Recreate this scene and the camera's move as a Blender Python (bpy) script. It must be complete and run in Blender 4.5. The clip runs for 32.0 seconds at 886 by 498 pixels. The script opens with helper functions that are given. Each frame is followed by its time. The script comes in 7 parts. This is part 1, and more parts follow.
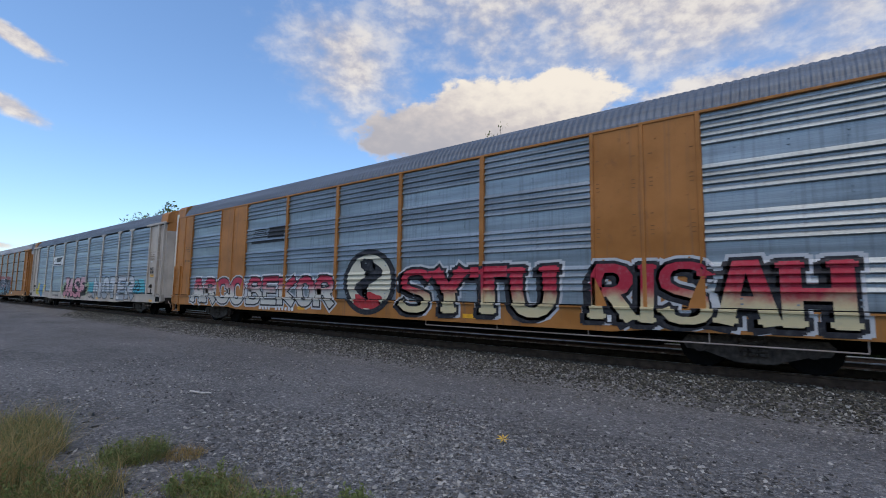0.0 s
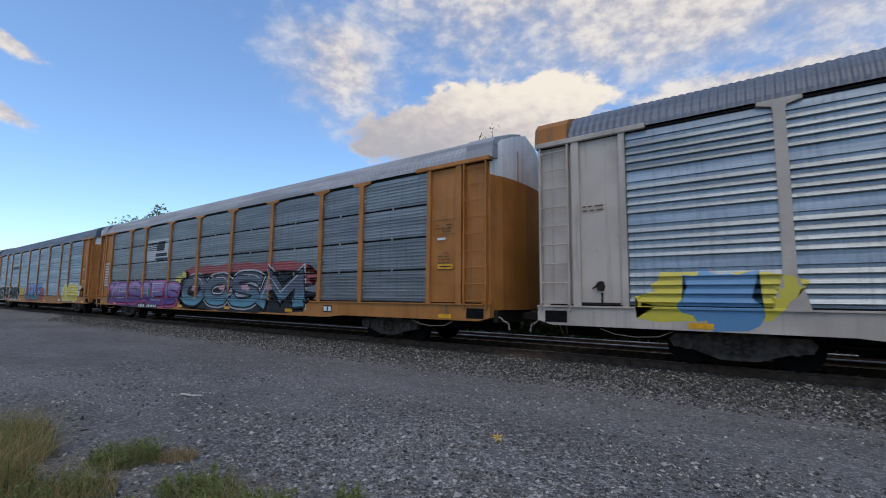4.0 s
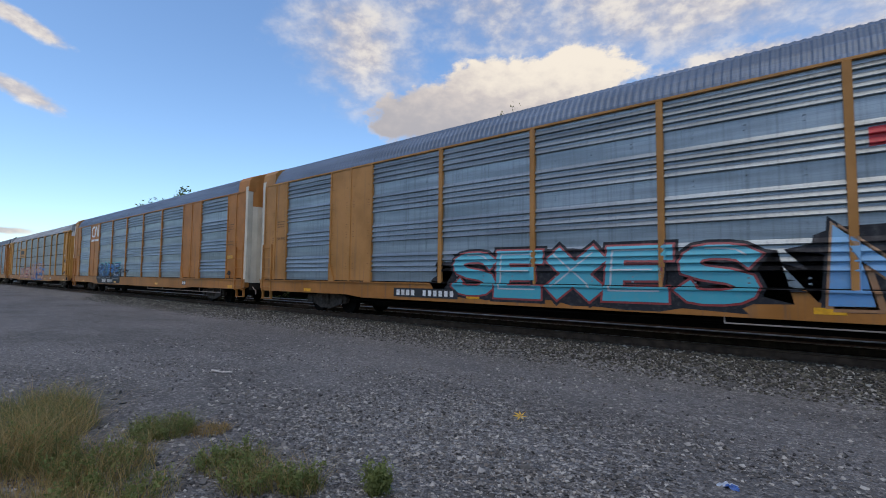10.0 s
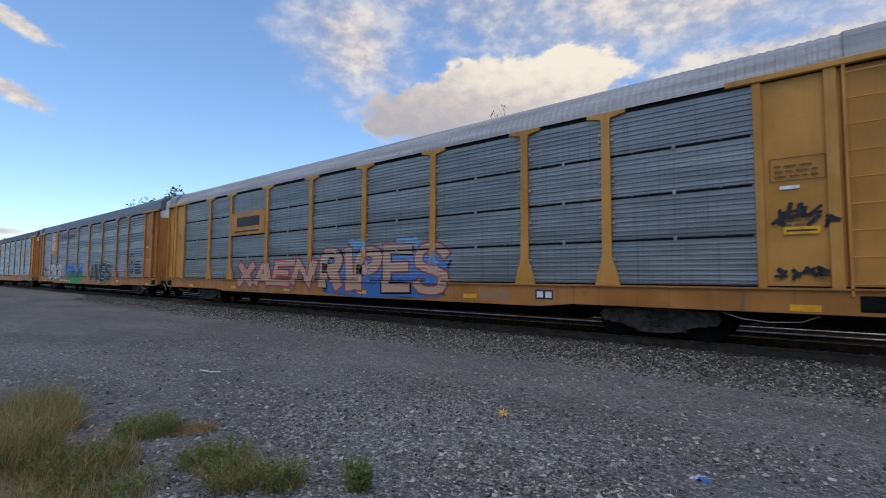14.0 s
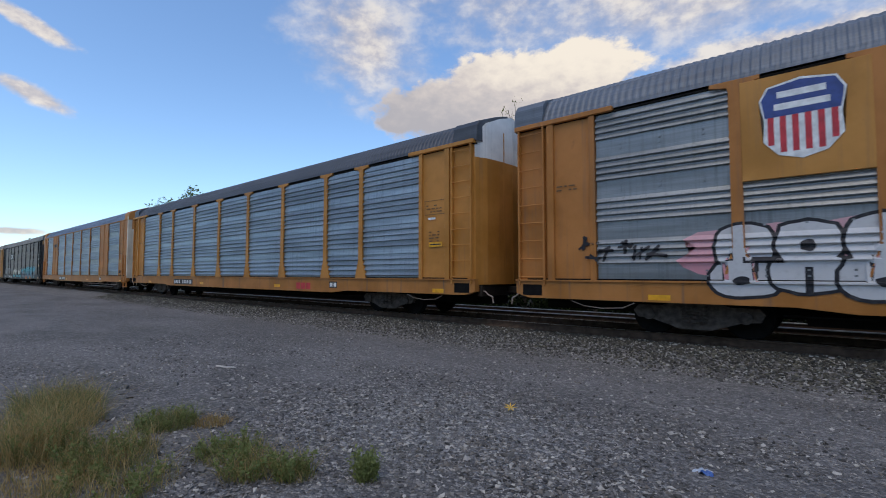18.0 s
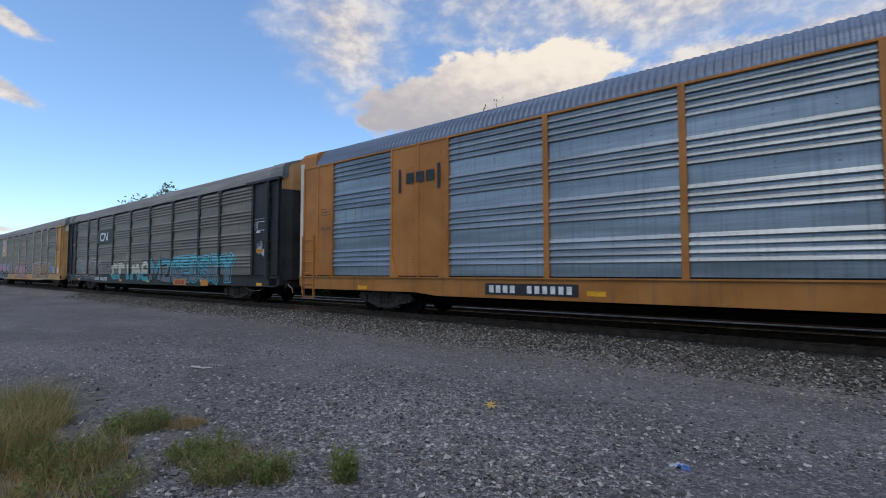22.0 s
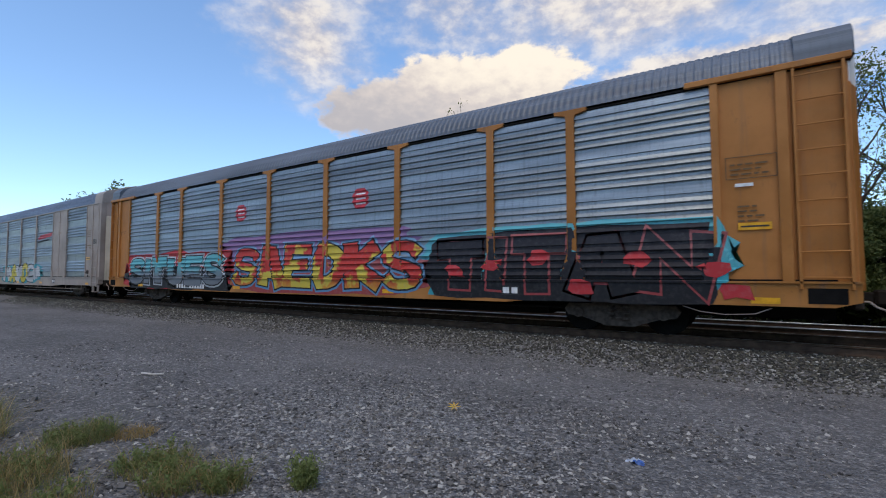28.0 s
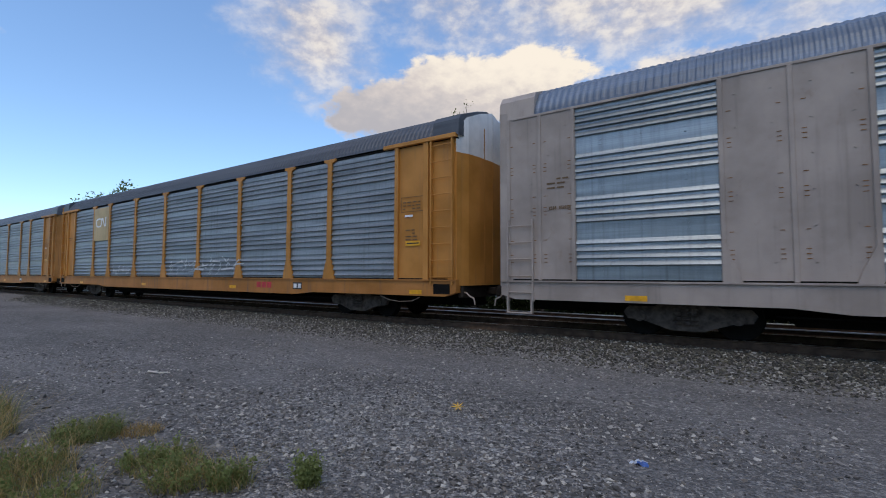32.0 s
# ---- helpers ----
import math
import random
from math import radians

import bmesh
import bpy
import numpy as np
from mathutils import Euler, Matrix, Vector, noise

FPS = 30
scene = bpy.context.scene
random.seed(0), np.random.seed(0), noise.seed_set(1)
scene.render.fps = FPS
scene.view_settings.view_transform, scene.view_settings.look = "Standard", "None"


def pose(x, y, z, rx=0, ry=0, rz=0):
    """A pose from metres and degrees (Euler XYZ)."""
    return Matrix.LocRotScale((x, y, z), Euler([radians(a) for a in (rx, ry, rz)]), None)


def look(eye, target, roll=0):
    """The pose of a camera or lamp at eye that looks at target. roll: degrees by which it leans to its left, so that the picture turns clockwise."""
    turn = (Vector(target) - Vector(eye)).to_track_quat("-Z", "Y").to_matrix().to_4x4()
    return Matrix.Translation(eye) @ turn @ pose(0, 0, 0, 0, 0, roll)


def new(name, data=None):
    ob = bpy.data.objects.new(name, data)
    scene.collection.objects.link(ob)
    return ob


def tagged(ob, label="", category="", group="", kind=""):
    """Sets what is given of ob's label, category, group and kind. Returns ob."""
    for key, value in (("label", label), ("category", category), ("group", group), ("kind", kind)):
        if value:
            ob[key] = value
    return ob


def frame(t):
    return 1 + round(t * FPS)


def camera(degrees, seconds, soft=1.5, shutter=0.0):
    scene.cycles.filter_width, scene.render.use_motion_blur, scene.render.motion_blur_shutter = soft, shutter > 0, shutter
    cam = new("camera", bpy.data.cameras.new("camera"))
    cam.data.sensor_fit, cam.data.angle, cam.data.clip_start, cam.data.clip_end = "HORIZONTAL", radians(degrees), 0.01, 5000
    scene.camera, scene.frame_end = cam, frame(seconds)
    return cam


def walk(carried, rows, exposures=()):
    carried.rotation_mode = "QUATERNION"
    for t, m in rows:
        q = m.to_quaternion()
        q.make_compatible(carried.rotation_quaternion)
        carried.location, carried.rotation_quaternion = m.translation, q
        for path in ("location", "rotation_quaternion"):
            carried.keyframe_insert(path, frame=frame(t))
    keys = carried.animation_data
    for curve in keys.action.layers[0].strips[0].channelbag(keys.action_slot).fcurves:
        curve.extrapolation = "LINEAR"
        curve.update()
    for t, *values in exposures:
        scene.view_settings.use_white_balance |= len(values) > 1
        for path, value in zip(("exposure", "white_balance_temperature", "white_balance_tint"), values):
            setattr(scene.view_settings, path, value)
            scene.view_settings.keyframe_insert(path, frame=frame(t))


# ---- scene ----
EXPOSURES = [(0.0, 0.2, 6900.0, 10.0), (4.0, 0.2, 6900.0, 10.0), (6.5, 0.2, 7040.0, 10.0), (22.0, 0.21, 7000.0, 10.0), (24.0, 0.41, 7750.0, 10.0), (26.0, 0.41, 7750.0, 10.0), (28.2, 0.33, 7100.0, 10.0), (29.0, 0.19, 7000.0, 10.0), (29.7, 0.31, 7100.0, 10.0), (32.0, 0.26, 7100.0, 10.0)]
CAMERA_ROWS = [  # seconds, eye x y z, yaw to the left, pitch up, roll
    (0.0, -0.155, 0.043, 1.315, 37.98, 5.74, 0.89),
    (0.5, -0.145, 0.040, 1.304, 38.44, 5.93, 0.46),
    (1.0, -0.139, 0.035, 1.294, 38.44, 6.03, 0.32),
    (1.5, -0.137, 0.032, 1.285, 38.15, 6.25, 0.22),
    (2.0, -0.134, 0.034, 1.280, 37.66, 6.27, 0.27),
    (2.5, -0.140, 0.037, 1.279, 37.24, 6.32, 0.26),
    (3.0, -0.159, 0.033, 1.279, 36.93, 6.25, 0.40),
    (3.5, -0.179, 0.028, 1.277, 36.85, 6.18, 0.52),
    (5.5, -0.156, 0.042, 1.280, 37.90, 4.88, 0.30),
    (6.0, -0.151, 0.049, 1.275, 38.24, 4.49, 0.14),
    (6.5, -0.146, 0.062, 1.269, 38.67, 4.40, 0.11),
    (7.0, -0.148, 0.070, 1.266, 39.24, 4.18, 0.15),
    (7.5, -0.171, 0.049, 1.261, 39.30, 4.18, 0.28),
    (8.0, -0.198, 0.008, 1.258, 39.20, 4.16, 0.68),
    (8.5, -0.201, -0.001, 1.262, 39.30, 3.88, 0.60),
    (9.0, -0.196, 0.010, 1.269, 39.54, 3.71, 0.47),
    (9.5, -0.204, 0.006, 1.275, 39.30, 3.58, 0.61),
    (10.0, -0.204, -0.000, 1.275, 39.36, 3.60, 0.61),
    (10.5, -0.194, -0.003, 1.268, 39.45, 3.81, 0.52),
    (11.0, -0.184, 0.003, 1.261, 39.47, 3.91, 0.42),
    (11.5, -0.179, 0.016, 1.256, 39.73, 3.89, 0.29),
    (12.0, -0.183, 0.022, 1.253, 39.77, 3.98, 0.32),
    (12.5, -0.184, 0.024, 1.262, 39.77, 3.78, 0.35),
    (13.0, -0.167, 0.024, 1.275, 39.72, 3.54, 0.37),
    (13.5, -0.124, 0.023, 1.280, 39.25, 3.53, 0.24),
    (14.0, -0.054, 0.021, 1.284, 38.64, 3.46, 0.35),
    (14.5, 0.029, 0.013, 1.297, 38.08, 3.05, 0.50),
    (16.5, 0.070, -0.022, 1.288, 38.95, 2.86, 0.25),
    (17.0, 0.072, -0.011, 1.280, 39.69, 2.93, 0.17),
    (17.5, 0.072, 0.000, 1.279, 40.22, 2.95, 0.11),
    (18.0, 0.073, 0.010, 1.288, 40.33, 3.01, -0.03),
    (18.5, 0.065, 0.019, 1.300, 40.28, 2.86, -0.33),
    (19.0, 0.053, 0.024, 1.301, 39.78, 2.90, -0.41),
    (19.5, 0.050, 0.027, 1.295, 39.52, 2.87, -0.42),
    (20.0, 0.051, 0.029, 1.289, 39.06, 2.88, -0.39),
    (20.5, 0.051, 0.030, 1.284, 38.79, 2.83, -0.43),
    (21.0, 0.050, 0.030, 1.283, 38.48, 2.84, -0.21),
    (21.5, 0.053, 0.033, 1.282, 38.16, 2.80, -0.13),
    (22.0, 0.057, 0.042, 1.279, 38.03, 2.82, -0.08),
    (22.5, 0.054, 0.041, 1.280, 37.76, 2.84, 0.02),
    (23.0, 0.051, 0.032, 1.281, 36.70, 2.79, 0.30),
    (23.5, 0.056, 0.032, 1.277, 35.86, 3.01, 0.59),
    (24.0, 0.063, 0.042, 1.275, 34.41, 3.00, 0.89),
    (24.5, 0.067, 0.055, 1.272, 33.47, 2.97, 0.79),
    (25.0, 0.063, 0.056, 1.266, 32.96, 3.20, 0.40),
    (25.5, 0.044, 0.040, 1.268, 32.68, 3.16, 0.08),
    (27.5, 0.070, 0.061, 1.264, 33.74, 3.16, -0.20),
    (28.0, 0.064, 0.051, 1.275, 33.59, 3.08, -0.11),
    (28.5, 0.071, 0.054, 1.280, 33.81, 3.08, -0.09),
    (29.0, 0.079, 0.058, 1.277, 33.97, 3.13, 0.03),
    (29.5, 0.084, 0.063, 1.273, 34.42, 3.18, -0.06),
    (30.0, 0.090, 0.068, 1.268, 34.83, 3.17, -0.01),
    (30.5, 0.090, 0.064, 1.267, 34.78, 3.22, 0.00),
    (31.0, 0.086, 0.059, 1.271, 34.70, 3.09, 0.13),
    (31.5, 0.085, 0.056, 1.272, 34.45, 3.12, 0.15),
    (32.0, 0.077, 0.054, 1.268, 34.26, 3.16, 0.12),
]
cam = camera(87.66, 32.0, soft=1.0, shutter=0.06)


def aim(yaw, pitch, x, y, z):
    a, b = radians(yaw), radians(pitch)
    return (x - math.sin(a) * math.cos(b), y + math.cos(a) * math.cos(b), z + math.sin(b))


walk(cam, [(t, look((x, y, z), aim(yaw, pitch, x, y, z), roll)) for t, x, y, z, yaw, pitch, roll in CAMERA_ROWS],
     exposures=EXPOSURES)

import itertools

# ---- light ----
SUN_AZ, SUN_EL = -158.0, 63.0   # azimuth to the left (-: right) of the track's normal, elevation, in degrees


def node(tree, kind, **values):
    n = tree.nodes.new(kind)
    for key, value in values.items():
        if key == "op":
            n.operation = value
        elif key == "ins":
            for i, v in value.items():
                if hasattr(v, "node"):
                    tree.links.new(v, n.inputs[i])
                else:
                    n.inputs[i].default_value = v
        elif key == "clamp":
            n.use_clamp = value
    return n


def m(tree, op, a, b=0.0, clamp=False, c=None):
    ins = {0: a, 1: b}
    if c is not None:
        ins[2] = c
    return node(tree, "ShaderNodeMath", op=op, ins=ins, clamp=clamp).outputs[0]


def smooth(tree, x, lo, hi):
    n = tree.nodes.new("ShaderNodeMapRange")
    n.interpolation_type = "SMOOTHSTEP"
    n.inputs["From Min"].default_value, n.inputs["From Max"].default_value = lo, hi
    tree.links.new(x, n.inputs["Value"])
    return n.outputs["Result"]


def build_sky():
    world = bpy.data.worlds.new("sky")
    scene.world = world
    world.use_nodes = True
    t = world.node_tree
    t.nodes.clear()
    out = t.nodes.new("ShaderNodeOutputWorld")
    sky = t.nodes.new("ShaderNodeTexSky")
    sky.sky_type = "NISHITA"
    sky.sun_disc = False
    sky.sun_elevation, sky.sun_rotation = radians(SUN_EL), radians(-SUN_AZ)
    sky.air_density, sky.dust_density, sky.ozone_density = 1.0, 0.3, 3.0
    tint = t.nodes.new("ShaderNodeMix")
    tint.data_type, tint.blend_type = "RGBA", "MULTIPLY"
    tint.inputs[0].default_value, tint.inputs[7].default_value = 1.0, (0.84, 1.0, 1.14, 1)
    t.links.new(sky.outputs[0], tint.inputs[6])
    blue = node(t, "ShaderNodeBackground", ins={0: tint.outputs[2], 1: SKY_STRENGTH})
    co = t.nodes.new("ShaderNodeTexCoord").outputs["Generated"]
    xyz = node(t, "ShaderNodeSeparateXYZ", ins={0: co})
    x, y, z = xyz.outputs
    az = m(t, "MULTIPLY", m(t, "ARCTAN2", m(t, "MULTIPLY", x, -1.0), y), 57.2958)
    el = m(t, "MULTIPLY", m(t, "ARCSINE", z), 57.2958)
    flat = node(t, "ShaderNodeCombineXYZ", ins={0: m(t, "MULTIPLY", az, 0.1), 1: m(t, "MULTIPLY", el, 0.16), 2: 0.0}).outputs[0]

    def cloud_noise(scale, detail, rough, shift, warp=0.0):
        moved = node(t, "ShaderNodeVectorMath", op="ADD", ins={0: flat, 1: shift}).outputs[0]
        return node(t, "ShaderNodeTexNoise", ins={"Vector": moved, "Scale": scale, "Detail": detail, "Roughness": rough, "Distortion": warp}).outputs[0]

    big = cloud_noise(0.9, 6.0, 0.55, (3.1, 7.7, 0.0))
    fine = cloud_noise(2.6, 6.0, 0.52, (11.0, 2.0, 4.0), 0.1)
    puffs = cloud_noise(5.0, 6.0, 0.58, (5.0, 9.0, 1.0), 0.15)

    def blob(caz, cel, raz, rel, tilt=0.0):
        """1 in the middle of an ellipse of the sky, 0 on its rim, below 0 outside."""
        da = m(t, "SUBTRACT", az, caz)
        de = m(t, "SUBTRACT", m(t, "SUBTRACT", el, cel), m(t, "MULTIPLY", da, tilt))
        u = m(t, "POWER", m(t, "DIVIDE", da, raz), 2.0)
        v = m(t, "POWER", m(t, "DIVIDE", de, rel), 2.0)
        return m(t, "SUBTRACT", 1.0, m(t, "SQRT", m(t, "ADD", u, v)))

    wob = m(t, "SUBTRACT", fine, 0.5)
    wob2 = m(t, "SUBTRACT", puffs, 0.5)
    # the heap cloud over the train
    heap = m(t, "MAXIMUM", blob(29.0, 22.0, 15.0, 4.6, -0.03), m(t, "MAXIMUM", blob(23.0, 23.2, 8.0, 4.2), blob(41.0, 19.8, 9.0, 4.0, -0.1)))
    heap = m(t, "MAXIMUM", heap, blob(34.0, 23.0, 7.0, 3.6))
    heap = m(t, "ADD", m(t, "MULTIPLY", heap, 1.1), m(t, "ADD", m(t, "MULTIPLY", wob, 0.9), m(t, "MULTIPLY", wob2, 0.5)))
    heap_mask = smooth(t, heap, 0.02, 0.30)
    # the broken bank above it
    bank = m(t, "MAXIMUM", blob(24.0, 38.0, 34.0, 13.5, -0.02), blob(-14.0, 30.0, 30.0, 11.0, 0.0))
    bank = m(t, "MAXIMUM", bank, m(t, "ADD", blob(6.0, 33.5, 27.0, 8.0), 0.35))
    bank = m(t, "MAXIMUM", bank, blob(50.0, 26.5, 9.5, 6.5, 0.25))
    bank = m(t, "ADD", m(t, "MULTIPLY", bank, 1.0), m(t, "ADD", m(t, "MULTIPLY", m(t, "SUBTRACT", big, 0.5), 1.3), m(t, "ADD", m(t, "MULTIPLY", wob, 1.1), m(t, "MULTIPLY", wob2, 0.4))))
    bank_mask = m(t, "MULTIPLY", smooth(t, bank, -0.25, 0.95), 0.86)
    # low cloud that stands behind the trees
    low = m(t, "ADD", blob(2.0, 20.5, 20.0, 4.2), m(t, "ADD", m(t, "MULTIPLY", wob, 1.2), m(t, "MULTIPLY", wob2, 0.5)))
    low_mask = m(t, "MULTIPLY", smooth(t, low, 0.0, 0.5), 0.85)
    # small streaks away to the side
    streak = m(t, "MAXIMUM", blob(82.9, 22.3, 4.4, 1.0, 0.33), blob(82.6, 16.4, 4.2, 1.1, 0.34))
    streak = m(t, "MAXIMUM", streak, blob(83.5, 3.9, 3.5, 0.5))
    streak = m(t, "ADD", streak, m(t, "ADD", m(t, "MULTIPLY", wob, 1.2), m(t, "MULTIPLY", wob2, 0.8)))
    streak_mask = m(t, "MULTIPLY", smooth(t, streak, 0.0, 0.6), 0.9)
    # unseen clouds behind the camera, added for the reflections on the ribs
    around = m(t, "MULTIPLY", smooth(t, big, 0.40, 0.60), m(t, "MULTIPLY", smooth(t, m(t, "ABSOLUTE", az), 95.0, 125.0), 0.5))
    mask = m(t, "MAXIMUM", m(t, "MAXIMUM", heap_mask, bank_mask), m(t, "MAXIMUM", m(t, "MAXIMUM", low_mask, streak_mask), around))
    mask = m(t, "MULTIPLY", mask, smooth(t, el, 0.0, 3.0))
    # how much sun reaches each bit of cloud
    lit_heap = m(t, "ADD", smooth(t, m(t, "ADD", m(t, "SUBTRACT", el, m(t, "MULTIPLY", m(t, "SUBTRACT", az, 29.0), 0.20)), m(t, "ADD", m(t, "MULTIPLY", wob, 7.0), m(t, "MULTIPLY", wob2, 8.0))), 14.5, 26.0), 0.0)
    lit_bank = smooth(t, m(t, "ADD", m(t, "MULTIPLY", fine, 0.7), m(t, "MULTIPLY", puffs, 0.6)), 0.42, 0.82)
    lit = m(t, "ADD", m(t, "MULTIPLY", lit_heap, heap_mask), m(t, "MULTIPLY", lit_bank, m(t, "SUBTRACT", 1.0, heap_mask)))
    ramp = t.nodes.new("ShaderNodeValToRGB")
    t.links.new(lit, ramp.inputs[0])
    e = ramp.color_ramp.elements
    e[0].position, e[0].color = 0.0, (0.50, 0.51, 0.59, 1)
    e[1].position, e[1].color = 1.0, (1.0, 0.95, 0.89, 1)
    mid = e.new(0.5)
    mid.color = (0.70, 0.67, 0.70, 1)
    cloud = node(t, "ShaderNodeBackground", ins={0: ramp.outputs[0], 1: CLOUD_STRENGTH})
    mix = node(t, "ShaderNodeMixShader", ins={0: mask, 1: blue.outputs[0], 2: cloud.outputs[0]})
    t.links.new(mix.outputs[0], out.inputs[0])


SKY_STRENGTH, CLOUD_STRENGTH = 0.176, 0.77
build_sky()
sun = new("sun", bpy.data.lights.new("sun", "SUN"))
sun.data.energy, sun.data.angle, sun.data.color = 0.85, radians(40), (1.0, 0.88, 0.74)
sun.matrix_world = look((-math.sin(radians(SUN_AZ)) * 60, math.cos(radians(SUN_AZ)) * 60, math.tan(radians(SUN_EL)) * 60), (0, 0, 0))

# ---- materials ----
def material(name):
    mat = bpy.data.materials.new(name)
    mat.use_nodes = True
    t = mat.node_tree
    b = t.nodes["Principled BSDF"]
    return mat, t, b


def rgb_mix(t, fac, a, b, blend="MIX"):
    n = t.nodes.new("ShaderNodeMix")
    n.data_type, n.blend_type = "RGBA", blend
    for i, v in ((0, fac), (6, a), (7, b)):
        if hasattr(v, "node"):
            t.links.new(v, n.inputs[i])
        elif i:
            n.inputs[i].default_value = (*v[:3], 1)
        else:
            n.inputs[i].default_value = v
    return n.outputs[2]


def noise_at(t, scale, detail=4.0, rough=0.55, stretch=(1, 1, 1), shift=True):
    co = t.nodes.new("ShaderNodeTexCoord").outputs["Object"]
    mp = node(t, "ShaderNodeMapping", ins={0: co, 3: stretch})
    if shift:
        r = t.nodes.new("ShaderNodeObjectInfo").outputs["Random"]
        off = node(t, "ShaderNodeCombineXYZ", ins={0: m(t, "MULTIPLY", r, 37.0), 1: m(t, "MULTIPLY", r, 11.0), 2: m(t, "MULTIPLY", r, 23.0)})
        t.links.new(off.outputs[0], mp.inputs[1])
    return node(t, "ShaderNodeTexNoise", ins={"Vector": mp.outputs[0], "Scale": scale, "Detail": detail, "Roughness": rough}).outputs[0]


def bump(t, b, height, strength, distance):
    n = node(t, "ShaderNodeBump", ins={"Height": height, "Strength": strength, "Distance": distance})
    t.links.new(n.outputs[0], b.inputs["Normal"])


def paint(name, color, rough=0.55, grime=0.35, rust=0.25, dirt=(0.10, 0.085, 0.07)):
    """Weathered rolling-stock paint: faded patches, streaks run down by rain, specks of rust."""
    mat, t, b = material(name)
    fade = noise_at(t, 0.9, 5)
    streak = noise_at(t, 3.0, 5, 0.6, (2.2, 2.2, 0.10))
    speck = noise_at(t, 26.0, 3, 0.6)
    pale = tuple(min(1.0, c * 1.12 + 0.02) for c in color)
    deep = tuple(c * 0.82 for c in color)
    col = rgb_mix(t, smooth(t, fade, 0.3, 0.7), deep, pale)
    col = rgb_mix(t, m(t, "MULTIPLY", smooth(t, streak, 0.52, 0.80), grime), col, dirt)
    col = rgb_mix(t, m(t, "MULTIPLY", smooth(t, speck, 0.66, 0.78), rust), col, (0.13, 0.05, 0.025))
    t.links.new(col, b.inputs["Base Color"])
    blot = noise_at(t, 4.5, 6, 0.7, (1, 1, 0.55))
    col = rgb_mix(t, m(t, "MULTIPLY", smooth(t, blot, 0.60, 0.72), rust * 0.8), col, (0.17, 0.075, 0.03))
    t.links.new(col, b.inputs["Base Color"])
    t.links.new(m(t, "ADD", m(t, "MULTIPLY", fade, 0.25), rough - 0.12), b.inputs["Roughness"])
    b.inputs["Specular IOR Level"].default_value = 0.35
    bump(t, b, m(t, "ADD", m(t, "MULTIPLY", fade, 1.0), m(t, "MULTIPLY", speck, 0.15)), 0.25, 0.02)
    return mat


def galvanised(name, tone=(0.272, 0.312, 0.335), metal=0.78, rough=0.41, grime=0.35, dirt=(0.12, 0.12, 0.11), rusty=0.2):
    """Zinc-coated sheet: spangle, cloudy oxide bands along the sheet, run-down dirt."""
    mat, t, b = material(name)
    band = noise_at(t, 1.3, 4, 0.55, (0.22, 1, 3.0))
    streak = noise_at(t, 4.0, 5, 0.62, (2.6, 2.6, 0.14))
    spangle = noise_at(t, 40.0, 2, 0.5)
    spot = noise_at(t, 1.7, 6, 0.7)
    deep, pale = tuple(c * 0.66 for c in tone), tuple(min(1, c * 1.35) for c in tone)
    col = rgb_mix(t, smooth(t, band, 0.3, 0.7), deep, pale)
    brush = noise_at(t, 1.0, 3, 0.6, (0.25, 1, 60.0))
    col = rgb_mix(t, m(t, "MULTIPLY", smooth(t, brush, 0.45, 0.7), 0.45), col, deep)
    rain = noise_at(t, 1.0, 4, 0.6, (14.0, 14.0, 0.35))
    col = rgb_mix(t, m(t, "MULTIPLY", smooth(t, rain, 0.50, 0.72), grime), col, tuple(c * 0.5 for c in dirt))
    col = rgb_mix(t, m(t, "MULTIPLY", spangle, 0.35), col, pale)
    col = rgb_mix(t, m(t, "MULTIPLY", smooth(t, streak, 0.50, 0.78), grime), col, dirt)
    col = rgb_mix(t, m(t, "MULTIPLY", smooth(t, spot, 0.64, 0.78), rusty), col, (0.15, 0.075, 0.04))
    t.links.new(col, b.inputs["Base Color"])
    b.inputs["Metallic"].default_value = metal
    t.links.new(m(t, "ADD", m(t, "ADD", m(t, "MULTIPLY", band, 0.25), m(t, "MULTIPLY", brush, 0.22)), rough - 0.2), b.inputs["Roughness"])
    bump(t, b, m(t, "ADD", band, m(t, "MULTIPLY", spangle, 0.06)), 0.25, 0.02)
    return mat


def spray(name, low, high=None, z0=0.7, z1=2.2, grain=0.25, second=None):
    """Sprayed paint that fades from one tint at the foot to another at the top."""
    mat, t, b = material(name)
    z = node(t, "ShaderNodeSeparateXYZ", ins={0: t.nodes.new("ShaderNodeTexCoord").outputs["Object"]}).outputs[2]
    cloud = noise_at(t, 2.6, 4, 0.6)
    f = smooth(t, m(t, "ADD", z, m(t, "MULTIPLY", m(t, "SUBTRACT", cloud, 0.5), 0.6)), z0, z1)
    col = rgb_mix(t, f, low, high or low)
    if second:
        col = rgb_mix(t, smooth(t, noise_at(t, 1.5, 3, 0.5), 0.50, 0.56), col, second)
    dust = noise_at(t, 9.0, 5, 0.65)
    col = rgb_mix(t, m(t, "MULTIPLY", smooth(t, dust, 0.45, 0.8), grain), col, (0.30, 0.29, 0.28))
    t.links.new(col, b.inputs["Base Color"])
    b.inputs["Roughness"].default_value = 0.6
    b.inputs["Specular IOR Level"].default_value = 0.3
    return mat


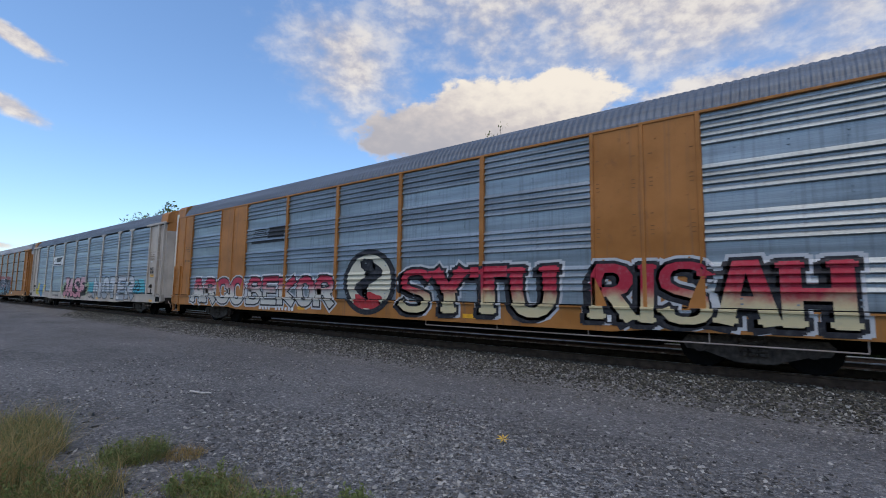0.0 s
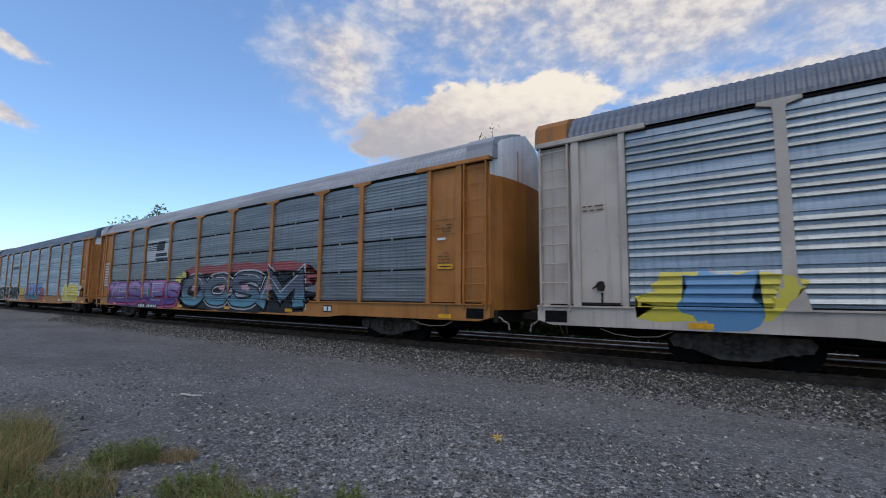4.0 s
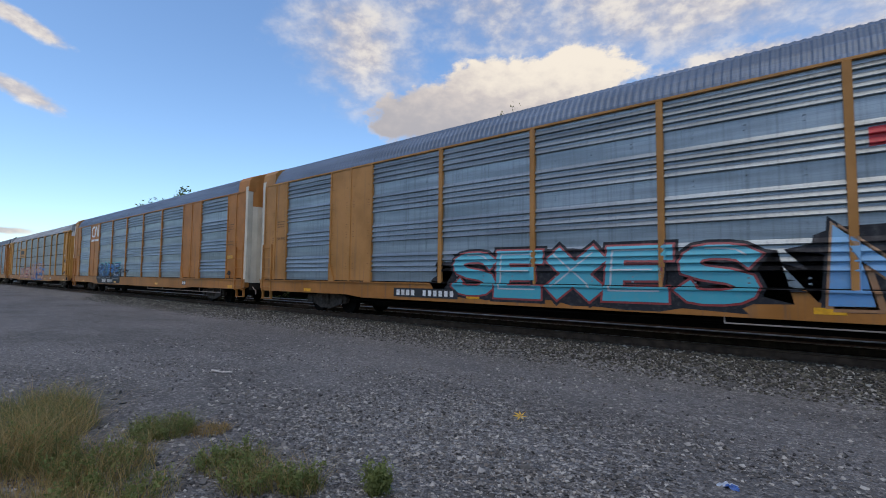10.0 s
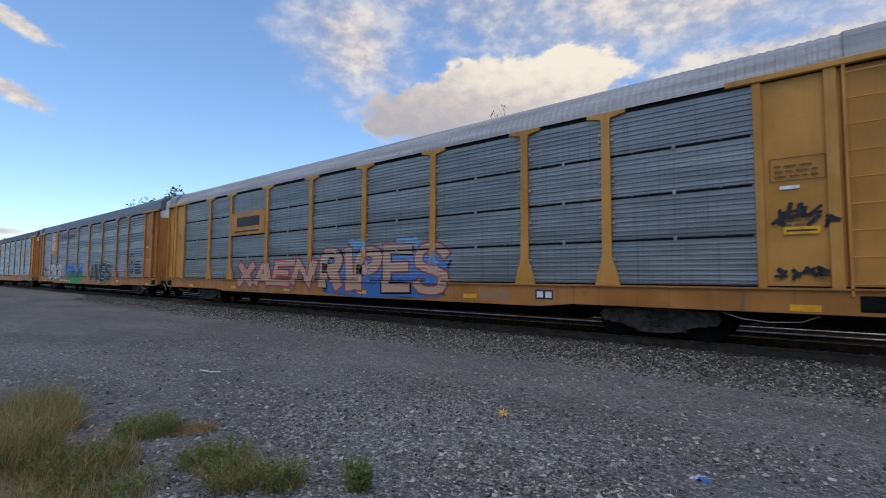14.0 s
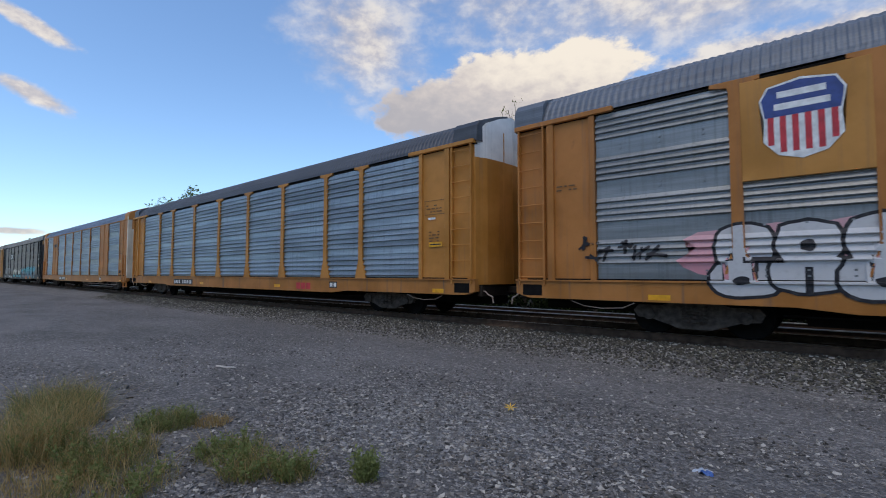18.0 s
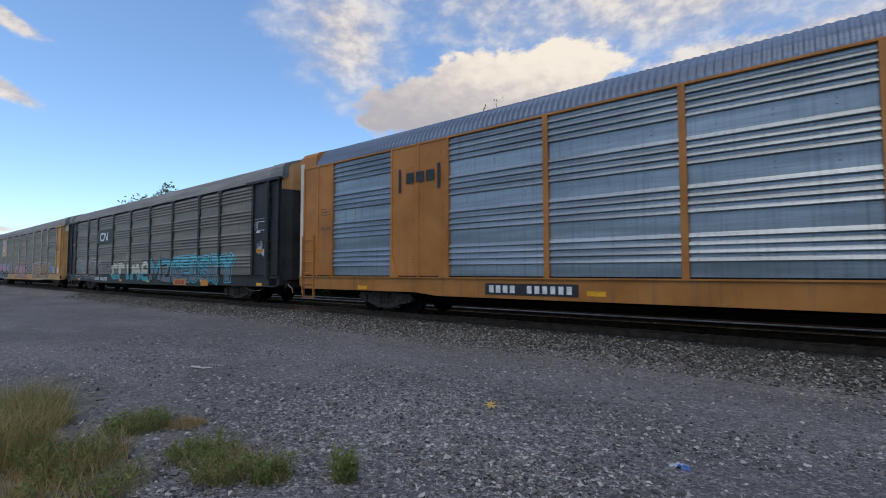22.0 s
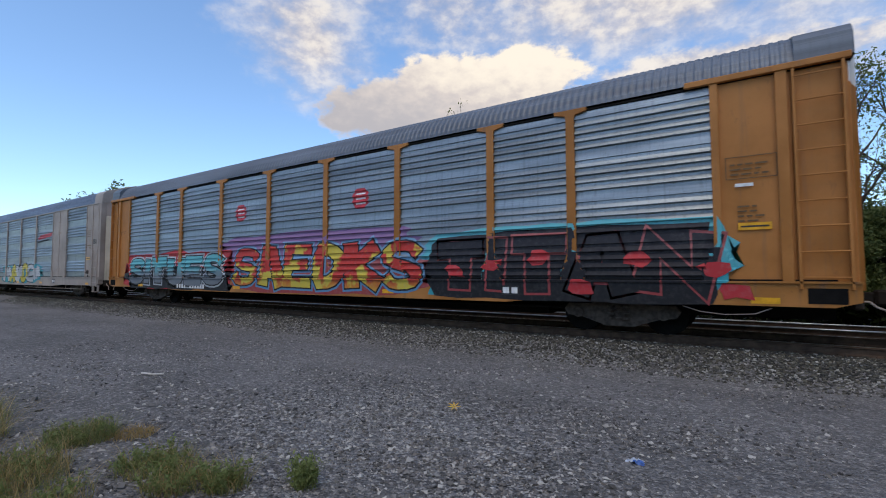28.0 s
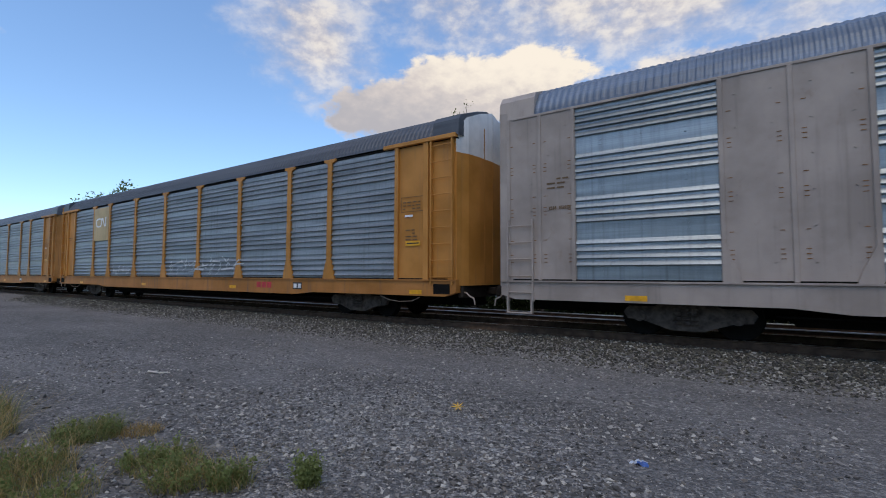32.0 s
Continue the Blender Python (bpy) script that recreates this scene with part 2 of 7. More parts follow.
def plain(name, color, rough=0.6, metal=0.0, vary=0.2, scale=6.0, bumpy=0.1, gloss=0.5):
    mat, t, b = material(name)
    n = noise_at(t, scale, 5, 0.6)
    t.links.new(rgb_mix(t, smooth(t, n, 0.3, 0.7), tuple(c * (1 - vary) for c in color), tuple(min(1, c * (1 + vary)) for c in color)), b.inputs["Base Color"])
    b.inputs["Roughness"].default_value, b.inputs["Metallic"].default_value = rough, metal
    b.inputs["Specular IOR Level"].default_value = gloss
    bump(t, b, n, bumpy, 0.01)
    return mat


def foliage(name, low, high, gloss=0.2):
    mat, t, b = material(name)
    r = t.nodes.new("ShaderNodeNewGeometry").outputs["Random Per Island"]
    t.links.new(rgb_mix(t, r, low, high), b.inputs["Base Color"])
    b.inputs["Roughness"].default_value = 0.6
    b.inputs["Specular IOR Level"].default_value = gloss
    thin = node(t, "ShaderNodeBsdfTranslucent", ins={0: rgb_mix(t, r, low, high)})
    both = node(t, "ShaderNodeMixShader", ins={0: 0.5, 1: b.outputs[0], 2: thin.outputs[0]})
    t.links.new(both.outputs[0], t.nodes["Material Output"].inputs[0])
    return mat


def gravel_ground():
    """Compacted crushed stone: pebbles of several greys, bare dirt, a worn wheel path and a paler gravel patch."""
    mat, t, b = material("gravel")
    co = t.nodes.new("ShaderNodeTexCoord").outputs["Object"]
    pos = node(t, "ShaderNodeSeparateXYZ", ins={0: co}).outputs

    def cells(scale, pick):
        v = node(t, "ShaderNodeTexVoronoi", ins={"Vector": co, "Scale": scale})
        return v.outputs["Distance"], node(t, "ShaderNodeSeparateColor", ins={0: v.outputs["Color"]}).outputs[pick]
    d1, grey = cells(24.0, 0)
    d2, grey2 = cells(62.0, 1)
    patch = noise_at(t, 0.42, 6, 0.62, (0.55, 1.3, 1), False)
    dust = noise_at(t, 1.3, 8, 0.70, (0.7, 1.5, 1), False)
    g = m(t, "ADD", m(t, "MULTIPLY", m(t, "POWER", grey, 1.8), 0.5), m(t, "MULTIPLY", grey2, 0.5))
    ramp = t.nodes.new("ShaderNodeValToRGB")
    t.links.new(g, ramp.inputs[0])
    e = ramp.color_ramp.elements
    e[0].position, e[0].color = 0.05, (0.050, 0.046, 0.042, 1)
    e[1].position, e[1].color = 0.92, (0.70, 0.64, 0.56, 1)
    k = e.new(0.5)
    k.color = (0.235, 0.222, 0.211, 1)
    dirt = rgb_mix(t, smooth(t, patch, 0.35, 0.65), (0.122, 0.115, 0.108), (0.212, 0.199, 0.187))
    # where the stones are bare of dirt: a gravel patch in the middle of the lot, drifts elsewhere
    u = m(t, "DIVIDE", m(t, "ADD", pos[0], 3.7), 2.2)
    v = m(t, "DIVIDE", m(t, "SUBTRACT", pos[1], 4.2), 1.7)
    near = m(t, "SUBTRACT", 1.0, m(t, "SQRT", m(t, "ADD", m(t, "MULTIPLY", u, u), m(t, "MULTIPLY", v, v))))
    bare = m(t, "ADD", m(t, "MULTIPLY", m(t, "MAXIMUM", near, -0.5), 0.35), m(t, "ADD", m(t, "MULTIPLY", dust, 0.6), m(t, "MULTIPLY", patch, 0.6)))
    path = m(t, "SUBTRACT", 1.0, m(t, "DIVIDE", m(t, "ABSOLUTE", m(t, "SUBTRACT", pos[1], 7.75)), 0.75))
    bare = m(t, "SUBTRACT", bare, m(t, "MULTIPLY", m(t, "MAXIMUM", path, 0.0), 0.22))
    stony = m(t, "ADD", m(t, "MULTIPLY", smooth(t, bare, 0.46, 0.74), 0.58), 0.38)
    col = rgb_mix(t, stony, dirt, ramp.outputs[0])
    col = rgb_mix(t, m(t, "MULTIPLY", m(t, "MAXIMUM", path, 0.0), 0.22), col, (0.205, 0.197, 0.195))
    col = rgb_mix(t, m(t, "MULTIPLY", smooth(t, near, -0.1, 0.7), 0.25), col, (0.44, 0.415, 0.385))
    t.links.new(col, b.inputs["Base Color"])
    b.inputs["Roughness"].default_value = 0.95
    b.inputs["Specular IOR Level"].default_value = 0.03
    h = m(t, "ADD", m(t, "MULTIPLY", d1, -1.0), m(t, "MULTIPLY", d2, -0.5))
    bump(t, b, m(t, "ADD", m(t, "MULTIPLY", h, m(t, "ADD", stony, 0.3)), m(t, "MULTIPLY", dust, 0.5)), 1.0, 0.045)
    return mat


def stones(name, tones):
    mat, t, b = material(name)
    r = t.nodes.new("ShaderNodeNewGeometry").outputs["Random Per Island"]
    ramp = t.nodes.new("ShaderNodeValToRGB")
    ramp.color_ramp.interpolation = "CONSTANT"
    t.links.new(r, ramp.inputs[0])
    e = ramp.color_ramp.elements
    while len(e) < len(tones):
        e.new(0.5)
    for i, c in enumerate(tones):
        e[i].position, e[i].color = i / len(tones), (*c, 1)
    n = noise_at(t, 30.0, 4, 0.6, shift=False)
    t.links.new(rgb_mix(t, m(t, "MULTIPLY", n, 0.4), ramp.outputs[0], (0.09, 0.085, 0.08)), b.inputs["Base Color"])
    b.inputs["Roughness"].default_value = 0.85
    b.inputs["Specular IOR Level"].default_value = 0.25
    return mat


YELLOW = paint("yellow_paint", (0.47, 0.192, 0.028))
ORANGE = paint("aged_orange_paint", (0.41, 0.152, 0.025), grime=0.55, rust=0.45)
BROWNED = paint("browned_yellow_paint", (0.42, 0.185, 0.042), grime=0.6, rust=0.5)
GRIMY = paint("grimy_sill_paint", (0.39, 0.15, 0.025), grime=0.85, rust=0.55)
LEMON = paint("fresh_yellow_paint", (0.50, 0.225, 0.036), grime=0.35)
PEACH = paint("bleached_peach_paint", (0.46, 0.33, 0.20), grime=0.4)
TAN = paint("sun_bleached_tan_paint", (0.52, 0.27, 0.09), grime=0.4)
WHITE = paint("dirty_white_paint", (0.49, 0.415, 0.34), grime=0.45)
CREAM = paint("chalky_cream_paint", (0.62, 0.55, 0.43), grime=0.5)
HOOD = paint("chalk_white_paint", (0.74, 0.72, 0.68), grime=0.3)
PALE_GREY = paint("pale_grey_paint", (0.34, 0.28, 0.24), grime=0.35)
BLACK = paint("black_paint", (0.012, 0.0115, 0.012), grime=0.3, dirt=(0.06, 0.052, 0.045))
ZINC = galvanised("zinc_sheet")
ZINC_DULL = galvanised("dull_zinc_sheet", (0.235, 0.25, 0.255), 0.6, 0.42, 0.4)
ZINC_BROWN = galvanised("stained_zinc_sheet", (0.195, 0.167, 0.128), 0.3, 0.5, 0.55, (0.13, 0.11, 0.085), 0.4)
ROOF = galvanised("zinc_roof", (0.125, 0.142, 0.165), 0.35, 0.5, 0.3)
ROOF_BLUE = galvanised("bluish_zinc_roof", (0.12, 0.155, 0.205), 0.35, 0.45, 0.2)
ROOF_WHITE = galvanised("whitened_roof", (0.30, 0.30, 0.30), 0.1, 0.6, 0.25)
ROOF_DARK = galvanised("dark_zinc_roof", (0.075, 0.08, 0.09), 0.4, 0.5, 0.4)
ROOF_BEIGE = galvanised("beige_roof", (0.20, 0.185, 0.16), 0.15, 0.6, 0.4)
# near-black steel: shade under and inside the cars is put into its colour
SHADE_BLACK = plain("shade_black_steel", (0.010, 0.0095, 0.009), 0.85, gloss=0.06)
STEEL = plain("rusty_steel", (0.030, 0.023, 0.018), 0.7, 0.2, gloss=0.2)
WORN = plain("worn_bright_steel", (0.62, 0.62, 0.62), 0.30, 0.9, 0.35, 2.5)
RAIL_RUST = plain("brown_rail_rust", (0.085, 0.058, 0.042), 0.9, 0.0, 0.3, 5.0, 0.2, gloss=0.1)
REFLECT = plain("yellow_reflector", (0.75, 0.36, 0.015), 0.35)
INK = plain("black_lettering", (0.02, 0.02, 0.022), 0.6)
CHALK = plain("white_lettering", (0.72, 0.72, 0.70), 0.6)
STENCIL = plain("faded_stencil_ink", (0.13, 0.075, 0.03), 0.7)
RED = plain("red_lettering", (0.50, 0.05, 0.04), 0.6)
DASH_BROWN = plain("brown_dashes", (0.22, 0.098, 0.028), 0.8)
GRAVEL = gravel_ground()
BALLAST = stones("crushed_ballast", [(0.060, 0.054, 0.040), (0.11, 0.098, 0.070), (0.032, 0.029, 0.022), (0.19, 0.172, 0.125), (0.072, 0.062, 0.042), (0.044, 0.040, 0.034), (0.08, 0.074, 0.06), (0.46, 0.43, 0.37), (0.048, 0.044, 0.035), (0.12, 0.108, 0.08)])
CHIPS = stones("grey_stone_chips", [(0.13, 0.118, 0.106), (0.26, 0.238, 0.21), (0.055, 0.050, 0.045), (0.42, 0.385, 0.335), (0.17, 0.155, 0.138), (0.55, 0.50, 0.43), (0.08, 0.073, 0.065), (0.20, 0.17, 0.14)])
BOGIE = plain("oily_brown_steel", (0.075, 0.062, 0.052), 0.75, 0.0, 0.4, 9.0, gloss=0.12)
# darker copy of LEAF: the shade behind the train is put into its colour
LEAF_SHADE = foliage("shaded_brush_leaves", (0.008, 0.014, 0.005), (0.024, 0.034, 0.012), 0.03)
# soil colour taken near black to hold the shade under the trees
SHADE_SOIL = plain("shade_dark_soil", (0.018, 0.016, 0.011), 0.95, 0, 0.5, 3.0, 0.6, gloss=0.05)
TIE = plain("weathered_tie_wood", (0.085, 0.066, 0.052), 0.9, 0, 0.3, gloss=0.1)
LEAF = foliage("tree_leaves", (0.075, 0.11, 0.035), (0.23, 0.27, 0.10))
LEAF_GOLD = foliage("turning_leaves", (0.10, 0.125, 0.025), (0.30, 0.28, 0.08))
GRASS = foliage("weed_grass", (0.11, 0.135, 0.045), (0.29, 0.29, 0.11))
RUSSET = foliage("flattened_dry_grass", (0.30, 0.19, 0.07), (0.55, 0.38, 0.16))
STRAW = foliage("dry_grass", (0.28, 0.19, 0.07), (0.58, 0.42, 0.19))
SPRIG = foliage("fresh_weed", (0.14, 0.175, 0.05), (0.32, 0.35, 0.13))
BARK = plain("tree_bark", (0.075, 0.062, 0.050), 0.9, 0, 0.3)

# ---- tools for meshes ----
FACE_Y = 9.97          # near side of the train
GROUND_Z = -0.48       # the gravel lot; the rail tops are at 0
PITCH = 29.087         # from one car to the next


def link_mesh(name, me, mats, parent=None, label=""):
    ob = new(name, me)
    if parent is not None:
        ob.parent = parent
    mats = mats if isinstance(mats, (list, tuple)) else [mats]
    if not len(me.materials):
        for mat in mats:
            me.materials.append(mat)
    for i, mat in enumerate(mats):
        ob.material_slots[i].link = "OBJECT"
        ob.material_slots[i].material = mat
    return tagged(ob, label)


def to_mesh(name, bm, smooth_faces=False):
    bmesh.ops.recalc_face_normals(bm, faces=bm.faces[:])
    me = bpy.data.meshes.new(name)
    bm.to_mesh(me)
    bm.free()
    if smooth_faces:
        me.shade_smooth()
    return me


def part(name, bm, mat, parent, label="", smooth_faces=False):
    return link_mesh(name, to_mesh(name, bm, smooth_faces), mat, parent, label)


SHARED = {}


def shared(key, make):
    """The mesh that make() builds, once for each key."""
    if key not in SHARED:
        SHARED[key] = make()
    return SHARED[key]


def box(bm, x0, x1, y0, y1, z0, z1, bevel=0.0):
    made = bmesh.ops.create_cube(bm, size=1.0, matrix=Matrix.Translation(((x0 + x1) / 2, (y0 + y1) / 2, (z0 + z1) / 2)) @ Matrix.Diagonal((x1 - x0, y1 - y0, z1 - z0, 1)))
    if bevel:
        edges = list({e for v in made["verts"] for e in v.link_edges})
        bmesh.ops.bevel(bm, geom=edges, offset=bevel, segments=1, affect="EDGES")


def rod(bm, a, b, r, sides=8, r2=None):
    a, b = Vector(a), Vector(b)
    turn = (b - a).to_track_quat("Z", "Y").to_matrix().to_4x4()
    bmesh.ops.create_cone(bm, cap_ends=True, segments=sides, radius1=r, radius2=r if r2 is None else r2, depth=(b - a).length, matrix=Matrix.Translation((a + b) / 2) @ turn)


def slab(bm, outline, y0, y1):
    """An outline in x and z made solid from y0 to y1."""
    front = [bm.verts.new((x, y0, z)) for x, z in outline]
    back = [bm.verts.new((x, y1, z)) for x, z in outline]
    bm.faces.new(front)
    bm.faces.new(back[::-1])
    n = len(outline)
    for i in range(n):
        bm.faces.new((front[i], back[i], back[(i + 1) % n], front[(i + 1) % n]))


def scatter(name, places, sizes, mat, seed, blocky=True, flat=0.7):
    """Broken stones, one little hull each, joined into one mesh."""
    rng = np.random.default_rng(seed)
    n = len(places)
    if blocky:
        base = np.array([(x, y, z) for x in (-1, 1) for y in (-1, 1) for z in (-1, 1)], float) * 0.62
        tris = [(0, 1, 3), (0, 3, 2), (4, 6, 7), (4, 7, 5), (0, 4, 5), (0, 5, 1), (2, 3, 7), (2, 7, 6), (0, 2, 6), (0, 6, 4), (1, 5, 7), (1, 7, 3)]
    else:
        base = np.array([(1, 0, 0), (-1, 0, 0), (0, 1, 0), (0, -1, 0), (0, 0, 1), (0, 0, -1)], float)
        tris = [(0, 2, 4), (2, 1, 4), (1, 3, 4), (3, 0, 4), (2, 0, 5), (1, 2, 5), (3, 1, 5), (0, 3, 5)]
    k = len(base)
    pts = base[None] + rng.uniform(-0.33, 0.33, (n, k, 3))
    pts *= rng.uniform(0.6, 1.25, (n, 1, 3))
    pts[:, :, 2] *= flat
    a, b = rng.uniform(0, 6.283, n), rng.uniform(-0.7, 0.7, n)
    ca, sa, cb, sb = np.cos(a), np.sin(a), np.cos(b), np.sin(b)
    x, y, z = pts[..., 0], pts[..., 1], pts[..., 2]
    y, z = y * cb[:, None] - z * sb[:, None], y * sb[:, None] + z * cb[:, None]
    x, y = x * ca[:, None] - y * sa[:, None], x * sa[:, None] + y * ca[:, None]
    pts = np.stack([x, y, z], -1) * sizes[:, None, None] + places[:, None]
    faces = (np.array(tris)[None] + (np.arange(n) * k)[:, None, None]).reshape(-1, 3)
    me = bpy.data.meshes.new(name)
    me.from_pydata(pts.reshape(-1, 3).tolist(), [], faces.tolist())
    me.update()
    return link_mesh(name, me, mat)


# ---- ground and track ----
def ground_height(x, y):
    """The lot, the raised bed of the track and the land behind it."""
    z = GROUND_Z
    if y > 8.6:
        up = min(1.0, (y - 8.6) / 1.5)
        z += 0.295 * up * up * (3 - 2 * up)
    if y > 12.9:
        z -= 0.11 * min(1.0, (y - 12.9) / 0.8)
    if y > 17.4:
        z -= 0.24 * min(1.0, (y - 17.4) / 1.2)
    if abs(x) < 60 and -12 < y < 9.5:
        z += 0.035 * noise.noise((x * 0.35, y * 0.35, 0.0)) + 0.012 * noise.noise((x * 1.7, y * 1.7, 3.0))
    return z


def build_ground():
    xs = [-3000, -1200, -500, -250, -140, -90, -64] + [-60 + 0.5 * i for i in range(145)] + [14, 20, 35, 60, 120, 300, 900, 3000]
    ys = [-3000, -1000, -300, -100, -40, -20, -12] + [-10 + 0.4 * i for i in range(66)] + [17, 20, 30, 60, 150, 400, 1200, 3000]
    verts = [(x, y, ground_height(x, y)) for y in ys for x in xs]
    n = len(xs)
    faces = [(j * n + i, j * n + i + 1, (j + 1) * n + i + 1, (j + 1) * n + i) for j in range(len(ys) - 1) for i in range(n - 1)]
    me = bpy.data.meshes.new("ground")
    me.from_pydata(verts, [], faces)
    me.shade_smooth()
    tagged(link_mesh("ground", me, GRAVEL), "grey compacted gravel lot beside the railway track", "ground", kind="structure")


def build_stones():
    rng = np.random.default_rng(5)
    n = 38000
    x = 4.0 - 44.0 * rng.random(n) ** 1.7
    y = 8.75 + 1.92 * rng.random(n) ** 0.85
    keep = rng.random(n) < np.clip((y - 8.6) / 0.5, 0.25, 1)
    x, y = x[keep], y[keep]
    z = np.array([ground_height(a, b) for a, b in zip(x, y)])
    size = rng.uniform(0.013, 0.032, len(x)) * (1 + 0.2 * (rng.random(len(x)) > 0.9))
    tagged(scatter("track_ballast", np.stack([x, y, z + size * 0.25], -1), size, BALLAST, 1), "loose crushed grey ballast stones on the track shoulder", "ballast", kind="stuff")
    n = 5000
    x = 4.0 - 50.0 * rng.random(n)
    y = rng.uniform(10.3, 12.8, n)
    z = np.array([ground_height(a, b) for a, b in zip(x, y)])
    size = rng.uniform(0.025, 0.05, n)
    tagged(scatter("cess_ballast", np.stack([x, y, z + size * 0.2], -1), size, BALLAST, 2), "dark ballast stones between the ties", "ballast", kind="stuff")
    n = 7000
    x = 5.0 - 46.0 * rng.random(n) ** 1.3
    y = rng.uniform(13.2, 17.6, n)
    z = np.array([ground_height(a, b) for a, b in zip(x, y)])
    size = rng.uniform(0.02, 0.045, n)
    tagged(scatter("far_ballast", np.stack([x, y, z + size * 0.2], -1), size, CHIPS, 6), "grey ballast stones of the second track", "ballast", kind="stuff")
    n = 95000
    far = rng.random(n) ** 1.4
    ang = rng.uniform(-8, 92, n) * math.pi / 180
    d = 2.2 + 13.0 * far
    x, y = -d * np.sin(ang), d * np.cos(ang)
    # drifts: thick in the middle of the lot, thin on the worn path
    drift = np.array([noise.noise((a * 0.45, b * 0.95, 5.0)) + 0.5 * noise.noise((a * 1.6, b * 2.6, 2.0)) for a, b in zip(x, y)])
    drift = drift * 0.8 + 0.25 + 0.5 * np.clip(1.2 - np.hypot((x + 3.7) / 2.4, (y - 4.2) / 1.7), -0.2, 1) - 0.35 * np.clip(1 - np.abs(y - 7.75) / 0.75, 0, 1)
    keep = (y < 9.1) & (y > -0.5) & (rng.random(n) < np.clip(drift + 0.18, 0.06, 1.0))
    x, y = x[keep], y[keep]
    z = np.array([ground_height(a, b) for a, b in zip(x, y)])
    big = rng.random(len(x))
    size = 0.008 + 0.026 * big ** 3.5
    tagged(scatter("gravel_chips", np.stack([x, y, z + size * 0.2], -1), size, CHIPS, 3, False, 0.55), "loose grey stone chips on the gravel lot", "gravel", kind="stuff")


def build_verge():
    """A soil sheet on the land behind the track, darkened to stand in for shade."""
    bm = bmesh.new()
    xs = [-330, -200, -120] + [-80 + 4 * i for i in range(25)] + [24, 40]
    ys = [17.6, 18.0, 18.6, 19.2, 20.4, 22, 30, 48]
    rows = [[bm.verts.new((x, y, ground_height(x, y) + 0.02)) for x in xs] for y in ys]
    for a, b in zip(rows, rows[1:]):
        for i in range(len(xs) - 1):
            bm.faces.new((a[i], a[i + 1], b[i + 1], b[i]))
    tagged(part("verge", bm, SHADE_SOIL, None), "soil sheet under the trees, shade put into its dark colour", "ground", kind="structure")


def rail_mesh(length, tops):
    bm = bmesh.new()
    prof = [(-0.075, -0.175), (0.075, -0.175), (0.075, -0.16), (0.012, -0.13), (0.010, -0.045), (0.036, -0.032), (0.036, -0.012), (0.024, 0.0), (-0.020, 0.0), (-0.031, -0.005), (-0.036, -0.015), (-0.036, -0.032), (-0.010, -0.045), (-0.012, -0.13), (-0.075, -0.16)]
    ends = [[bm.verts.new((x, y, z)) for y, z in prof] for x in (-length / 2, length / 2)]
    n = len(prof)
    for i in range(n):
        f = bm.faces.new((ends[0][i], ends[0][(i + 1) % n], ends[1][(i + 1) % n], ends[1][i]))
        f.material_index = 1 if i in tops else 0
    bm.faces.new(ends[0])
    bm.faces.new(ends[1][::-1])
    return to_mesh("rail", bm)


def build_track(mid, top, label, tops, ties, plated):
    track = tagged(new("railway_track"), label, "railway track", kind="structure")
    me = rail_mesh(700, tops)
    for y in (mid - 0.755, mid + 0.755):
        ob = link_mesh("rail", me, [RAIL_RUST, WORN], track, "rusty steel rail with a polished top")
        ob.location = (-180, y, top)

    def tie():
        bm = bmesh.new()
        box(bm, -0.115, 0.115, -1.3, 1.3, -0.34, -0.178, 0.012)
        return to_mesh("tie", bm)

    def tie_plate():
        bm = bmesh.new()
        box(bm, -0.09, 0.09, -0.16, 0.16, -0.178, -0.155, 0.004)
        for sx in (-0.05, 0.05):
            for sy in (-0.1, 0.1):
                rod(bm, (sx, sy, -0.16), (sx, sy, -0.125), 0.014, 6)
        return to_mesh("tie_plate", bm)
    rng = random.Random(4)
    for i in range(ties):
        ob = link_mesh("tie", shared("tie", tie), TIE, track)
        ob.location = (4.5 - 0.53 * i + rng.uniform(-0.02, 0.02), mid + rng.uniform(-0.03, 0.03), top + rng.uniform(-0.008, 0.0))
        ob.rotation_euler = (0, 0, rng.uniform(-0.015, 0.015))
        if i < plated:
            for dy in (-0.755, 0.755):
                p = link_mesh("tie_plate", shared("plate", tie_plate), RAIL_RUST, ob)
                p.location = (0, dy, 0)


build_ground()
build_verge()
build_stones()
build_track(FACE_Y + 1.55, 0.0, "steel railway track on dark wooden ties and ballast", (7,), 110, 60)
build_track(15.80, -0.12, "second railway track with shiny rails beyond the train", (6, 7, 8, 9, 10), 90, 0)

# ---- autorack cars ----
# Along a car x runs from the trailing end to the leading end, y inwards from its near side, z up from the rail tops.
POST_X = [1.15, 3.8, 5.78, 8.7, 11.6, 14.45, 17.32, 20.22, 22.2, 24.87]
FLUSH_X = [0.9, 3.6, 5.8, 8.65, 11.55, 14.45, 17.35, 20.2, 22.4, 25.1]
PANEL_LOW, PANEL_HIGH = 1.15, 4.80
END_LOW, END_HIGH = -0.9, 26.9
MID_Y = 1.55


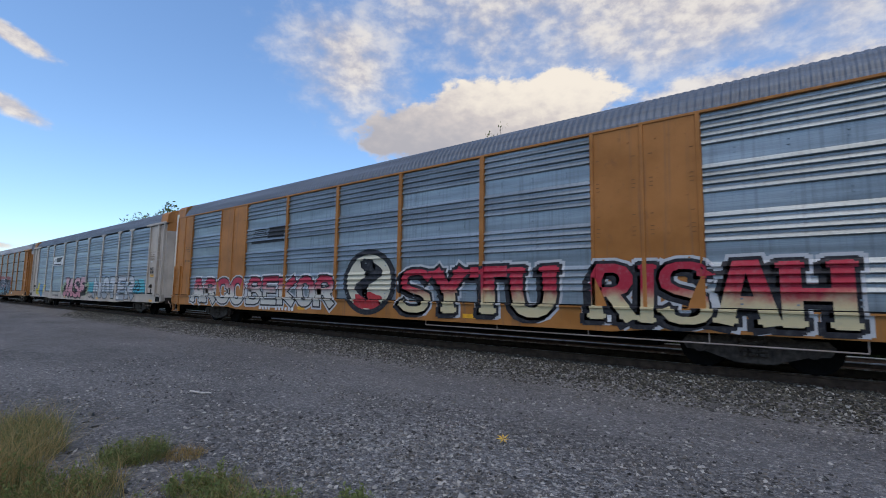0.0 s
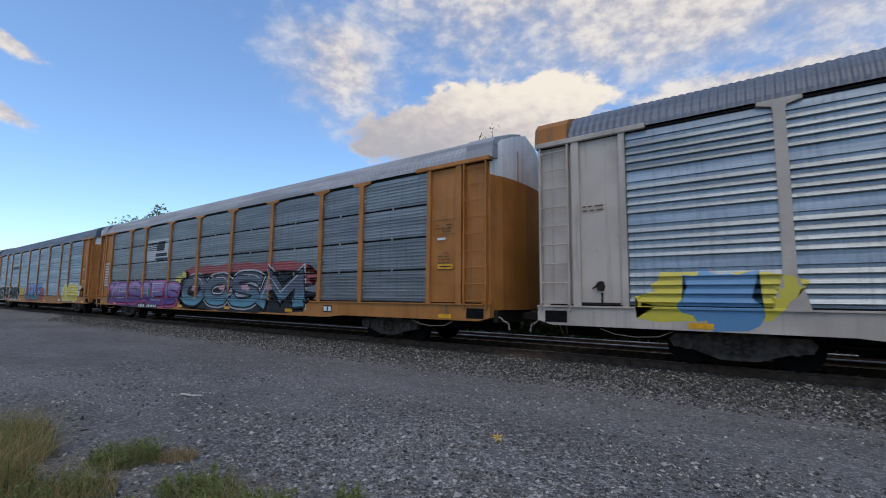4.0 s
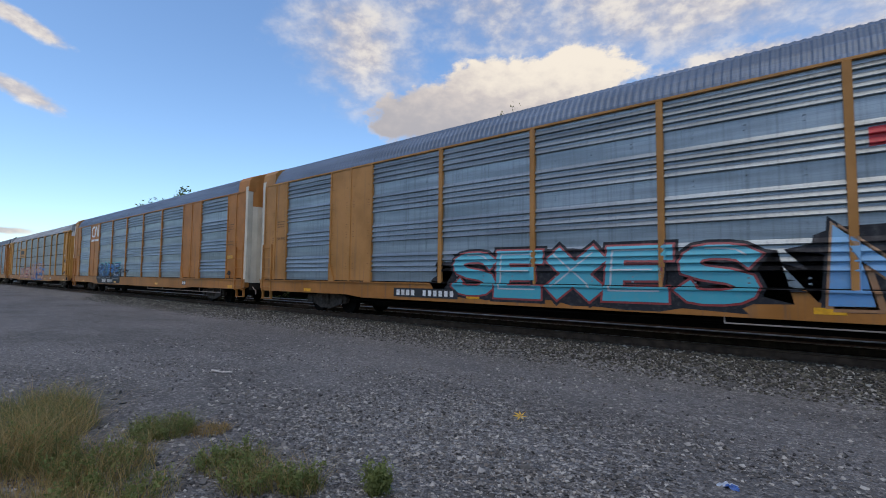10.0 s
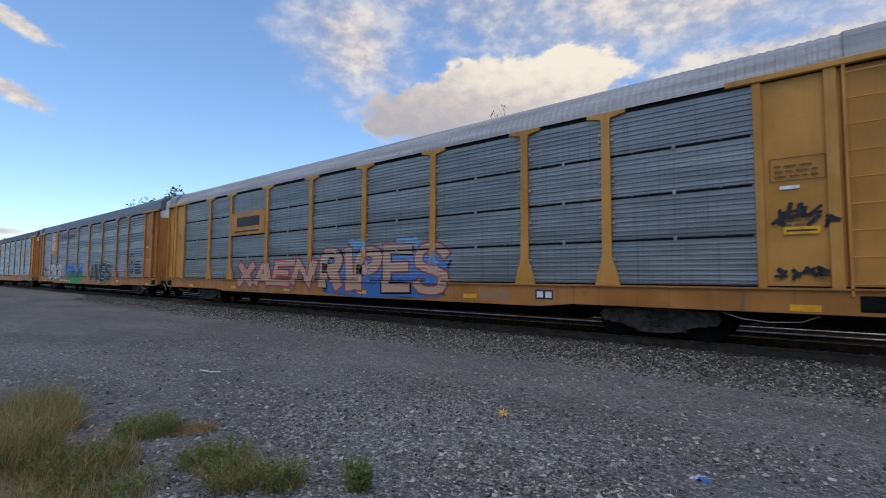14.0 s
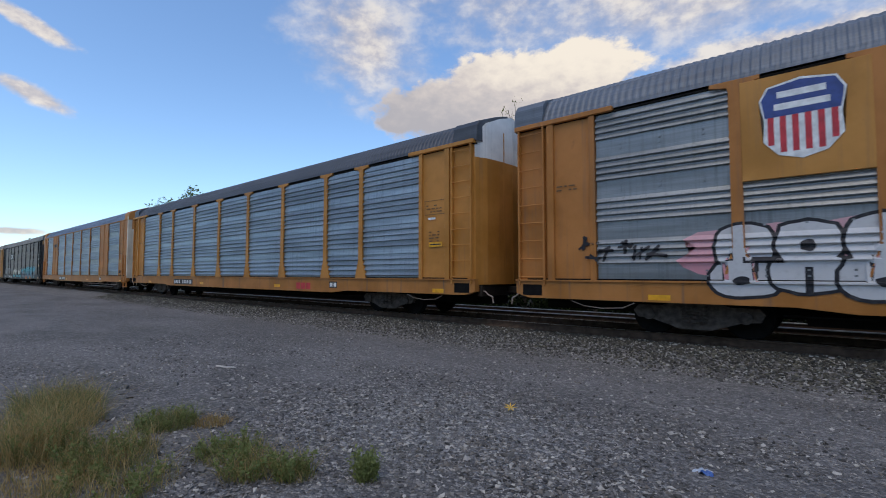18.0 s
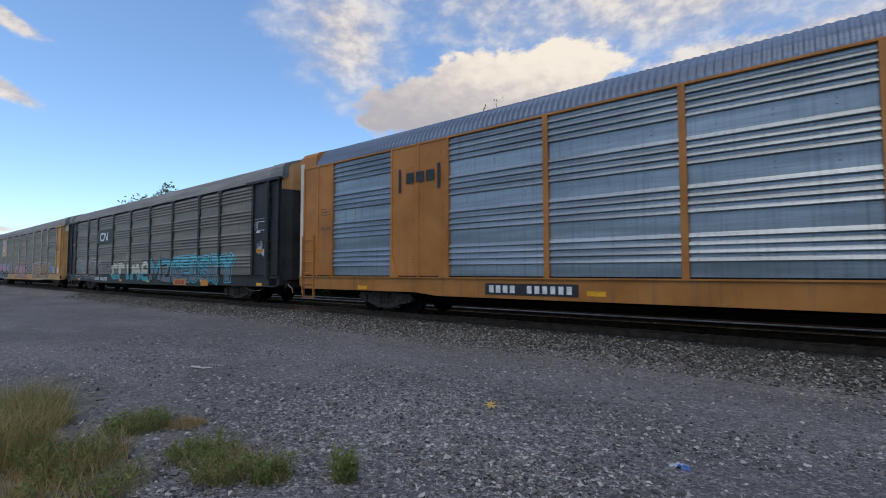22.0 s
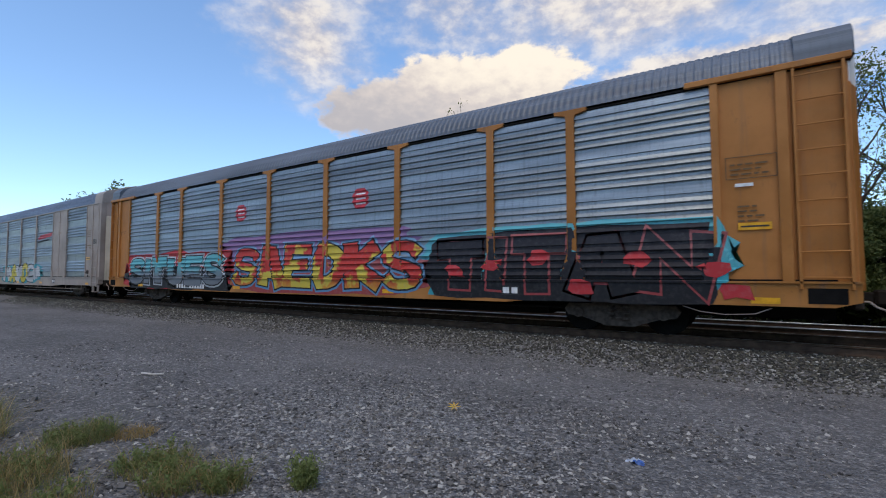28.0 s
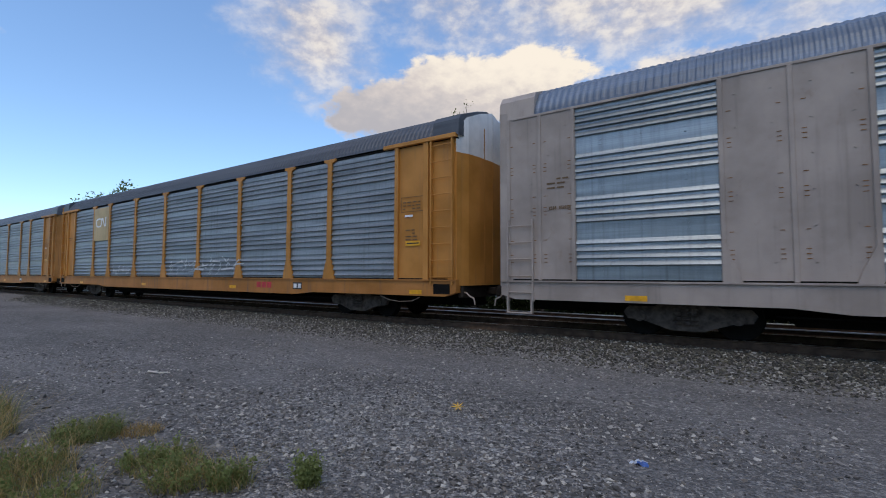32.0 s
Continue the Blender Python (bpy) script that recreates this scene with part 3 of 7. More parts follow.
def rib_profile(kind, high):
    """Heights and depths of a side sheet from bottom to top."""
    out = [(PANEL_LOW, 0.0)]
    sheet = (high - PANEL_LOW) / 4
    for s in range(4):
        z = PANEL_LOW + s * sheet
        if kind != "fine":
            first, pitch = {"bold": (0.30, 0.155), "dense": (0.07, 0.168), "bolted": (0.34, 0.140)}[kind]
            for r in range(4):
                a = z + first + pitch * r
                out += [(a, 0.0), (a + 0.010, 0.050), (a + 0.022, 0.053), (a + 0.105, 0.004)]
            if kind == "dense":
                out += [(z + 0.742, 0.0), (z + 0.752, 0.030), (z + 0.90, 0.004)]
        else:
            out += [(z + 0.012, 0.0), (z + 0.016, -0.03), (z + 0.034, -0.03), (z + 0.038, 0.0)]
            for r in range(8):
                a = z + 0.09 + 0.098 * r
                out += [(a, 0.0), (a + 0.010, 0.018), (a + 0.030, 0.018), (a + 0.045, 0.0)]
    return out + [(high, 0.0)]


def depth_at(profile, z):
    for (a, da), (b, db) in zip(profile, profile[1:]):
        if a <= z <= b:
            return da + (db - da) * (z - a) / max(b - a, 1e-6)
    return 0.0


def sheet_mesh(width, kind, high):
    bm = bmesh.new()
    prof = rib_profile(kind, high)
    cols = [[bm.verts.new((x, -d, z)) for z, d in prof] for x in (0.0, width)]
    back = [[bm.verts.new((x, 0.05, z)) for z in (PANEL_LOW, high)] for x in (0.0, width)]
    for i in range(len(prof) - 1):
        bm.faces.new((cols[0][i], cols[1][i], cols[1][i + 1], cols[0][i + 1]))
    bm.faces.new((back[0][0], back[0][1], back[1][1], back[1][0]))
    bm.faces.new((cols[0][0], back[0][0], back[1][0], cols[1][0]))
    bm.faces.new((cols[0][-1], cols[1][-1], back[1][1], back[0][1]))
    for c, b in zip(cols, back):
        bm.faces.new(c + [b[1], b[0]])
    if kind != "dense":
        # bolt heads in the flats
        for s in range(4):
            for f in (0.2, 0.5, 0.8):
                for dz in (0.09, 0.19):
                    z = PANEL_LOW + s * (high - PANEL_LOW) / 4 + (dz if kind != "fine" else dz * 0.3)
                    box(bm, width * f - 0.022, width * f + 0.022, -0.018, 0.0, z - 0.016, z + 0.016)
    return to_mesh("side_sheet", bm)


def post_mesh(cap, foot, bolts):
    """A side post with a T-shaped head and, where it has one, a splayed foot."""
    bm = bmesh.new()
    w = 0.085
    out = [(-w, 1.12), (w, 1.12), (w, 4.66), (w + 0.02, 4.75)]
    if foot:
        out[0:2] = [(-0.27, 1.10), (0.27, 1.10), (0.22, 1.34), (w + 0.01, 1.72)]
        left = [(-w - 0.01, 1.72), (-0.22, 1.34)]
    else:
        left = []
    top = [(cap, 4.80), (cap, 4.875), (-cap, 4.875), (-cap, 4.80), (-w - 0.02, 4.75), (-w, 4.66)] if cap else [(w, 4.875), (-w, 4.875)]
    slab(bm, out + top + left, -0.062, 0.04)
    bmesh.ops.bevel(bm, geom=[e for e in bm.edges if all(abs(v.co.y + 0.062) < 1e-4 for v in e.verts)], offset=0.008, segments=1, affect="EDGES")
    return to_mesh("post", bm)


def bolt_mesh():
    bm = bmesh.new()
    box(bm, -0.03, 0.03, -0.045, 0.0, -0.03, 0.03, 0.01)
    return to_mesh("clip", bm)


ROOF_SECTION = [(-0.03, 4.885), (0.00, 4.98), (0.10, 5.20), (0.28, 5.43), (0.52, 5.582), (1.0, 5.765), (1.55, 5.92)]


def risen(z, rise):
    """Some roofs stand a little higher over the same eaves."""
    return z + rise * min(1.0, (z - 4.885) / 0.6)


def roof_mesh(x0, x1, lift, rise):
    bm = bmesh.new()
    sect = ROOF_SECTION + [(3.1 - y, z) for y, z in ROOF_SECTION[-2::-1]]
    pitch, steps = 0.150, [(0.0, 0.0), (0.22, 1.0), (0.5, 1.0), (0.72, 0.0)]
    xs = []
    x = x0
    while x < x1 - pitch:
        xs += [(x + pitch * a, b) for a, b in steps]
        x += pitch
    xs.append((x1, 0.0))
    rows = []
    for x, b in xs:
        row = []
        for j, (y, z) in enumerate(sect):
            n = Vector((0, y - MID_Y, (z - 4.2) * 0.9)).normalized()
            push = 0.0 if j in (0, len(sect) - 1) else 0.014 * b
            row.append(bm.verts.new((x, y + n.y * push, risen(z, rise) + lift + n.z * push)))
        rows.append(row)
    for a, b in zip(rows, rows[1:]):
        for j in range(len(sect) - 1):
            bm.faces.new((a[j], b[j], b[j + 1], a[j + 1]))
    bm.faces.new(rows[0])
    bm.faces.new(rows[-1][::-1])
    return to_mesh("roof", bm)


CAP_SECTION = [(-0.03, 4.885), (-0.02, 4.98), (0.01, 5.30), (0.14, 5.45), (0.52, 5.592), (1.0, 5.772), (1.55, 5.925)]


def roof_end_mesh(lead, lift, run, rise):
    """The smooth square-shouldered cap that closes the roof over the end doors."""
    bm = bmesh.new()
    sect = CAP_SECTION + [(3.1 - y, z) for y, z in CAP_SECTION[-2::-1]]
    x0, s = (END_HIGH - run, 1) if lead else (END_LOW + run, -1)
    rows = []
    for d, k in ((0.0, 0.0), (run * 0.55, 0.0), (run + 0.03, 0.0), (run + 0.05, -0.012)):
        rows.append([bm.verts.new((x0 + s * d, y + (0.02 if y < MID_Y else -0.02) * (k < 0), risen(z, rise) + lift + k + 0.012)) for y, z in sect])
    for a, b in zip(rows, rows[1:]):
        for j in range(len(sect) - 1):
            bm.faces.new((a[j], b[j], b[j + 1], a[j + 1]))
    bm.faces.new(rows[0])
    bm.faces.new(rows[-1][::-1])
    return to_mesh("roof_cap", bm)


def end_door_mesh(lead, z0, z1, bulge):
    """Half of the folded end doors: a tall curved leaf."""
    bm = bmesh.new()
    plan = [(-0.02, 0.03), (0.02, 0.20), (0.06 + bulge * 0.4, 0.42), (0.08 + bulge * 0.8, 0.9), (0.09 + bulge, 1.54)]
    x0, s = (END_HIGH, 1) if lead else (END_LOW, -1)
    low, high, inner_low, inner_high = [], [], [], []
    for d, y in plan:
        top = z1
        if z1 > 5:
            top = max(np.interp(y, [p[0] for p in ROOF_SECTION], [p[1] for p in ROOF_SECTION]) - 0.07, z0 + 0.05)
        low.append(bm.verts.new((x0 + s * d, y, z0)))
        high.append(bm.verts.new((x0 + s * d, y, top)))
        inner_low.append(bm.verts.new((x0 + s * (d - 0.07), y + 0.01, z0)))
        inner_high.append(bm.verts.new((x0 + s * (d - 0.07), y + 0.01, top)))
    for i in range(len(plan) - 1):
        bm.faces.new((low[i], low[i + 1], high[i + 1], high[i]))
        bm.faces.new((inner_low[i], inner_high[i], inner_high[i + 1], inner_low[i + 1]))
        bm.faces.new((low[i], inner_low[i], inner_low[i + 1], low[i + 1]))
        bm.faces.new((high[i], high[i + 1], inner_high[i + 1], inner_high[i]))
    for i in (0, -1):
        bm.faces.new((low[i], high[i], inner_high[i], inner_low[i]))
    return to_mesh("end_door", bm)


def far_end_door(me):
    """The same leaf mirrored to the far side."""
    out = me.copy()
    for v in out.vertices:
        v.co.y = 3.1 - v.co.y
    out.flip_normals()
    return out


def ladder_mesh(x0, x1, z0, z1, rungs):
    bm = bmesh.new()
    for x in (x0, x1):
        box(bm, x - 0.022, x + 0.022, -0.085, 0.02, z0, z1, 0.005)
    for i in range(rungs):
        z = z0 + 0.2 + (z1 - z0 - 0.35) * i / (rungs - 1)
        rod(bm, (x0, -0.075, z), (x1, -0.075, z), 0.014, 6)
    return to_mesh("ladder", bm)


def latch_mesh(x):
    bm = bmesh.new()
    box(bm, x - 0.07, x + 0.07, -0.05, 0.02, 1.46, 1.66, 0.02)
    rod(bm, (x, -0.075, 1.56), (x, 0.0, 1.56), 0.09, 12)
    rod(bm, (x - 0.16, -0.07, 1.50), (x + 0.05, -0.07, 1.66), 0.018, 6)
    box(bm, x - 0.45, x + 0.40, -0.03, 0.02, 1.17, 1.21, 0.006)
    rod(bm, (x + 0.03, -0.03, 1.42), (x + 0.03, -0.03, 1.2), 0.02, 6)
    return to_mesh("door_latch", bm)


def bogie_frame_mesh():
    bm = bmesh.new()
    side = [(-1.18, 0.50), (-1.08, 0.62), (-0.62, 0.62), (-0.36, 0.72), (0.36, 0.72), (0.62, 0.62), (1.08, 0.62), (1.18, 0.50), (1.10, 0.36), (0.82, 0.34), (0.46, 0.22), (0.30, 0.16), (-0.30, 0.16), (-0.46, 0.22), (-0.82, 0.34), (-1.10, 0.36)]
    for y in (-1.16, 1.02):
        slab(bm, side, y, y + 0.14)
        for sx in (-0.865, 0.865):
            rod(bm, (sx, y - 0.05, 0.43), (sx, y + 0.19, 0.43), 0.115, 14)
        for sx in (-0.16, 0.0, 0.16):
            for i in range(4):
                rod(bm, (sx, y - 0.03, 0.30 + 0.085 * i), (sx, y - 0.03, 0.345 + 0.085 * i), 0.065, 10)
    box(bm, -0.20, 0.20, -1.2, 1.2, 0.50, 0.70, 0.02)
    return to_mesh("bogie_frame", bm)


def wheelset_mesh():
    bm = bmesh.new()
    rod(bm, (0, -1.05, 0), (0, 1.05, 0), 0.075, 12)
    for s in (-1, 1):
        y = s * 0.755
        rod(bm, (0, y - s * 0.07, 0), (0, y + s * 0.065, 0), 0.42, 28, 0.417)
        rod(bm, (0, y - s * 0.10, 0), (0, y - s * 0.07, 0), 0.447, 28)
        rod(bm, (0, y + s * 0.062, 0), (0, y + s * 0.10, 0), 0.13, 14)
        for i in range(3):
            a = i * 2.094
            box(bm, 0.24 * math.cos(a) - 0.03, 0.24 * math.cos(a) + 0.03, y + s * 0.066 - 0.012, y + s * 0.066 + 0.012, 0.24 * math.sin(a) - 0.03, 0.24 * math.sin(a) + 0.03)
    return to_mesh("wheelset", bm)


def coupler_mesh(lead):
    bm = bmesh.new()
    s, x0 = (1, END_HIGH) if lead else (-1, END_LOW)
    box(bm, *sorted((x0 - s * 0.5, x0 + s * 0.42)), MID_Y - 0.08, MID_Y + 0.08, 0.72, 0.92, 0.02)
    box(bm, *sorted((x0 + s * 0.38, x0 + s * 0.645)), MID_Y - 0.17, MID_Y + 0.10, 0.68, 0.97, 0.04)
    box(bm, *sorted((x0 - s * 0.1, x0 + s * 0.05)), 0.2, 2.9, 0.66, 0.98, 0.03)
    return to_mesh("coupler", bm)


def hose_mesh(lead):
    bm = bmesh.new()
    s, x0 = (1, END_HIGH) if lead else (-1, END_LOW)
    pts = [(x0 - s * 0.02, 0.32, 0.80), (x0 + s * 0.12, 0.28, 0.80), (x0 + s * 0.20, 0.28, 0.72), (x0 + s * 0.33, 0.30, 0.66), (x0 + s * 0.36, 0.30, 0.50)]
    for a, b in zip(pts, pts[1:]):
        rod(bm, a, b, 0.018, 8)
    return to_mesh("uncoupling_lever", bm)


def step_mesh(x0, x1):
    bm = bmesh.new()
    for x in (x0, x1):
        box(bm, x - 0.02, x + 0.02, -0.03, 0.06, 0.38, 0.72)
    box(bm, x0 - 0.02, x1 + 0.02, -0.06, 0.06, 0.37, 0.40, 0.006)
    return to_mesh("sill_step", bm)


def sill_mesh(low, end_low):
    bm = bmesh.new()
    out = [(END_LOW, 0.80), (END_LOW + 0.35, end_low), (4.6, end_low), (5.4, low), (20.6, low), (21.4, end_low), (END_HIGH - 0.35, end_low), (END_HIGH, 0.80), (END_HIGH, 1.10), (END_LOW, 1.10)]
    slab(bm, out, -0.045, 0.16)
    box(bm, END_LOW, END_HIGH, -0.085, 0.16, 1.10, 1.135)
    return to_mesh("side_sill", bm)


def underframe_mesh():
    bm = bmesh.new()
    box(bm, END_LOW + 0.1, END_HIGH - 0.1, 0.17, 2.93, 0.86, 1.10)
    box(bm, END_LOW + 0.2, END_HIGH - 0.2, 1.2, 1.9, 0.40, 0.86)
    # added box that blocks the view under the car and keeps it black
    box(bm, 4.7, 21.3, 0.9, 2.2, 0.31, 0.5)
    for i in range(9):
        x = 5.4 + i * 1.9
        box(bm, x - 0.05, x + 0.05, 0.3, 2.8, 0.70, 0.86)
    box(bm, END_LOW + 0.3, END_HIGH - 0.3, 2.94, 3.1, 0.66, 1.10)
    box(bm, 8.6, 9.8, 0.5, 1.1, 0.42, 0.85, 0.03)
    rod(bm, (15.0, 0.8, 0.62), (16.3, 0.8, 0.62), 0.2, 14)
    rod(bm, (4.4, 0.35, 0.52), (21.8, 0.35, 0.52), 0.02, 6)
    return to_mesh("underframe", bm)


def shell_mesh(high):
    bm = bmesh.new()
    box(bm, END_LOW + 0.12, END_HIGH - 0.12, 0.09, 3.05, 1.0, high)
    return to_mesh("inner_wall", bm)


def flat_panel_mesh(width, high, halves, gusset):
    """A flat plate bay with a raised seam, edge stiffeners, rivets and a splayed foot."""
    bm = bmesh.new()
    box(bm, 0.0, width, -0.018, 0.05, 1.125, high, 0.006)
    for i in range(halves + 1):
        x = min(max(width * i / halves, 0.05), width - 0.05)
        box(bm, x - 0.04, x + 0.04, -0.045, -0.015, 1.14, high - 0.01, 0.008)
    for i in range(halves):
        for j in range(6):
            for fx in (0.25, 0.75):
                x, z = width * (i + fx) / halves, 1.5 + j * 0.62
                box(bm, x - 0.02, x + 0.02, -0.03, -0.016, z - 0.012, z + 0.012)
    if gusset:
        for x, s in ((0.06, 1), (width - 0.06, -1)):
            out = [(x - s * 0.04, 1.10), (x + s * 0.28, 1.10), (x + s * 0.22, 1.30), (x + s * 0.02, 1.75), (x - s * 0.04, 1.75)]
            slab(bm, out if s > 0 else out[::-1], -0.062, -0.02)
    return to_mesh("plate_bay", bm)


def dent_mesh(width, halves):
    """Short dark raised dashes in rows beside the seams of a plate bay."""
    bm = bmesh.new()
    for i in range(halves):
        for fx in (0.16, 0.84):
            x = width * (i + fx) / halves
            for z, n in ((1.55, 3), (2.05, 1), (2.62, 3), (3.05, 1), (3.62, 3), (4.30, 1)):
                for j in range(n):
                    box(bm, x - 0.035, x + 0.035, -0.026, -0.016, z + 0.085 * j - 0.007, z + 0.085 * j + 0.007)
    return to_mesh("weld_mark", bm)


def box_part(name, x0, x1, y0, y1, z0, z1, mat, parent, label="", bevel=0.006):
    key = (name, round(x1 - x0, 3), round(y1 - y0, 3), round(z1 - z0, 3), bevel)

    def make():
        bm = bmesh.new()
        box(bm, 0, x1 - x0, 0, y1 - y0, 0, z1 - z0, bevel)
        return to_mesh(name, bm)
    ob = link_mesh(name, shared(key, make), mat, parent, label)
    ob.location = (x0, y0, z0)
    return ob


WHEELSETS = []


def running_gear(car, heavy, style):
    link_mesh("underframe", shared("underframe", underframe_mesh), SHADE_BLACK, car, "near-black underframe with brake gear, under-car shade in its colour")
    for lead in (False, True):
        link_mesh("coupler", shared(("coupler", lead), lambda: coupler_mesh(lead)), STEEL, car, "rusty knuckle coupler")
        link_mesh("uncoupling_lever", shared(("hose", lead), lambda: hose_mesh(lead)), PALE_GREY, car, "pale bent uncoupling lever")
        x0, x1 = (26.15, 26.75) if lead else (-0.75, -0.15)
        if style == "flush":
            ob = link_mesh("sill_step", shared("step", lambda: step_mesh(0, 0.6)), heavy, car)
            ob.location = (x0, 0, 0)
        bogie = link_mesh("bogie", shared("bogie", bogie_frame_mesh), BOGIE, car, "black cast-steel four-wheel bogie")
        bogie.location = (23.05 if lead else 2.95, MID_Y, 0)
        for dx in (-0.865, 0.865):
            w = link_mesh("wheelset", shared("wheelset", wheelset_mesh), SHADE_BLACK, bogie, "dark steel wheelset")
            w.location = (dx, 0, 0.42)
            WHEELSETS.append(w)


def surface_at(car_info, x, z):
    """How far the side stands out at a place on it."""
    for a, b, low, top in car_info["plates"]:
        if a <= x <= b and low <= z <= top:
            return 0.075
    if z < 1.10:
        return 0.045
    if z < 1.137:
        return 0.085
    for px, half, out in car_info["posts"]:
        if abs(x - px) <= half:
            return out
        if car_info["feet"] and half < 0.09 and z < 1.75 and abs(x - px) <= float(np.interp(z, [1.10, 1.34, 1.75], [0.285, 0.24, 0.10])):
            return out
    for a, b in car_info["sheets"]:
        if a <= x <= b:
            return depth_at(car_info["profile"], z) - car_info["deep"]
    return 0.022


def autorack(index, style, main, sheet, roof, label, sheet_kind="bold", trim=None, post=None, cap=0.30, foot=True, door_top=None, end_mat=None, strip=None, bolts=False, panel_bays=(), sill=None, flat_mats=None, latch=False, gable=None, rise=0.0):
    if style == "post" and sheet_kind == "bold":
        sheet_kind = "dense"
    car = tagged(new("autorack_car"), label, "freight car", "autorack cars of the train")
    car.location = (-PITCH * index, FACE_Y, 0)
    trim, post, end_mat = trim or main, post or main, end_mat or main
    high = PANEL_HIGH if style == "post" else 4.93
    lift = 0.0 if style == "post" else 0.06
    # added box fills the hollow car; the inside shade is its black colour
    link_mesh("inner_wall", shared(("shell", high), lambda: shell_mesh(high + 0.06)), SHADE_BLACK, car, "black filler box behind the sheets, inside shade in its colour")
    link_mesh("side_sill", shared(("sill", style), lambda: sill_mesh(0.62, 0.70)), sill or (GRIMY if main in (ORANGE, YELLOW, LEMON, BROWNED) else main), car, "long painted side sill")
    info = {"posts": [], "sheets": [], "plates": [], "profile": rib_profile(sheet_kind, high), "car": car, "feet": style == "post" and foot, "deep": 0.006 if style == "post" else 0.03}
    xs = POST_X if style == "post" else FLUSH_X
    flat = {1, 7} if style == "flush" else set()
    for i in range(9):
        a, b = xs[i], xs[i + 1]
        if i in flat:
            ob = link_mesh("plate_bay", shared(("bay", round(b - a, 2), high), lambda: flat_panel_mesh(b - a, high + 0.02, 2, True)), main, car, "flat riveted plate bay")
            ob.location = (a, 0, 0)
            link_mesh("weld_mark", shared(("dents", round(b - a, 2)), lambda: dent_mesh(b - a, 2)), DASH_BROWN, ob, "rows of short dark dashes")["kind"] = "stuff"
            for x in (a + 0.05, (a + b) / 2, b - 0.05):
                info["posts"].append((x, 0.043, 0.047))
            continue
        ob = link_mesh("side_sheet", shared(("sheet", round(b - a, 2), sheet_kind, high), lambda: sheet_mesh(b - a, sheet_kind, high)), sheet[i % len(sheet)] if isinstance(sheet, list) else sheet, car, "corrugated zinc side sheet")
        ob.location = (a, info["deep"], 0)
        info["sheets"].append((a, b))
        if sheet_kind == "fine":
            for n in range(1, 4):
                z = PANEL_LOW + n * (high - PANEL_LOW) / 4
                # solid black strip paints the shade of the groove between two sheets
                box_part("sheet_seam", a + 0.05, b - 0.05, -0.008, 0.05, z - 0.018, z + 0.022, SHADE_BLACK, car, "black strip along the seam between sheets, seam shade in its colour", 0.0)
                box_part("seam_clip", (a + b) / 2 - 0.03, (a + b) / 2 + 0.03, -0.03, 0.03, z - 0.05, z + 0.05, ROOF_WHITE, car)
    if style == "post":
        for x in xs[1:-1]:
            ob = link_mesh("post", shared(("post", cap, foot, bolts), lambda: post_mesh(cap, foot, bolts)), post, car, "upright side post with a T-shaped head")
            ob.location = (x, 0, 0)
            info["posts"].append((x, 0.087, 0.062))
            if bolts:
                for row, side in itertools.product(range(8), (-1, 1)):
                    clip = link_mesh("clip", shared("clip", bolt_mesh), ROOF_WHITE, ob, "pale bolted clip")
                    clip.location = (side * 0.135, 0, 1.55 + 0.9 * (row // 2) + 0.14 * (row % 2))
        # black strip whose colour stands in for the dark gap under the eaves
        box_part("eave_rail", END_LOW, END_HIGH, -0.02, 0.1, 4.80, 4.845, SHADE_BLACK, car)
        for lead in (False, True):
            s = 1 if lead else -1
            at = lambda d: 13.0 + s * d
            d0, d1 = sorted((at(11.87), at(13.08)))
            box_part("door_plate", d0, d1, 0.0, 0.08, 1.12, 4.80, main, car, "flat side door plate by the end")
            for d, w in ((11.93, 0.13), (12.95, 0.17)):
                p0, p1 = sorted((at(d - w / 2), at(d + w / 2)))
                box_part("door_post", p0, p1, -0.07, 0.03, 1.12, 4.82, main, car)
                info["posts"].append(((p0 + p1) / 2, w / 2 + 0.003, 0.07))
            p0, p1 = sorted((at(11.45), at(13.9)))
            box_part("end_beam", p0, p1, -0.10, 0.06, 4.815, 4.93, main, car, "projecting beam above the end door", 0.012)
            p0, p1 = sorted((at(13.06), at(13.86)))
            box_part("corner_plate", p0, p1, 0.03, 0.10, 1.0, 4.83, main, car)
            if latch:
                link_mesh("door_latch", shared(("latch", lead), lambda: latch_mesh(at(12.45))), STEEL, car, "rusty door latch gear")
            ob = link_mesh("ladder", shared("ladder_tall", lambda: ladder_mesh(0.03, 0.70, 1.0, 4.82, 9)), trim, car, "full-height side ladder")
            ob.location = (p0 + 0.03, 0, 0)
    else:
        for x in (xs[3], xs[4], xs[5], xs[6]):
            box_part("post", x - 0.065, x + 0.065, -0.045, 0.05, 1.12, high, post, car, "narrow painted side post")
            info["posts"].append((x, 0.068, 0.045))
        box_part("eave_rail", END_LOW + 0.3, END_HIGH - 0.3, -0.04, 0.1, high, high + 0.055, main, car, "painted eave rail")
        for lead in (False, True):
            a, b = (25.1, 26.75) if lead else (-0.75, 0.9)
            ob = link_mesh("plate_bay", shared(("end_bay", high), lambda: flat_panel_mesh(1.65, high + 0.03, 2, False)), main, car, "flat riveted plate bay")
            ob.location = (a, 0, 0)
            link_mesh("weld_mark", shared(("dents", 1.65), lambda: dent_mesh(1.65, 2)), DASH_BROWN, ob, "rows of short dark dashes")["kind"] = "stuff"
            x0 = 26.08 if lead else -0.72
            ob = link_mesh("ladder", shared("ladder_short", lambda: ladder_mesh(0.0, 0.62, 0.66, 2.55, 5)), trim, car, "short side ladder")
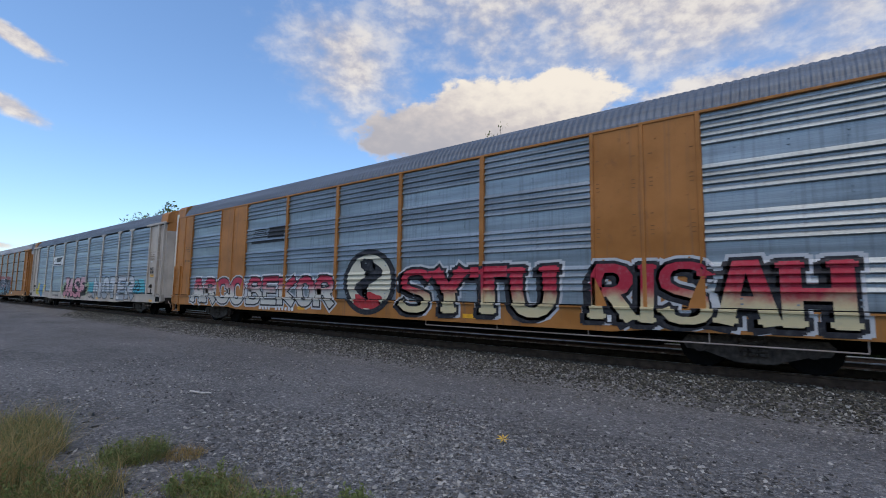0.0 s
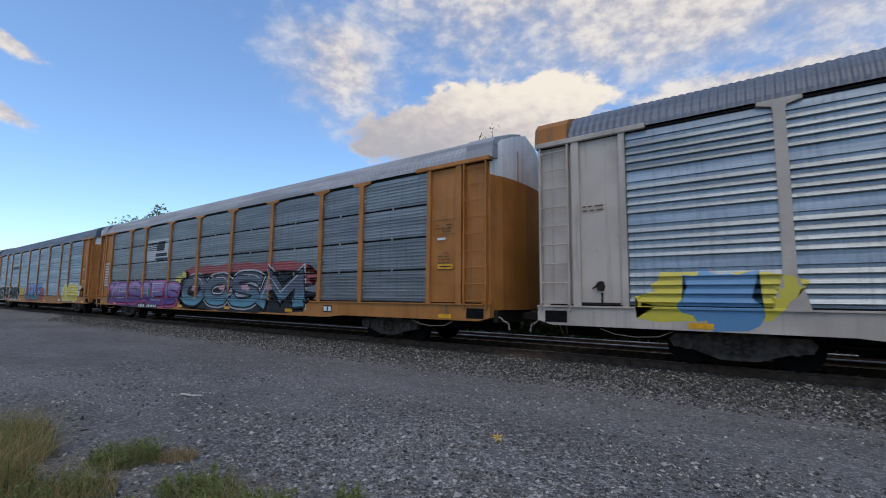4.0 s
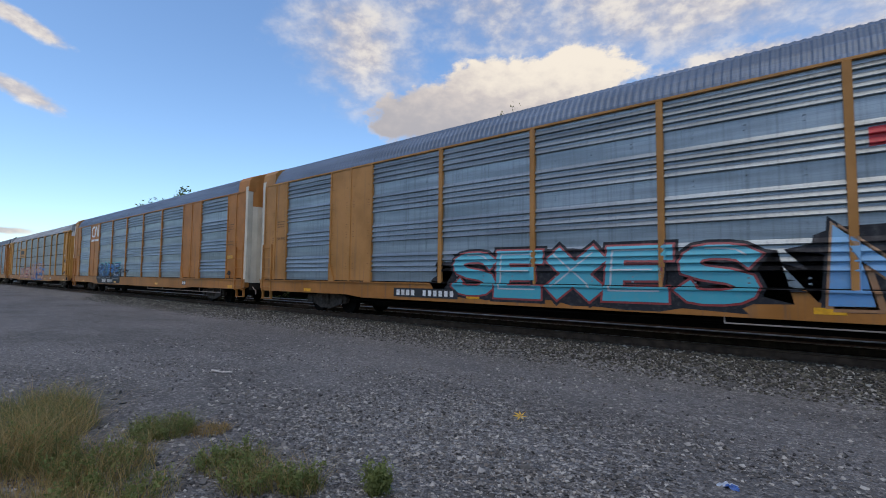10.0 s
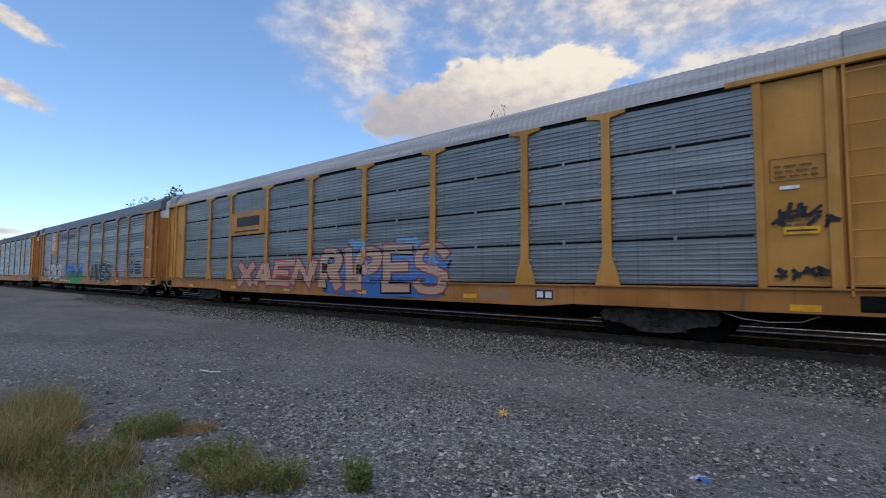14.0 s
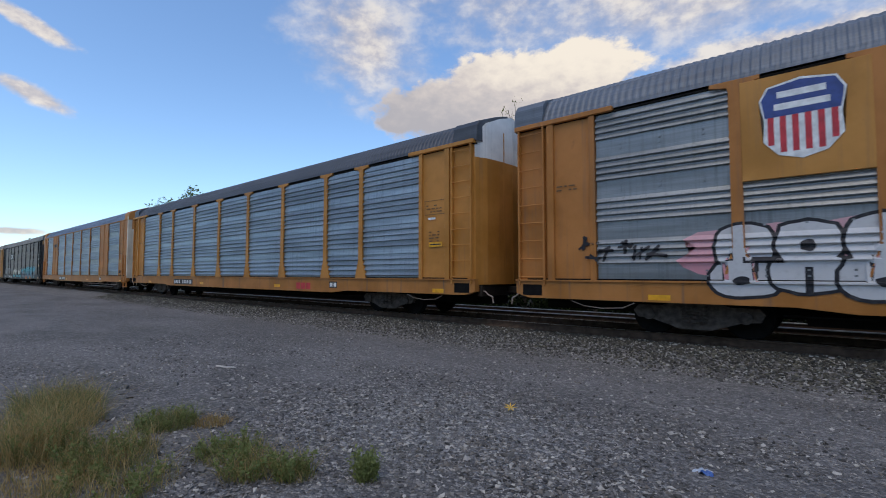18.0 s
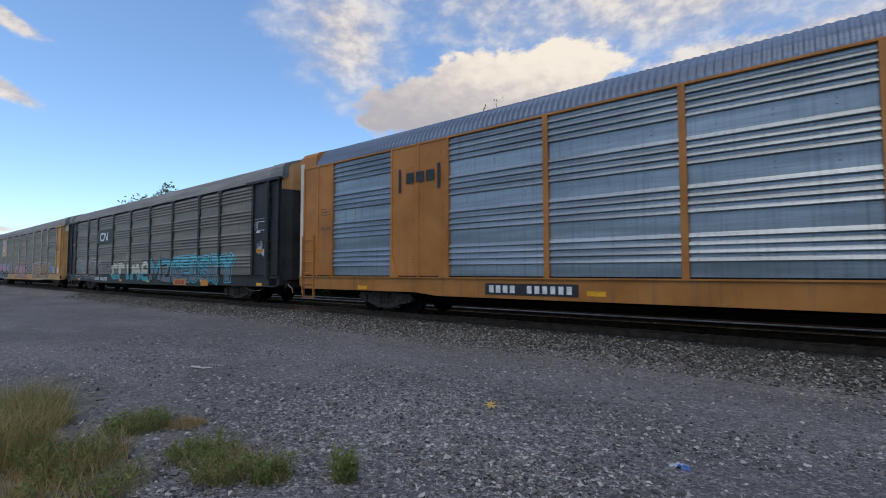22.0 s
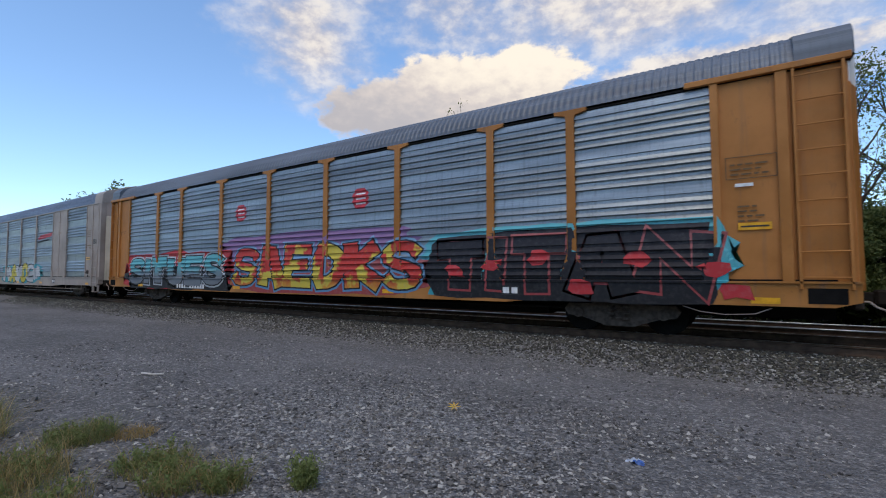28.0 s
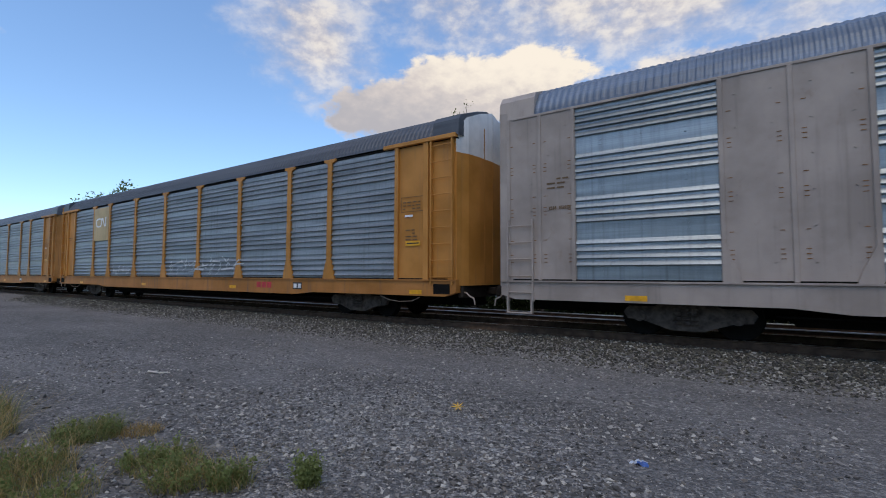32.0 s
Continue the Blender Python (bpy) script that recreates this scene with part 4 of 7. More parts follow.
            ob.location = (x0, 0, 0)
            if lead:
                ob = link_mesh("hand_brake", shared("hand_brake", lambda: latch_mesh(0.0)), BOGIE, car, "dusty brown hand brake gear")
                ob.location = (25.5, 0, -0.16)
                pipe = bmesh.new()
                rod(pipe, (15.5, 0.02, 0.50), (24.6, 0.02, 0.50), 0.014, 6)
                for x in (15.5, 17.8, 20.1, 22.4, 24.6):
                    rod(pipe, (x, 0.02, 0.50), (x, 0.02, 0.70), 0.012, 6)
                part("brake_pipe", pipe, PALE_GREY, car, "pale brake pipe hung under the sill")
            x0, x1 = (26.72, 26.93) if lead else (-0.93, -0.72)
            box_part("corner_post", x0, x1, -0.03, 0.2, 1.0, 5.15, strip or main, car, "painted corner post")
    run = 0.75 if style == "post" else 0.85
    x0, x1 = END_LOW + run, END_HIGH - run
    link_mesh("roof", shared(("roof", style, rise), lambda: roof_mesh(x0, x1, lift, rise)), roof, car, "ribbed curved sheet roof")
    for lead in (False, True):
        capm = (door_top or main) if style == "post" else main
        if style == "post":
            capm = gable or roof
        link_mesh("roof_cap", shared(("roof_cap", style, lead, rise), lambda: roof_end_mesh(lead, lift, run, rise)), capm, car)
        split = 4.45 if style == "post" else 4.3
        bulge = 0.12 if style == "post" else 0.05
        for name, z0, z1, mat in (("end_door", 0.98, split, end_mat), ("end_door_head", split, 6.0, door_top or main)):
            me = shared((name, style, lead), lambda: end_door_mesh(lead, z0, z1, bulge))
            link_mesh(name, me, mat, car, "curved end door leaf")
            link_mesh(name, shared((name, style, lead, "far"), lambda: far_end_door(me)), mat, car, "curved end door leaf")
        s, xe = (1, END_HIGH) if lead else (-1, END_LOW)
        x0, x1 = sorted((xe + s * 0.10, xe + s * 0.19))
        if style == "post":
            d0, d1 = (26.2, 26.72) if lead else (-0.72, -0.2)
            # black panel on the sill; the shade inside the step opening is painted
            box_part("step_slot", d0, d1, -0.05, 0.0, 0.76, 1.02, SHADE_BLACK, car, "black panel on the sill, shade of a step opening in its colour", 0.0)
            p = [(d0 - 1.9 if lead else d1 + 0.7, 0.66), (d0 - 1.6 if lead else d1 + 1.0, 0.56), (d0 - 1.2 if lead else d1 + 1.4, 0.52), (d0 - 0.75 if lead else d1 + 1.85, 0.55), (d0 - 0.5 if lead else d1 + 2.1, 0.66)]
            cable = bmesh.new()
            for (xa, za), (xb, zb) in zip(p, p[1:]):
                rod(cable, (xa, 0.03, za), (xb, 0.03, zb), 0.008, 6)
            part("brake_cable", cable, PALE_GREY, car, "pale sagging brake cable")
        box_part("door_bar", x0, x1, 1.10, 1.16, 1.05, 5.3, end_mat, car)
    # no real gap: a black strip carries the dark line above the sill as shade
    box_part("drip_gap", END_LOW + 0.3, END_HIGH - 0.3, -0.024, 0.05, 1.134, 1.166, SHADE_BLACK, car, "black strip above the sill, shade of the gap in its colour", 0.0)
    running_gear(car, trim, style)
    return info


# ---- paint on the cars ----
def conform(info, bm, lift):
    """Lay a flat drawing (in x and z) onto the ribs and posts of a car's side."""
    zs = sorted({z for z, d in info["profile"]} | {1.10, 1.137})
    lo = min(v.co.z for v in bm.verts)
    hi = max(v.co.z for v in bm.verts)
    left = min(v.co.x for v in bm.verts)
    right = max(v.co.x for v in bm.verts)
    for z in zs:
        if lo < z < hi:
            bmesh.ops.bisect_plane(bm, geom=bm.verts[:] + bm.edges[:] + bm.faces[:], plane_co=(0, 0, z), plane_no=(0, 0, 1))
    for px, half, out in info["posts"]:
        feet = (-0.285, -0.24, -0.17, 0.17, 0.24, 0.285) if info["feet"] and lo < 1.7 else ()
        for x in [px - half - 0.004, px - half, px + half, px + half + 0.004] + [px + f for f in feet]:
            if left < x < right:
                bmesh.ops.bisect_plane(bm, geom=bm.verts[:] + bm.edges[:] + bm.faces[:], plane_co=(x, 0, 0), plane_no=(1, 0, 0))
    for z in (1.098, 1.1365):
        if lo < z < hi:
            bmesh.ops.bisect_plane(bm, geom=bm.verts[:] + bm.edges[:] + bm.faces[:], plane_co=(0, 0, z), plane_no=(0, 0, 1))
    for v in bm.verts:
        v.co.y = -surface_at(info, v.co.x, v.co.z) - lift


def finish_paint(name, bm, mat, car, label):
    """Each separate letter or stroke becomes a part of its own."""
    bm.faces.ensure_lookup_table()
    left, heaps = set(bm.faces), []
    while left:
        todo = [left.pop()]
        heap = []
        while todo:
            f = todo.pop()
            heap.append(f)
            for v in f.verts:
                for g in v.link_faces:
                    if g in left:
                        left.discard(g)
                        todo.append(g)
        heaps.append(heap)
    heaps.sort(key=lambda h: min(v.co.x for f in h for v in f.verts))
    if 1 < len(heaps) < 40:
        for heap in heaps:
            piece = bmesh.new()
            known = {}
            low = 0.0005 * (len(known) + heaps.index(heap) % 4)
            for f in heap:
                piece.faces.new([known.setdefault(v, None) or known.update({v: piece.verts.new(v.co - Vector((0, low, 0)))}) or known[v] for v in f.verts])
            finish_paint(name, piece, mat, car, label)
        bm.free()
        return None
    me = bpy.data.meshes.new(name)
    for f in bm.faces:
        f.normal_update()
        if f.normal.y > 0:
            f.normal_flip()
    bm.to_mesh(me)
    bm.free()
    return link_mesh(name, me, mat, car, label)


def letters(text, fat, lean=0.0):
    cu = bpy.data.curves.new("letters", "FONT")
    cu.body, cu.offset, cu.resolution_u, cu.shear = text, fat, 3, lean
    ob = bpy.data.objects.new("letters", cu)
    me = bpy.data.meshes.new_from_object(ob)
    bpy.data.objects.remove(ob)
    bpy.data.curves.remove(cu)
    return me


def writing(info, text, x0, x1, z0, z1, coats, name="graffiti", label="", lean=0.0, wave=0.0, seed=0, lift=0.005, slope=0.0):
    """Words on a car's side, in coats from the lowest up: (material, fatness)."""
    first = letters(text, coats[-1][1], lean)
    xs, ys = [v.co.x for v in first.vertices], [v.co.y for v in first.vertices]
    bx0, bx1, by0, by1 = min(xs), max(xs), min(ys), max(ys)
    bpy.data.meshes.remove(first)
    for i, (mat, fat) in enumerate(coats):
        me = letters(text, fat, lean)
        bm = bmesh.new()
        bm.from_mesh(me)
        bpy.data.meshes.remove(me)
        for v in bm.verts:
            u, w = (v.co.x - bx0) / (bx1 - bx0), (v.co.y - by0) / (by1 - by0)
            x, z = x0 + u * (x1 - x0), z0 + w * (z1 - z0)
            if wave:
                z += wave * (math.sin(2.3 * x + seed) * 0.6 + math.sin(5.1 * x + 2 * seed) * 0.4) * (0.35 + w)
                x += wave * 0.7 * math.sin(3.1 * z + seed + 1.7 * x)
            v.co = (x, 0, z + slope * (u - 0.5))
        conform(info, bm, lift + 0.003 * i)
        finish_paint(name if i == len(coats) - 1 else name + "_outline", bm, mat, info["car"], label if i == len(coats) - 1 else "")


def splash(info, x0, x1, z0, z1, mat, seed=0, rough=0.12, lift=0.004, name="graffiti_ground", label="", teeth=26, square=0.75):
    """A sprayed patch with an uneven rim."""
    rng = random.Random(seed)
    bm = bmesh.new()
    cx, cz, rx, rz = (x0 + x1) / 2, (z0 + z1) / 2, (x1 - x0) / 2, (z1 - z0) / 2
    rim = []
    for i in range(teeth):
        a = 2 * math.pi * i / teeth
        c, s = math.cos(a), math.sin(a)
        k = 1 / max(abs(c), abs(s)) ** square * (1 + rng.uniform(-rough, rough))
        rim.append(bm.verts.new((cx + rx * c * k, 0, max(cz + rz * s * k, 0.64))))
    bmesh.ops.triangulate(bm, faces=[bm.faces.new(rim)])
    conform(info, bm, lift)
    return finish_paint(name, bm, mat, info["car"], label)


def shape(info, outline, mat, name="mark", label="", lift=0.006):
    bm = bmesh.new()
    f = bm.faces.new([bm.verts.new((x, 0, z)) for x, z in outline])
    bmesh.ops.triangulate(bm, faces=[f])
    conform(info, bm, lift)
    return finish_paint(name, bm, mat, info["car"], label)


def bar(info, x0, x1, z0, z1, mat, name="lettering_bar", label="", lift=0.006):
    return shape(info, [(x0, z0), (x1, z0), (x1, z1), (x0, z1)], mat, name, label, lift)


def bars(info, x0, x1, z0, z1, rows, mat, seed=0):
    """Small lettering that cannot be read: rows of short bars."""
    rng = random.Random(seed)
    h = (z1 - z0) / rows
    for r in range(rows):
        end = x1 - rng.uniform(0, 0.35) * (x1 - x0)
        bar(info, x0, end, z0 + r * h, z0 + r * h + h * 0.55, mat)


def plate(info, x0, x1, z0, z1, mat, label):
    """A flat sign plate fixed over the ribs."""
    box_part("emblem_plate", x0, x1, -0.074, 0.0, z0, z1, mat, info["car"], label, 0.008)
    info["plates"].append((x0, x1, z0, z1))


def reflectors(info, xs, z=0.74, w=0.42):
    for x in xs:
        bar(info, x, x + w, z, z + 0.11, REFLECT, "reflector", "yellow reflective strip", 0.006)

# ---- the train ----
CARS = []


def build_train():
    grey = "zinc-sided autorack car with "
    add = lambda *a, **k: CARS.append(autorack(len(CARS), *a, **k))
    # the cars in the order in which they pass
    add("flush", ORANGE, ZINC, ROOF, "orange-yellow " + grey + "red and gold graffiti", strip=CREAM, end_mat=CREAM)
    add("post", WHITE, ZINC, ROOF, "dirty white " + grey + "pink and silver graffiti", cap=0.34, latch=True, door_top=ORANGE, gable=ORANGE)
    add("post", ORANGE, ZINC_DULL, ROOF_WHITE, "orange " + grey + "bolted posts and purple graffiti", sheet_kind="fine", cap=0.40, bolts=True, foot=False, door_top=HOOD)
    add("post", ORANGE, ZINC, ROOF, "orange " + grey + "black, blue and yellow graffiti", cap=0.36, latch=True, door_top=HOOD, rise=0.04)
    add("flush", BROWNED, ZINC, ROOF_BLUE, "browned yellow " + grey + "black-shadowed blue graffiti", strip=CREAM, end_mat=CREAM, rise=0.06)
    add("flush", ORANGE, ZINC, ROOF_BLUE, "orange-yellow " + grey + "a white emblem and blue graffiti", strip=CREAM, end_mat=CREAM, rise=0.08)
    add("post", LEMON, ZINC_DULL, ROOF_WHITE, "bright yellow " + grey + "bolted posts and orange graffiti", sheet_kind="fine", cap=0.42, bolts=True, door_top=HOOD)
    add("post", ORANGE, ZINC_DULL, ROOF, "orange " + grey + "a striped shield and mixed graffiti", cap=0.40, sheet_kind="bolted", door_top=HOOD, rise=0.06)
    add("post", YELLOW, ZINC, ROOF_DARK, "clean yellow " + grey + "splayed post feet, no graffiti", cap=0.36, door_top=HOOD)
    add("flush", ORANGE, ZINC, ROOF_BLUE, "orange-yellow " + grey + "black emblem on a plate bay", strip=CREAM, end_mat=CREAM)
    add("post", BLACK, ZINC_BROWN, ROOF_BEIGE, "sooty black " + grey + "cream and turquoise graffiti", cap=0.22, foot=False, door_top=TAN, sheet_kind="bolted")
    add("post", TAN, ZINC_BROWN, ROOF_BEIGE, "sun-bleached tan " + grey + "pink and brown graffiti", cap=0.30, foot=False, post=PEACH, door_top=CREAM, sheet_kind="bolted", rise=0.05)
    add("post", ORANGE, ZINC, ROOF, "orange " + grey + "colourful graffiti over its foot", cap=0.36, door_top=HOOD)
    add("flush", PALE_GREY, ZINC, ROOF_BLUE, "pale grey " + grey + "cream and yellow graffiti", strip=PALE_GREY, end_mat=CREAM, rise=0.06)
    add("post", YELLOW, ZINC_DULL, ROOF_DARK, "yellow " + grey + "white top to its end doors", cap=0.26, door_top=HOOD)
    add("post", BROWNED, ZINC_DULL, ROOF, "browned orange " + grey + "no graffiti", cap=0.34)
    add("flush", ORANGE, ZINC, ROOF_BLUE, "orange " + grey + "no graffiti", strip=CREAM, end_mat=CREAM)
    add("post", YELLOW, ZINC, ROOF, "yellow " + grey + "no graffiti", cap=0.34)


build_train()

# ---- graffiti, emblems and stencils ----
S_BLACK = spray("black_spray", (0.018, 0.018, 0.022), grain=0.18)
S_WHITE = spray("white_spray", (0.54, 0.54, 0.54), grain=0.35)
S_SILVER = spray("silver_spray", (0.36, 0.38, 0.40), (0.50, 0.52, 0.53), 0.8, 2.0)
S_FIRE = spray("cream_to_red_spray", (0.62, 0.52, 0.30), (0.42, 0.022, 0.045), 1.15, 1.55)
S_CREAM_RED = spray("chalk_to_red_spray", (0.60, 0.57, 0.50), (0.44, 0.03, 0.06), 1.25, 1.75)
S_CREAM = spray("cream_spray", (0.62, 0.58, 0.44))
S_RED = spray("red_spray", (0.48, 0.035, 0.04))
S_PINK = spray("pink_spray", (0.62, 0.24, 0.28), (0.60, 0.34, 0.36), 0.9, 2.0)
S_TEAL = spray("teal_spray", (0.02, 0.30, 0.36), (0.10, 0.42, 0.47), 0.8, 2.1)
S_BLUE = spray("blue_spray", (0.035, 0.13, 0.36), (0.12, 0.28, 0.52), 0.8, 2.1)
S_SKY = spray("light_blue_spray", (0.10, 0.25, 0.42), (0.18, 0.34, 0.50), 0.8, 2.1)
S_CYAN = spray("cyan_spray", (0.06, 0.38, 0.46), (0.12, 0.46, 0.55), 0.8, 2.1)
S_PURPLE = spray("purple_spray", (0.14, 0.07, 0.19), (0.25, 0.14, 0.28), 0.8, 2.1)
S_AZURE = spray("azure_spray", (0.04, 0.20, 0.40), (0.03, 0.16, 0.46), 1.2, 2.0, second=(0.14, 0.32, 0.50))
S_DEEP = spray("deep_blue_spray", (0.02, 0.09, 0.14), (0.05, 0.20, 0.42), 0.9, 1.5, second=(0.02, 0.07, 0.16))
S_LILAC = spray("purple_to_lilac_spray", (0.10, 0.05, 0.20), (0.34, 0.26, 0.46), 1.1, 1.8)
S_VIOLET = spray("dark_violet_spray", (0.05, 0.03, 0.10), (0.12, 0.06, 0.18), 0.8, 2.1)
S_MAGENTA = spray("magenta_spray", (0.50, 0.06, 0.20), (0.55, 0.16, 0.34), 0.8, 2.1)
S_GREEN = spray("green_spray", (0.03, 0.26, 0.10))
S_LIME = spray("pale_green_spray", (0.34, 0.44, 0.26), grain=0.4)
S_YELLOW = spray("yellow_spray", (0.62, 0.50, 0.05), (0.66, 0.54, 0.10), 0.8, 2.0)
S_ORANGE = spray("orange_spray", (0.58, 0.22, 0.03))
S_PEACH = spray("peach_spray", (0.52, 0.30, 0.20), (0.50, 0.34, 0.26), 0.8, 2.2)
S_BROWN = spray("brown_spray", (0.34, 0.17, 0.08), (0.40, 0.24, 0.14), 0.8, 2.0)
S_ROSE = spray("faded_rose_spray", (0.46, 0.24, 0.22), (0.50, 0.30, 0.34), 0.8, 2.0)
S_GREY = spray("grey_spray", (0.13, 0.14, 0.15), (0.18, 0.20, 0.21), 0.8, 2.2)
S_FLAME = spray("red_and_yellow_spray", (0.58, 0.30, 0.03), (0.52, 0.04, 0.03), 0.7, 1.2, second=(0.60, 0.46, 0.06))
S_LIGHT = spray("pale_blue_spray", (0.12, 0.30, 0.55), (0.24, 0.46, 0.66), 0.9, 2.2)
S_TURQ = spray("cream_to_turquoise_spray", (0.05, 0.34, 0.38), (0.62, 0.60, 0.48), 1.05, 1.35)
S_DUSK = spray("black_to_rose_spray", (0.02, 0.02, 0.024), (0.48, 0.24, 0.34), 1.2, 1.7)
S_SEA = spray("teal_to_blue_spray", (0.03, 0.24, 0.27), (0.12, 0.28, 0.52), 0.95, 1.35)
S_STORM = spray("blue_to_slate_spray", (0.12, 0.30, 0.38), (0.10, 0.12, 0.15), 0.9, 1.6)
S_SLATE = spray("grey_to_teal_spray", (0.16, 0.18, 0.20), (0.10, 0.40, 0.44), 1.15, 1.7)
S_BRICK = spray("brick_red_spray", (0.32, 0.05, 0.05), (0.34, 0.09, 0.09), 0.8, 2.0)
S_NIGHT = spray("night_spray", (0.012, 0.012, 0.014), (0.02, 0.02, 0.026), grain=0.12)
P_NAVY = plain("navy_enamel", (0.03, 0.06, 0.22), 0.5)
P_RED = plain("red_enamel", (0.50, 0.03, 0.04), 0.5)
P_WHITE = plain("white_enamel", (0.70, 0.70, 0.68), 0.5)
P_YELLOW = paint("yellow_panel_paint", (0.46, 0.20, 0.032))
P_FADED = paint("faded_panel_paint", (0.46, 0.34, 0.17))


# Hand-painted capitals as strokes in a unit box; a stroke that ends where it began is a loop.
LOOP = [(0.28, 1), (0.72, 1), (1, 0.72), (1, 0.28), (0.72, 0), (0.28, 0), (0, 0.28), (0, 0.72), (0.28, 1)]
GLYPHS = {
    "A": [[(0, 0), (0.36, 1), (0.64, 1), (1, 0)], [(0.2, 0.34), (0.8, 0.34)]],
    "B": [[(0, 0), (0, 1), (0.72, 1), (0.95, 0.78), (0.7, 0.54), (0, 0.54)], [(0.6, 0.54), (1, 0.3), (0.8, 0), (0, 0)]],
    "C": [[(1, 0.72), (0.8, 1), (0.25, 1), (0, 0.75), (0, 0.25), (0.25, 0), (0.8, 0), (1, 0.26)]],
    "D": [[(0, 0), (0, 1), (0.62, 1), (1, 0.7), (1, 0.3), (0.62, 0), (0, 0)]],
    "E": [[(1, 1), (0, 1), (0, 0), (1, 0)], [(0, 0.52), (0.8, 0.52)]],
    "F": [[(1, 1), (0, 1), (0, 0)], [(0, 0.5), (0.75, 0.5)]],
    "G": [[(1, 0.8), (0.8, 1), (0.2, 1), (0, 0.75), (0, 0.25), (0.2, 0), (0.8, 0), (1, 0.2), (1, 0.46), (0.55, 0.46)]],
    "H": [[(0, 0), (0, 1)], [(1, 0), (1, 1)], [(0, 0.5), (1, 0.5)]],
    "I": [[(0.5, 0), (0.5, 1)]],
    "J": [[(0.2, 1), (0.85, 1), (0.8, 0.25), (0.55, 0), (0, 0.12)]],
    "K": [[(0, 0), (0, 1)], [(1, 1), (0.1, 0.48), (1, 0)]],
    "M": [[(0, 0), (0.08, 1), (0.5, 0.3), (0.92, 1), (1, 0)]],
    "N": [[(0, 0), (0, 1), (1, 0), (1, 1)]],
    "O": [LOOP],
    "P": [[(0, 0), (0, 1), (0.75, 1), (1, 0.76), (0.75, 0.48), (0, 0.48)]],
    "R": [[(0, 0), (0, 1), (0.75, 1), (1, 0.76), (0.75, 0.5), (0, 0.5)], [(0.45, 0.5), (1, 0)]],
    "S": [[(1, 0.84), (0.8, 1), (0.2, 1), (0, 0.82), (0.08, 0.58), (0.92, 0.42), (1, 0.18), (0.8, 0), (0.2, 0), (0, 0.16)]],
    "T": [[(0, 1), (1, 1)], [(0.5, 1), (0.5, 0)]],
    "U": [[(0, 1), (0, 0.25), (0.25, 0), (0.75, 0), (1, 0.25), (1, 1)]],
    "X": [[(0, 0), (1, 1)], [(0, 1), (1, 0)]],
    "Y": [[(0, 1), (0.5, 0.5), (1, 1)], [(0.5, 0.5), (0.5, 0)]],
    "Z": [[(0, 1), (1, 1), (0, 0), (1, 0)]],
    "7": [[(0, 1), (1, 1), (0.4, 0)]],
    "c": [[(1, 0.85), (0.6, 1), (0.1, 0.8), (0, 0.4), (0.3, 0), (1, 0.1)]],
    "r": [[(0, 0), (0.1, 1)], [(0.1, 0.66), (0.5, 1), (1, 0.85)]],
    "m": [[(0, 0), (0.1, 0.95), (0.45, 0.35), (0.75, 1), (1, 0)]],
    "e": [[(0.15, 0.47), (1, 0.47), (0.98, 0.8), (0.7, 1), (0.25, 1), (0, 0.75), (0, 0.25), (0.3, 0), (1, 0.03)]],
    "a": [[(0, 0), (0.3, 0.9), (0.7, 1), (1, 0)], [(0.2, 0.3), (0.8, 0.3)]],
    "u": [[(0, 1), (0.05, 0.2), (0.4, 0), (0.85, 0.15), (0.95, 1)]],
    "o": [LOOP],
}
NARROW = {"I": 0.42, "J": 0.8, "M": 1.3, "i": 0.42, "m": 1.25, "T": 1.05}


def rounded(pts):
    """The same stroke with its corners cut, ends kept."""
    loop = pts[0] == pts[-1]
    out = [] if loop else [pts[0]]
    for i, ((ax, ay), (bx, by)) in enumerate(zip(pts, pts[1:])):
        if loop or i:
            out.append((ax * 0.76 + bx * 0.24, ay * 0.76 + by * 0.24))
        if loop or i < len(pts) - 2:
            out.append((ax * 0.24 + bx * 0.76, ay * 0.24 + by * 0.76))
    return out + [out[0] if loop else pts[-1]]


def stroke_strip(bm, pts, half, grow, flare):
    """A thick stroke with mitred bends; open ends are cut square and a little splayed."""
    loop = pts[0] == pts[-1]
    pts = [Vector((x, 0, z)) for x, z in (pts[:-1] if loop else pts)]
    n, pairs = len(pts), []
    for i, p in enumerate(pts):
        a = pts[i - 1] if loop or i else None
        b = pts[(i + 1) % n] if loop or i < n - 1 else None
        d0 = (p - a).normalized() if a is not None else None
        d1 = (b - p).normalized() if b is not None else None
        d0, d1 = d0 or d1, d1 or d0
        n0, n1 = Vector((-d0.z, 0, d0.x)), Vector((-d1.z, 0, d1.x))
        side = (n0 + n1).normalized() if (n0 + n1).length > 0.2 else n0
        w = (half + grow) / max(0.62, side.dot(n0))
        if not loop and i in (0, n - 1):
            w = half * flare + grow
            p = p + (d0 if i else -d0) * (half * 0.55 + grow)
        off = side * w
        off.z = side.z * (w - half * 0.30)
        pairs.append((bm.verts.new(p + off), bm.verts.new(p - off)))
    for i in range(n if loop else n - 1):
        (a, b), (c, d) = pairs[i], pairs[(i + 1) % n]
        try:
            bm.faces.new((a, c, d, b))
        except ValueError:
            pass


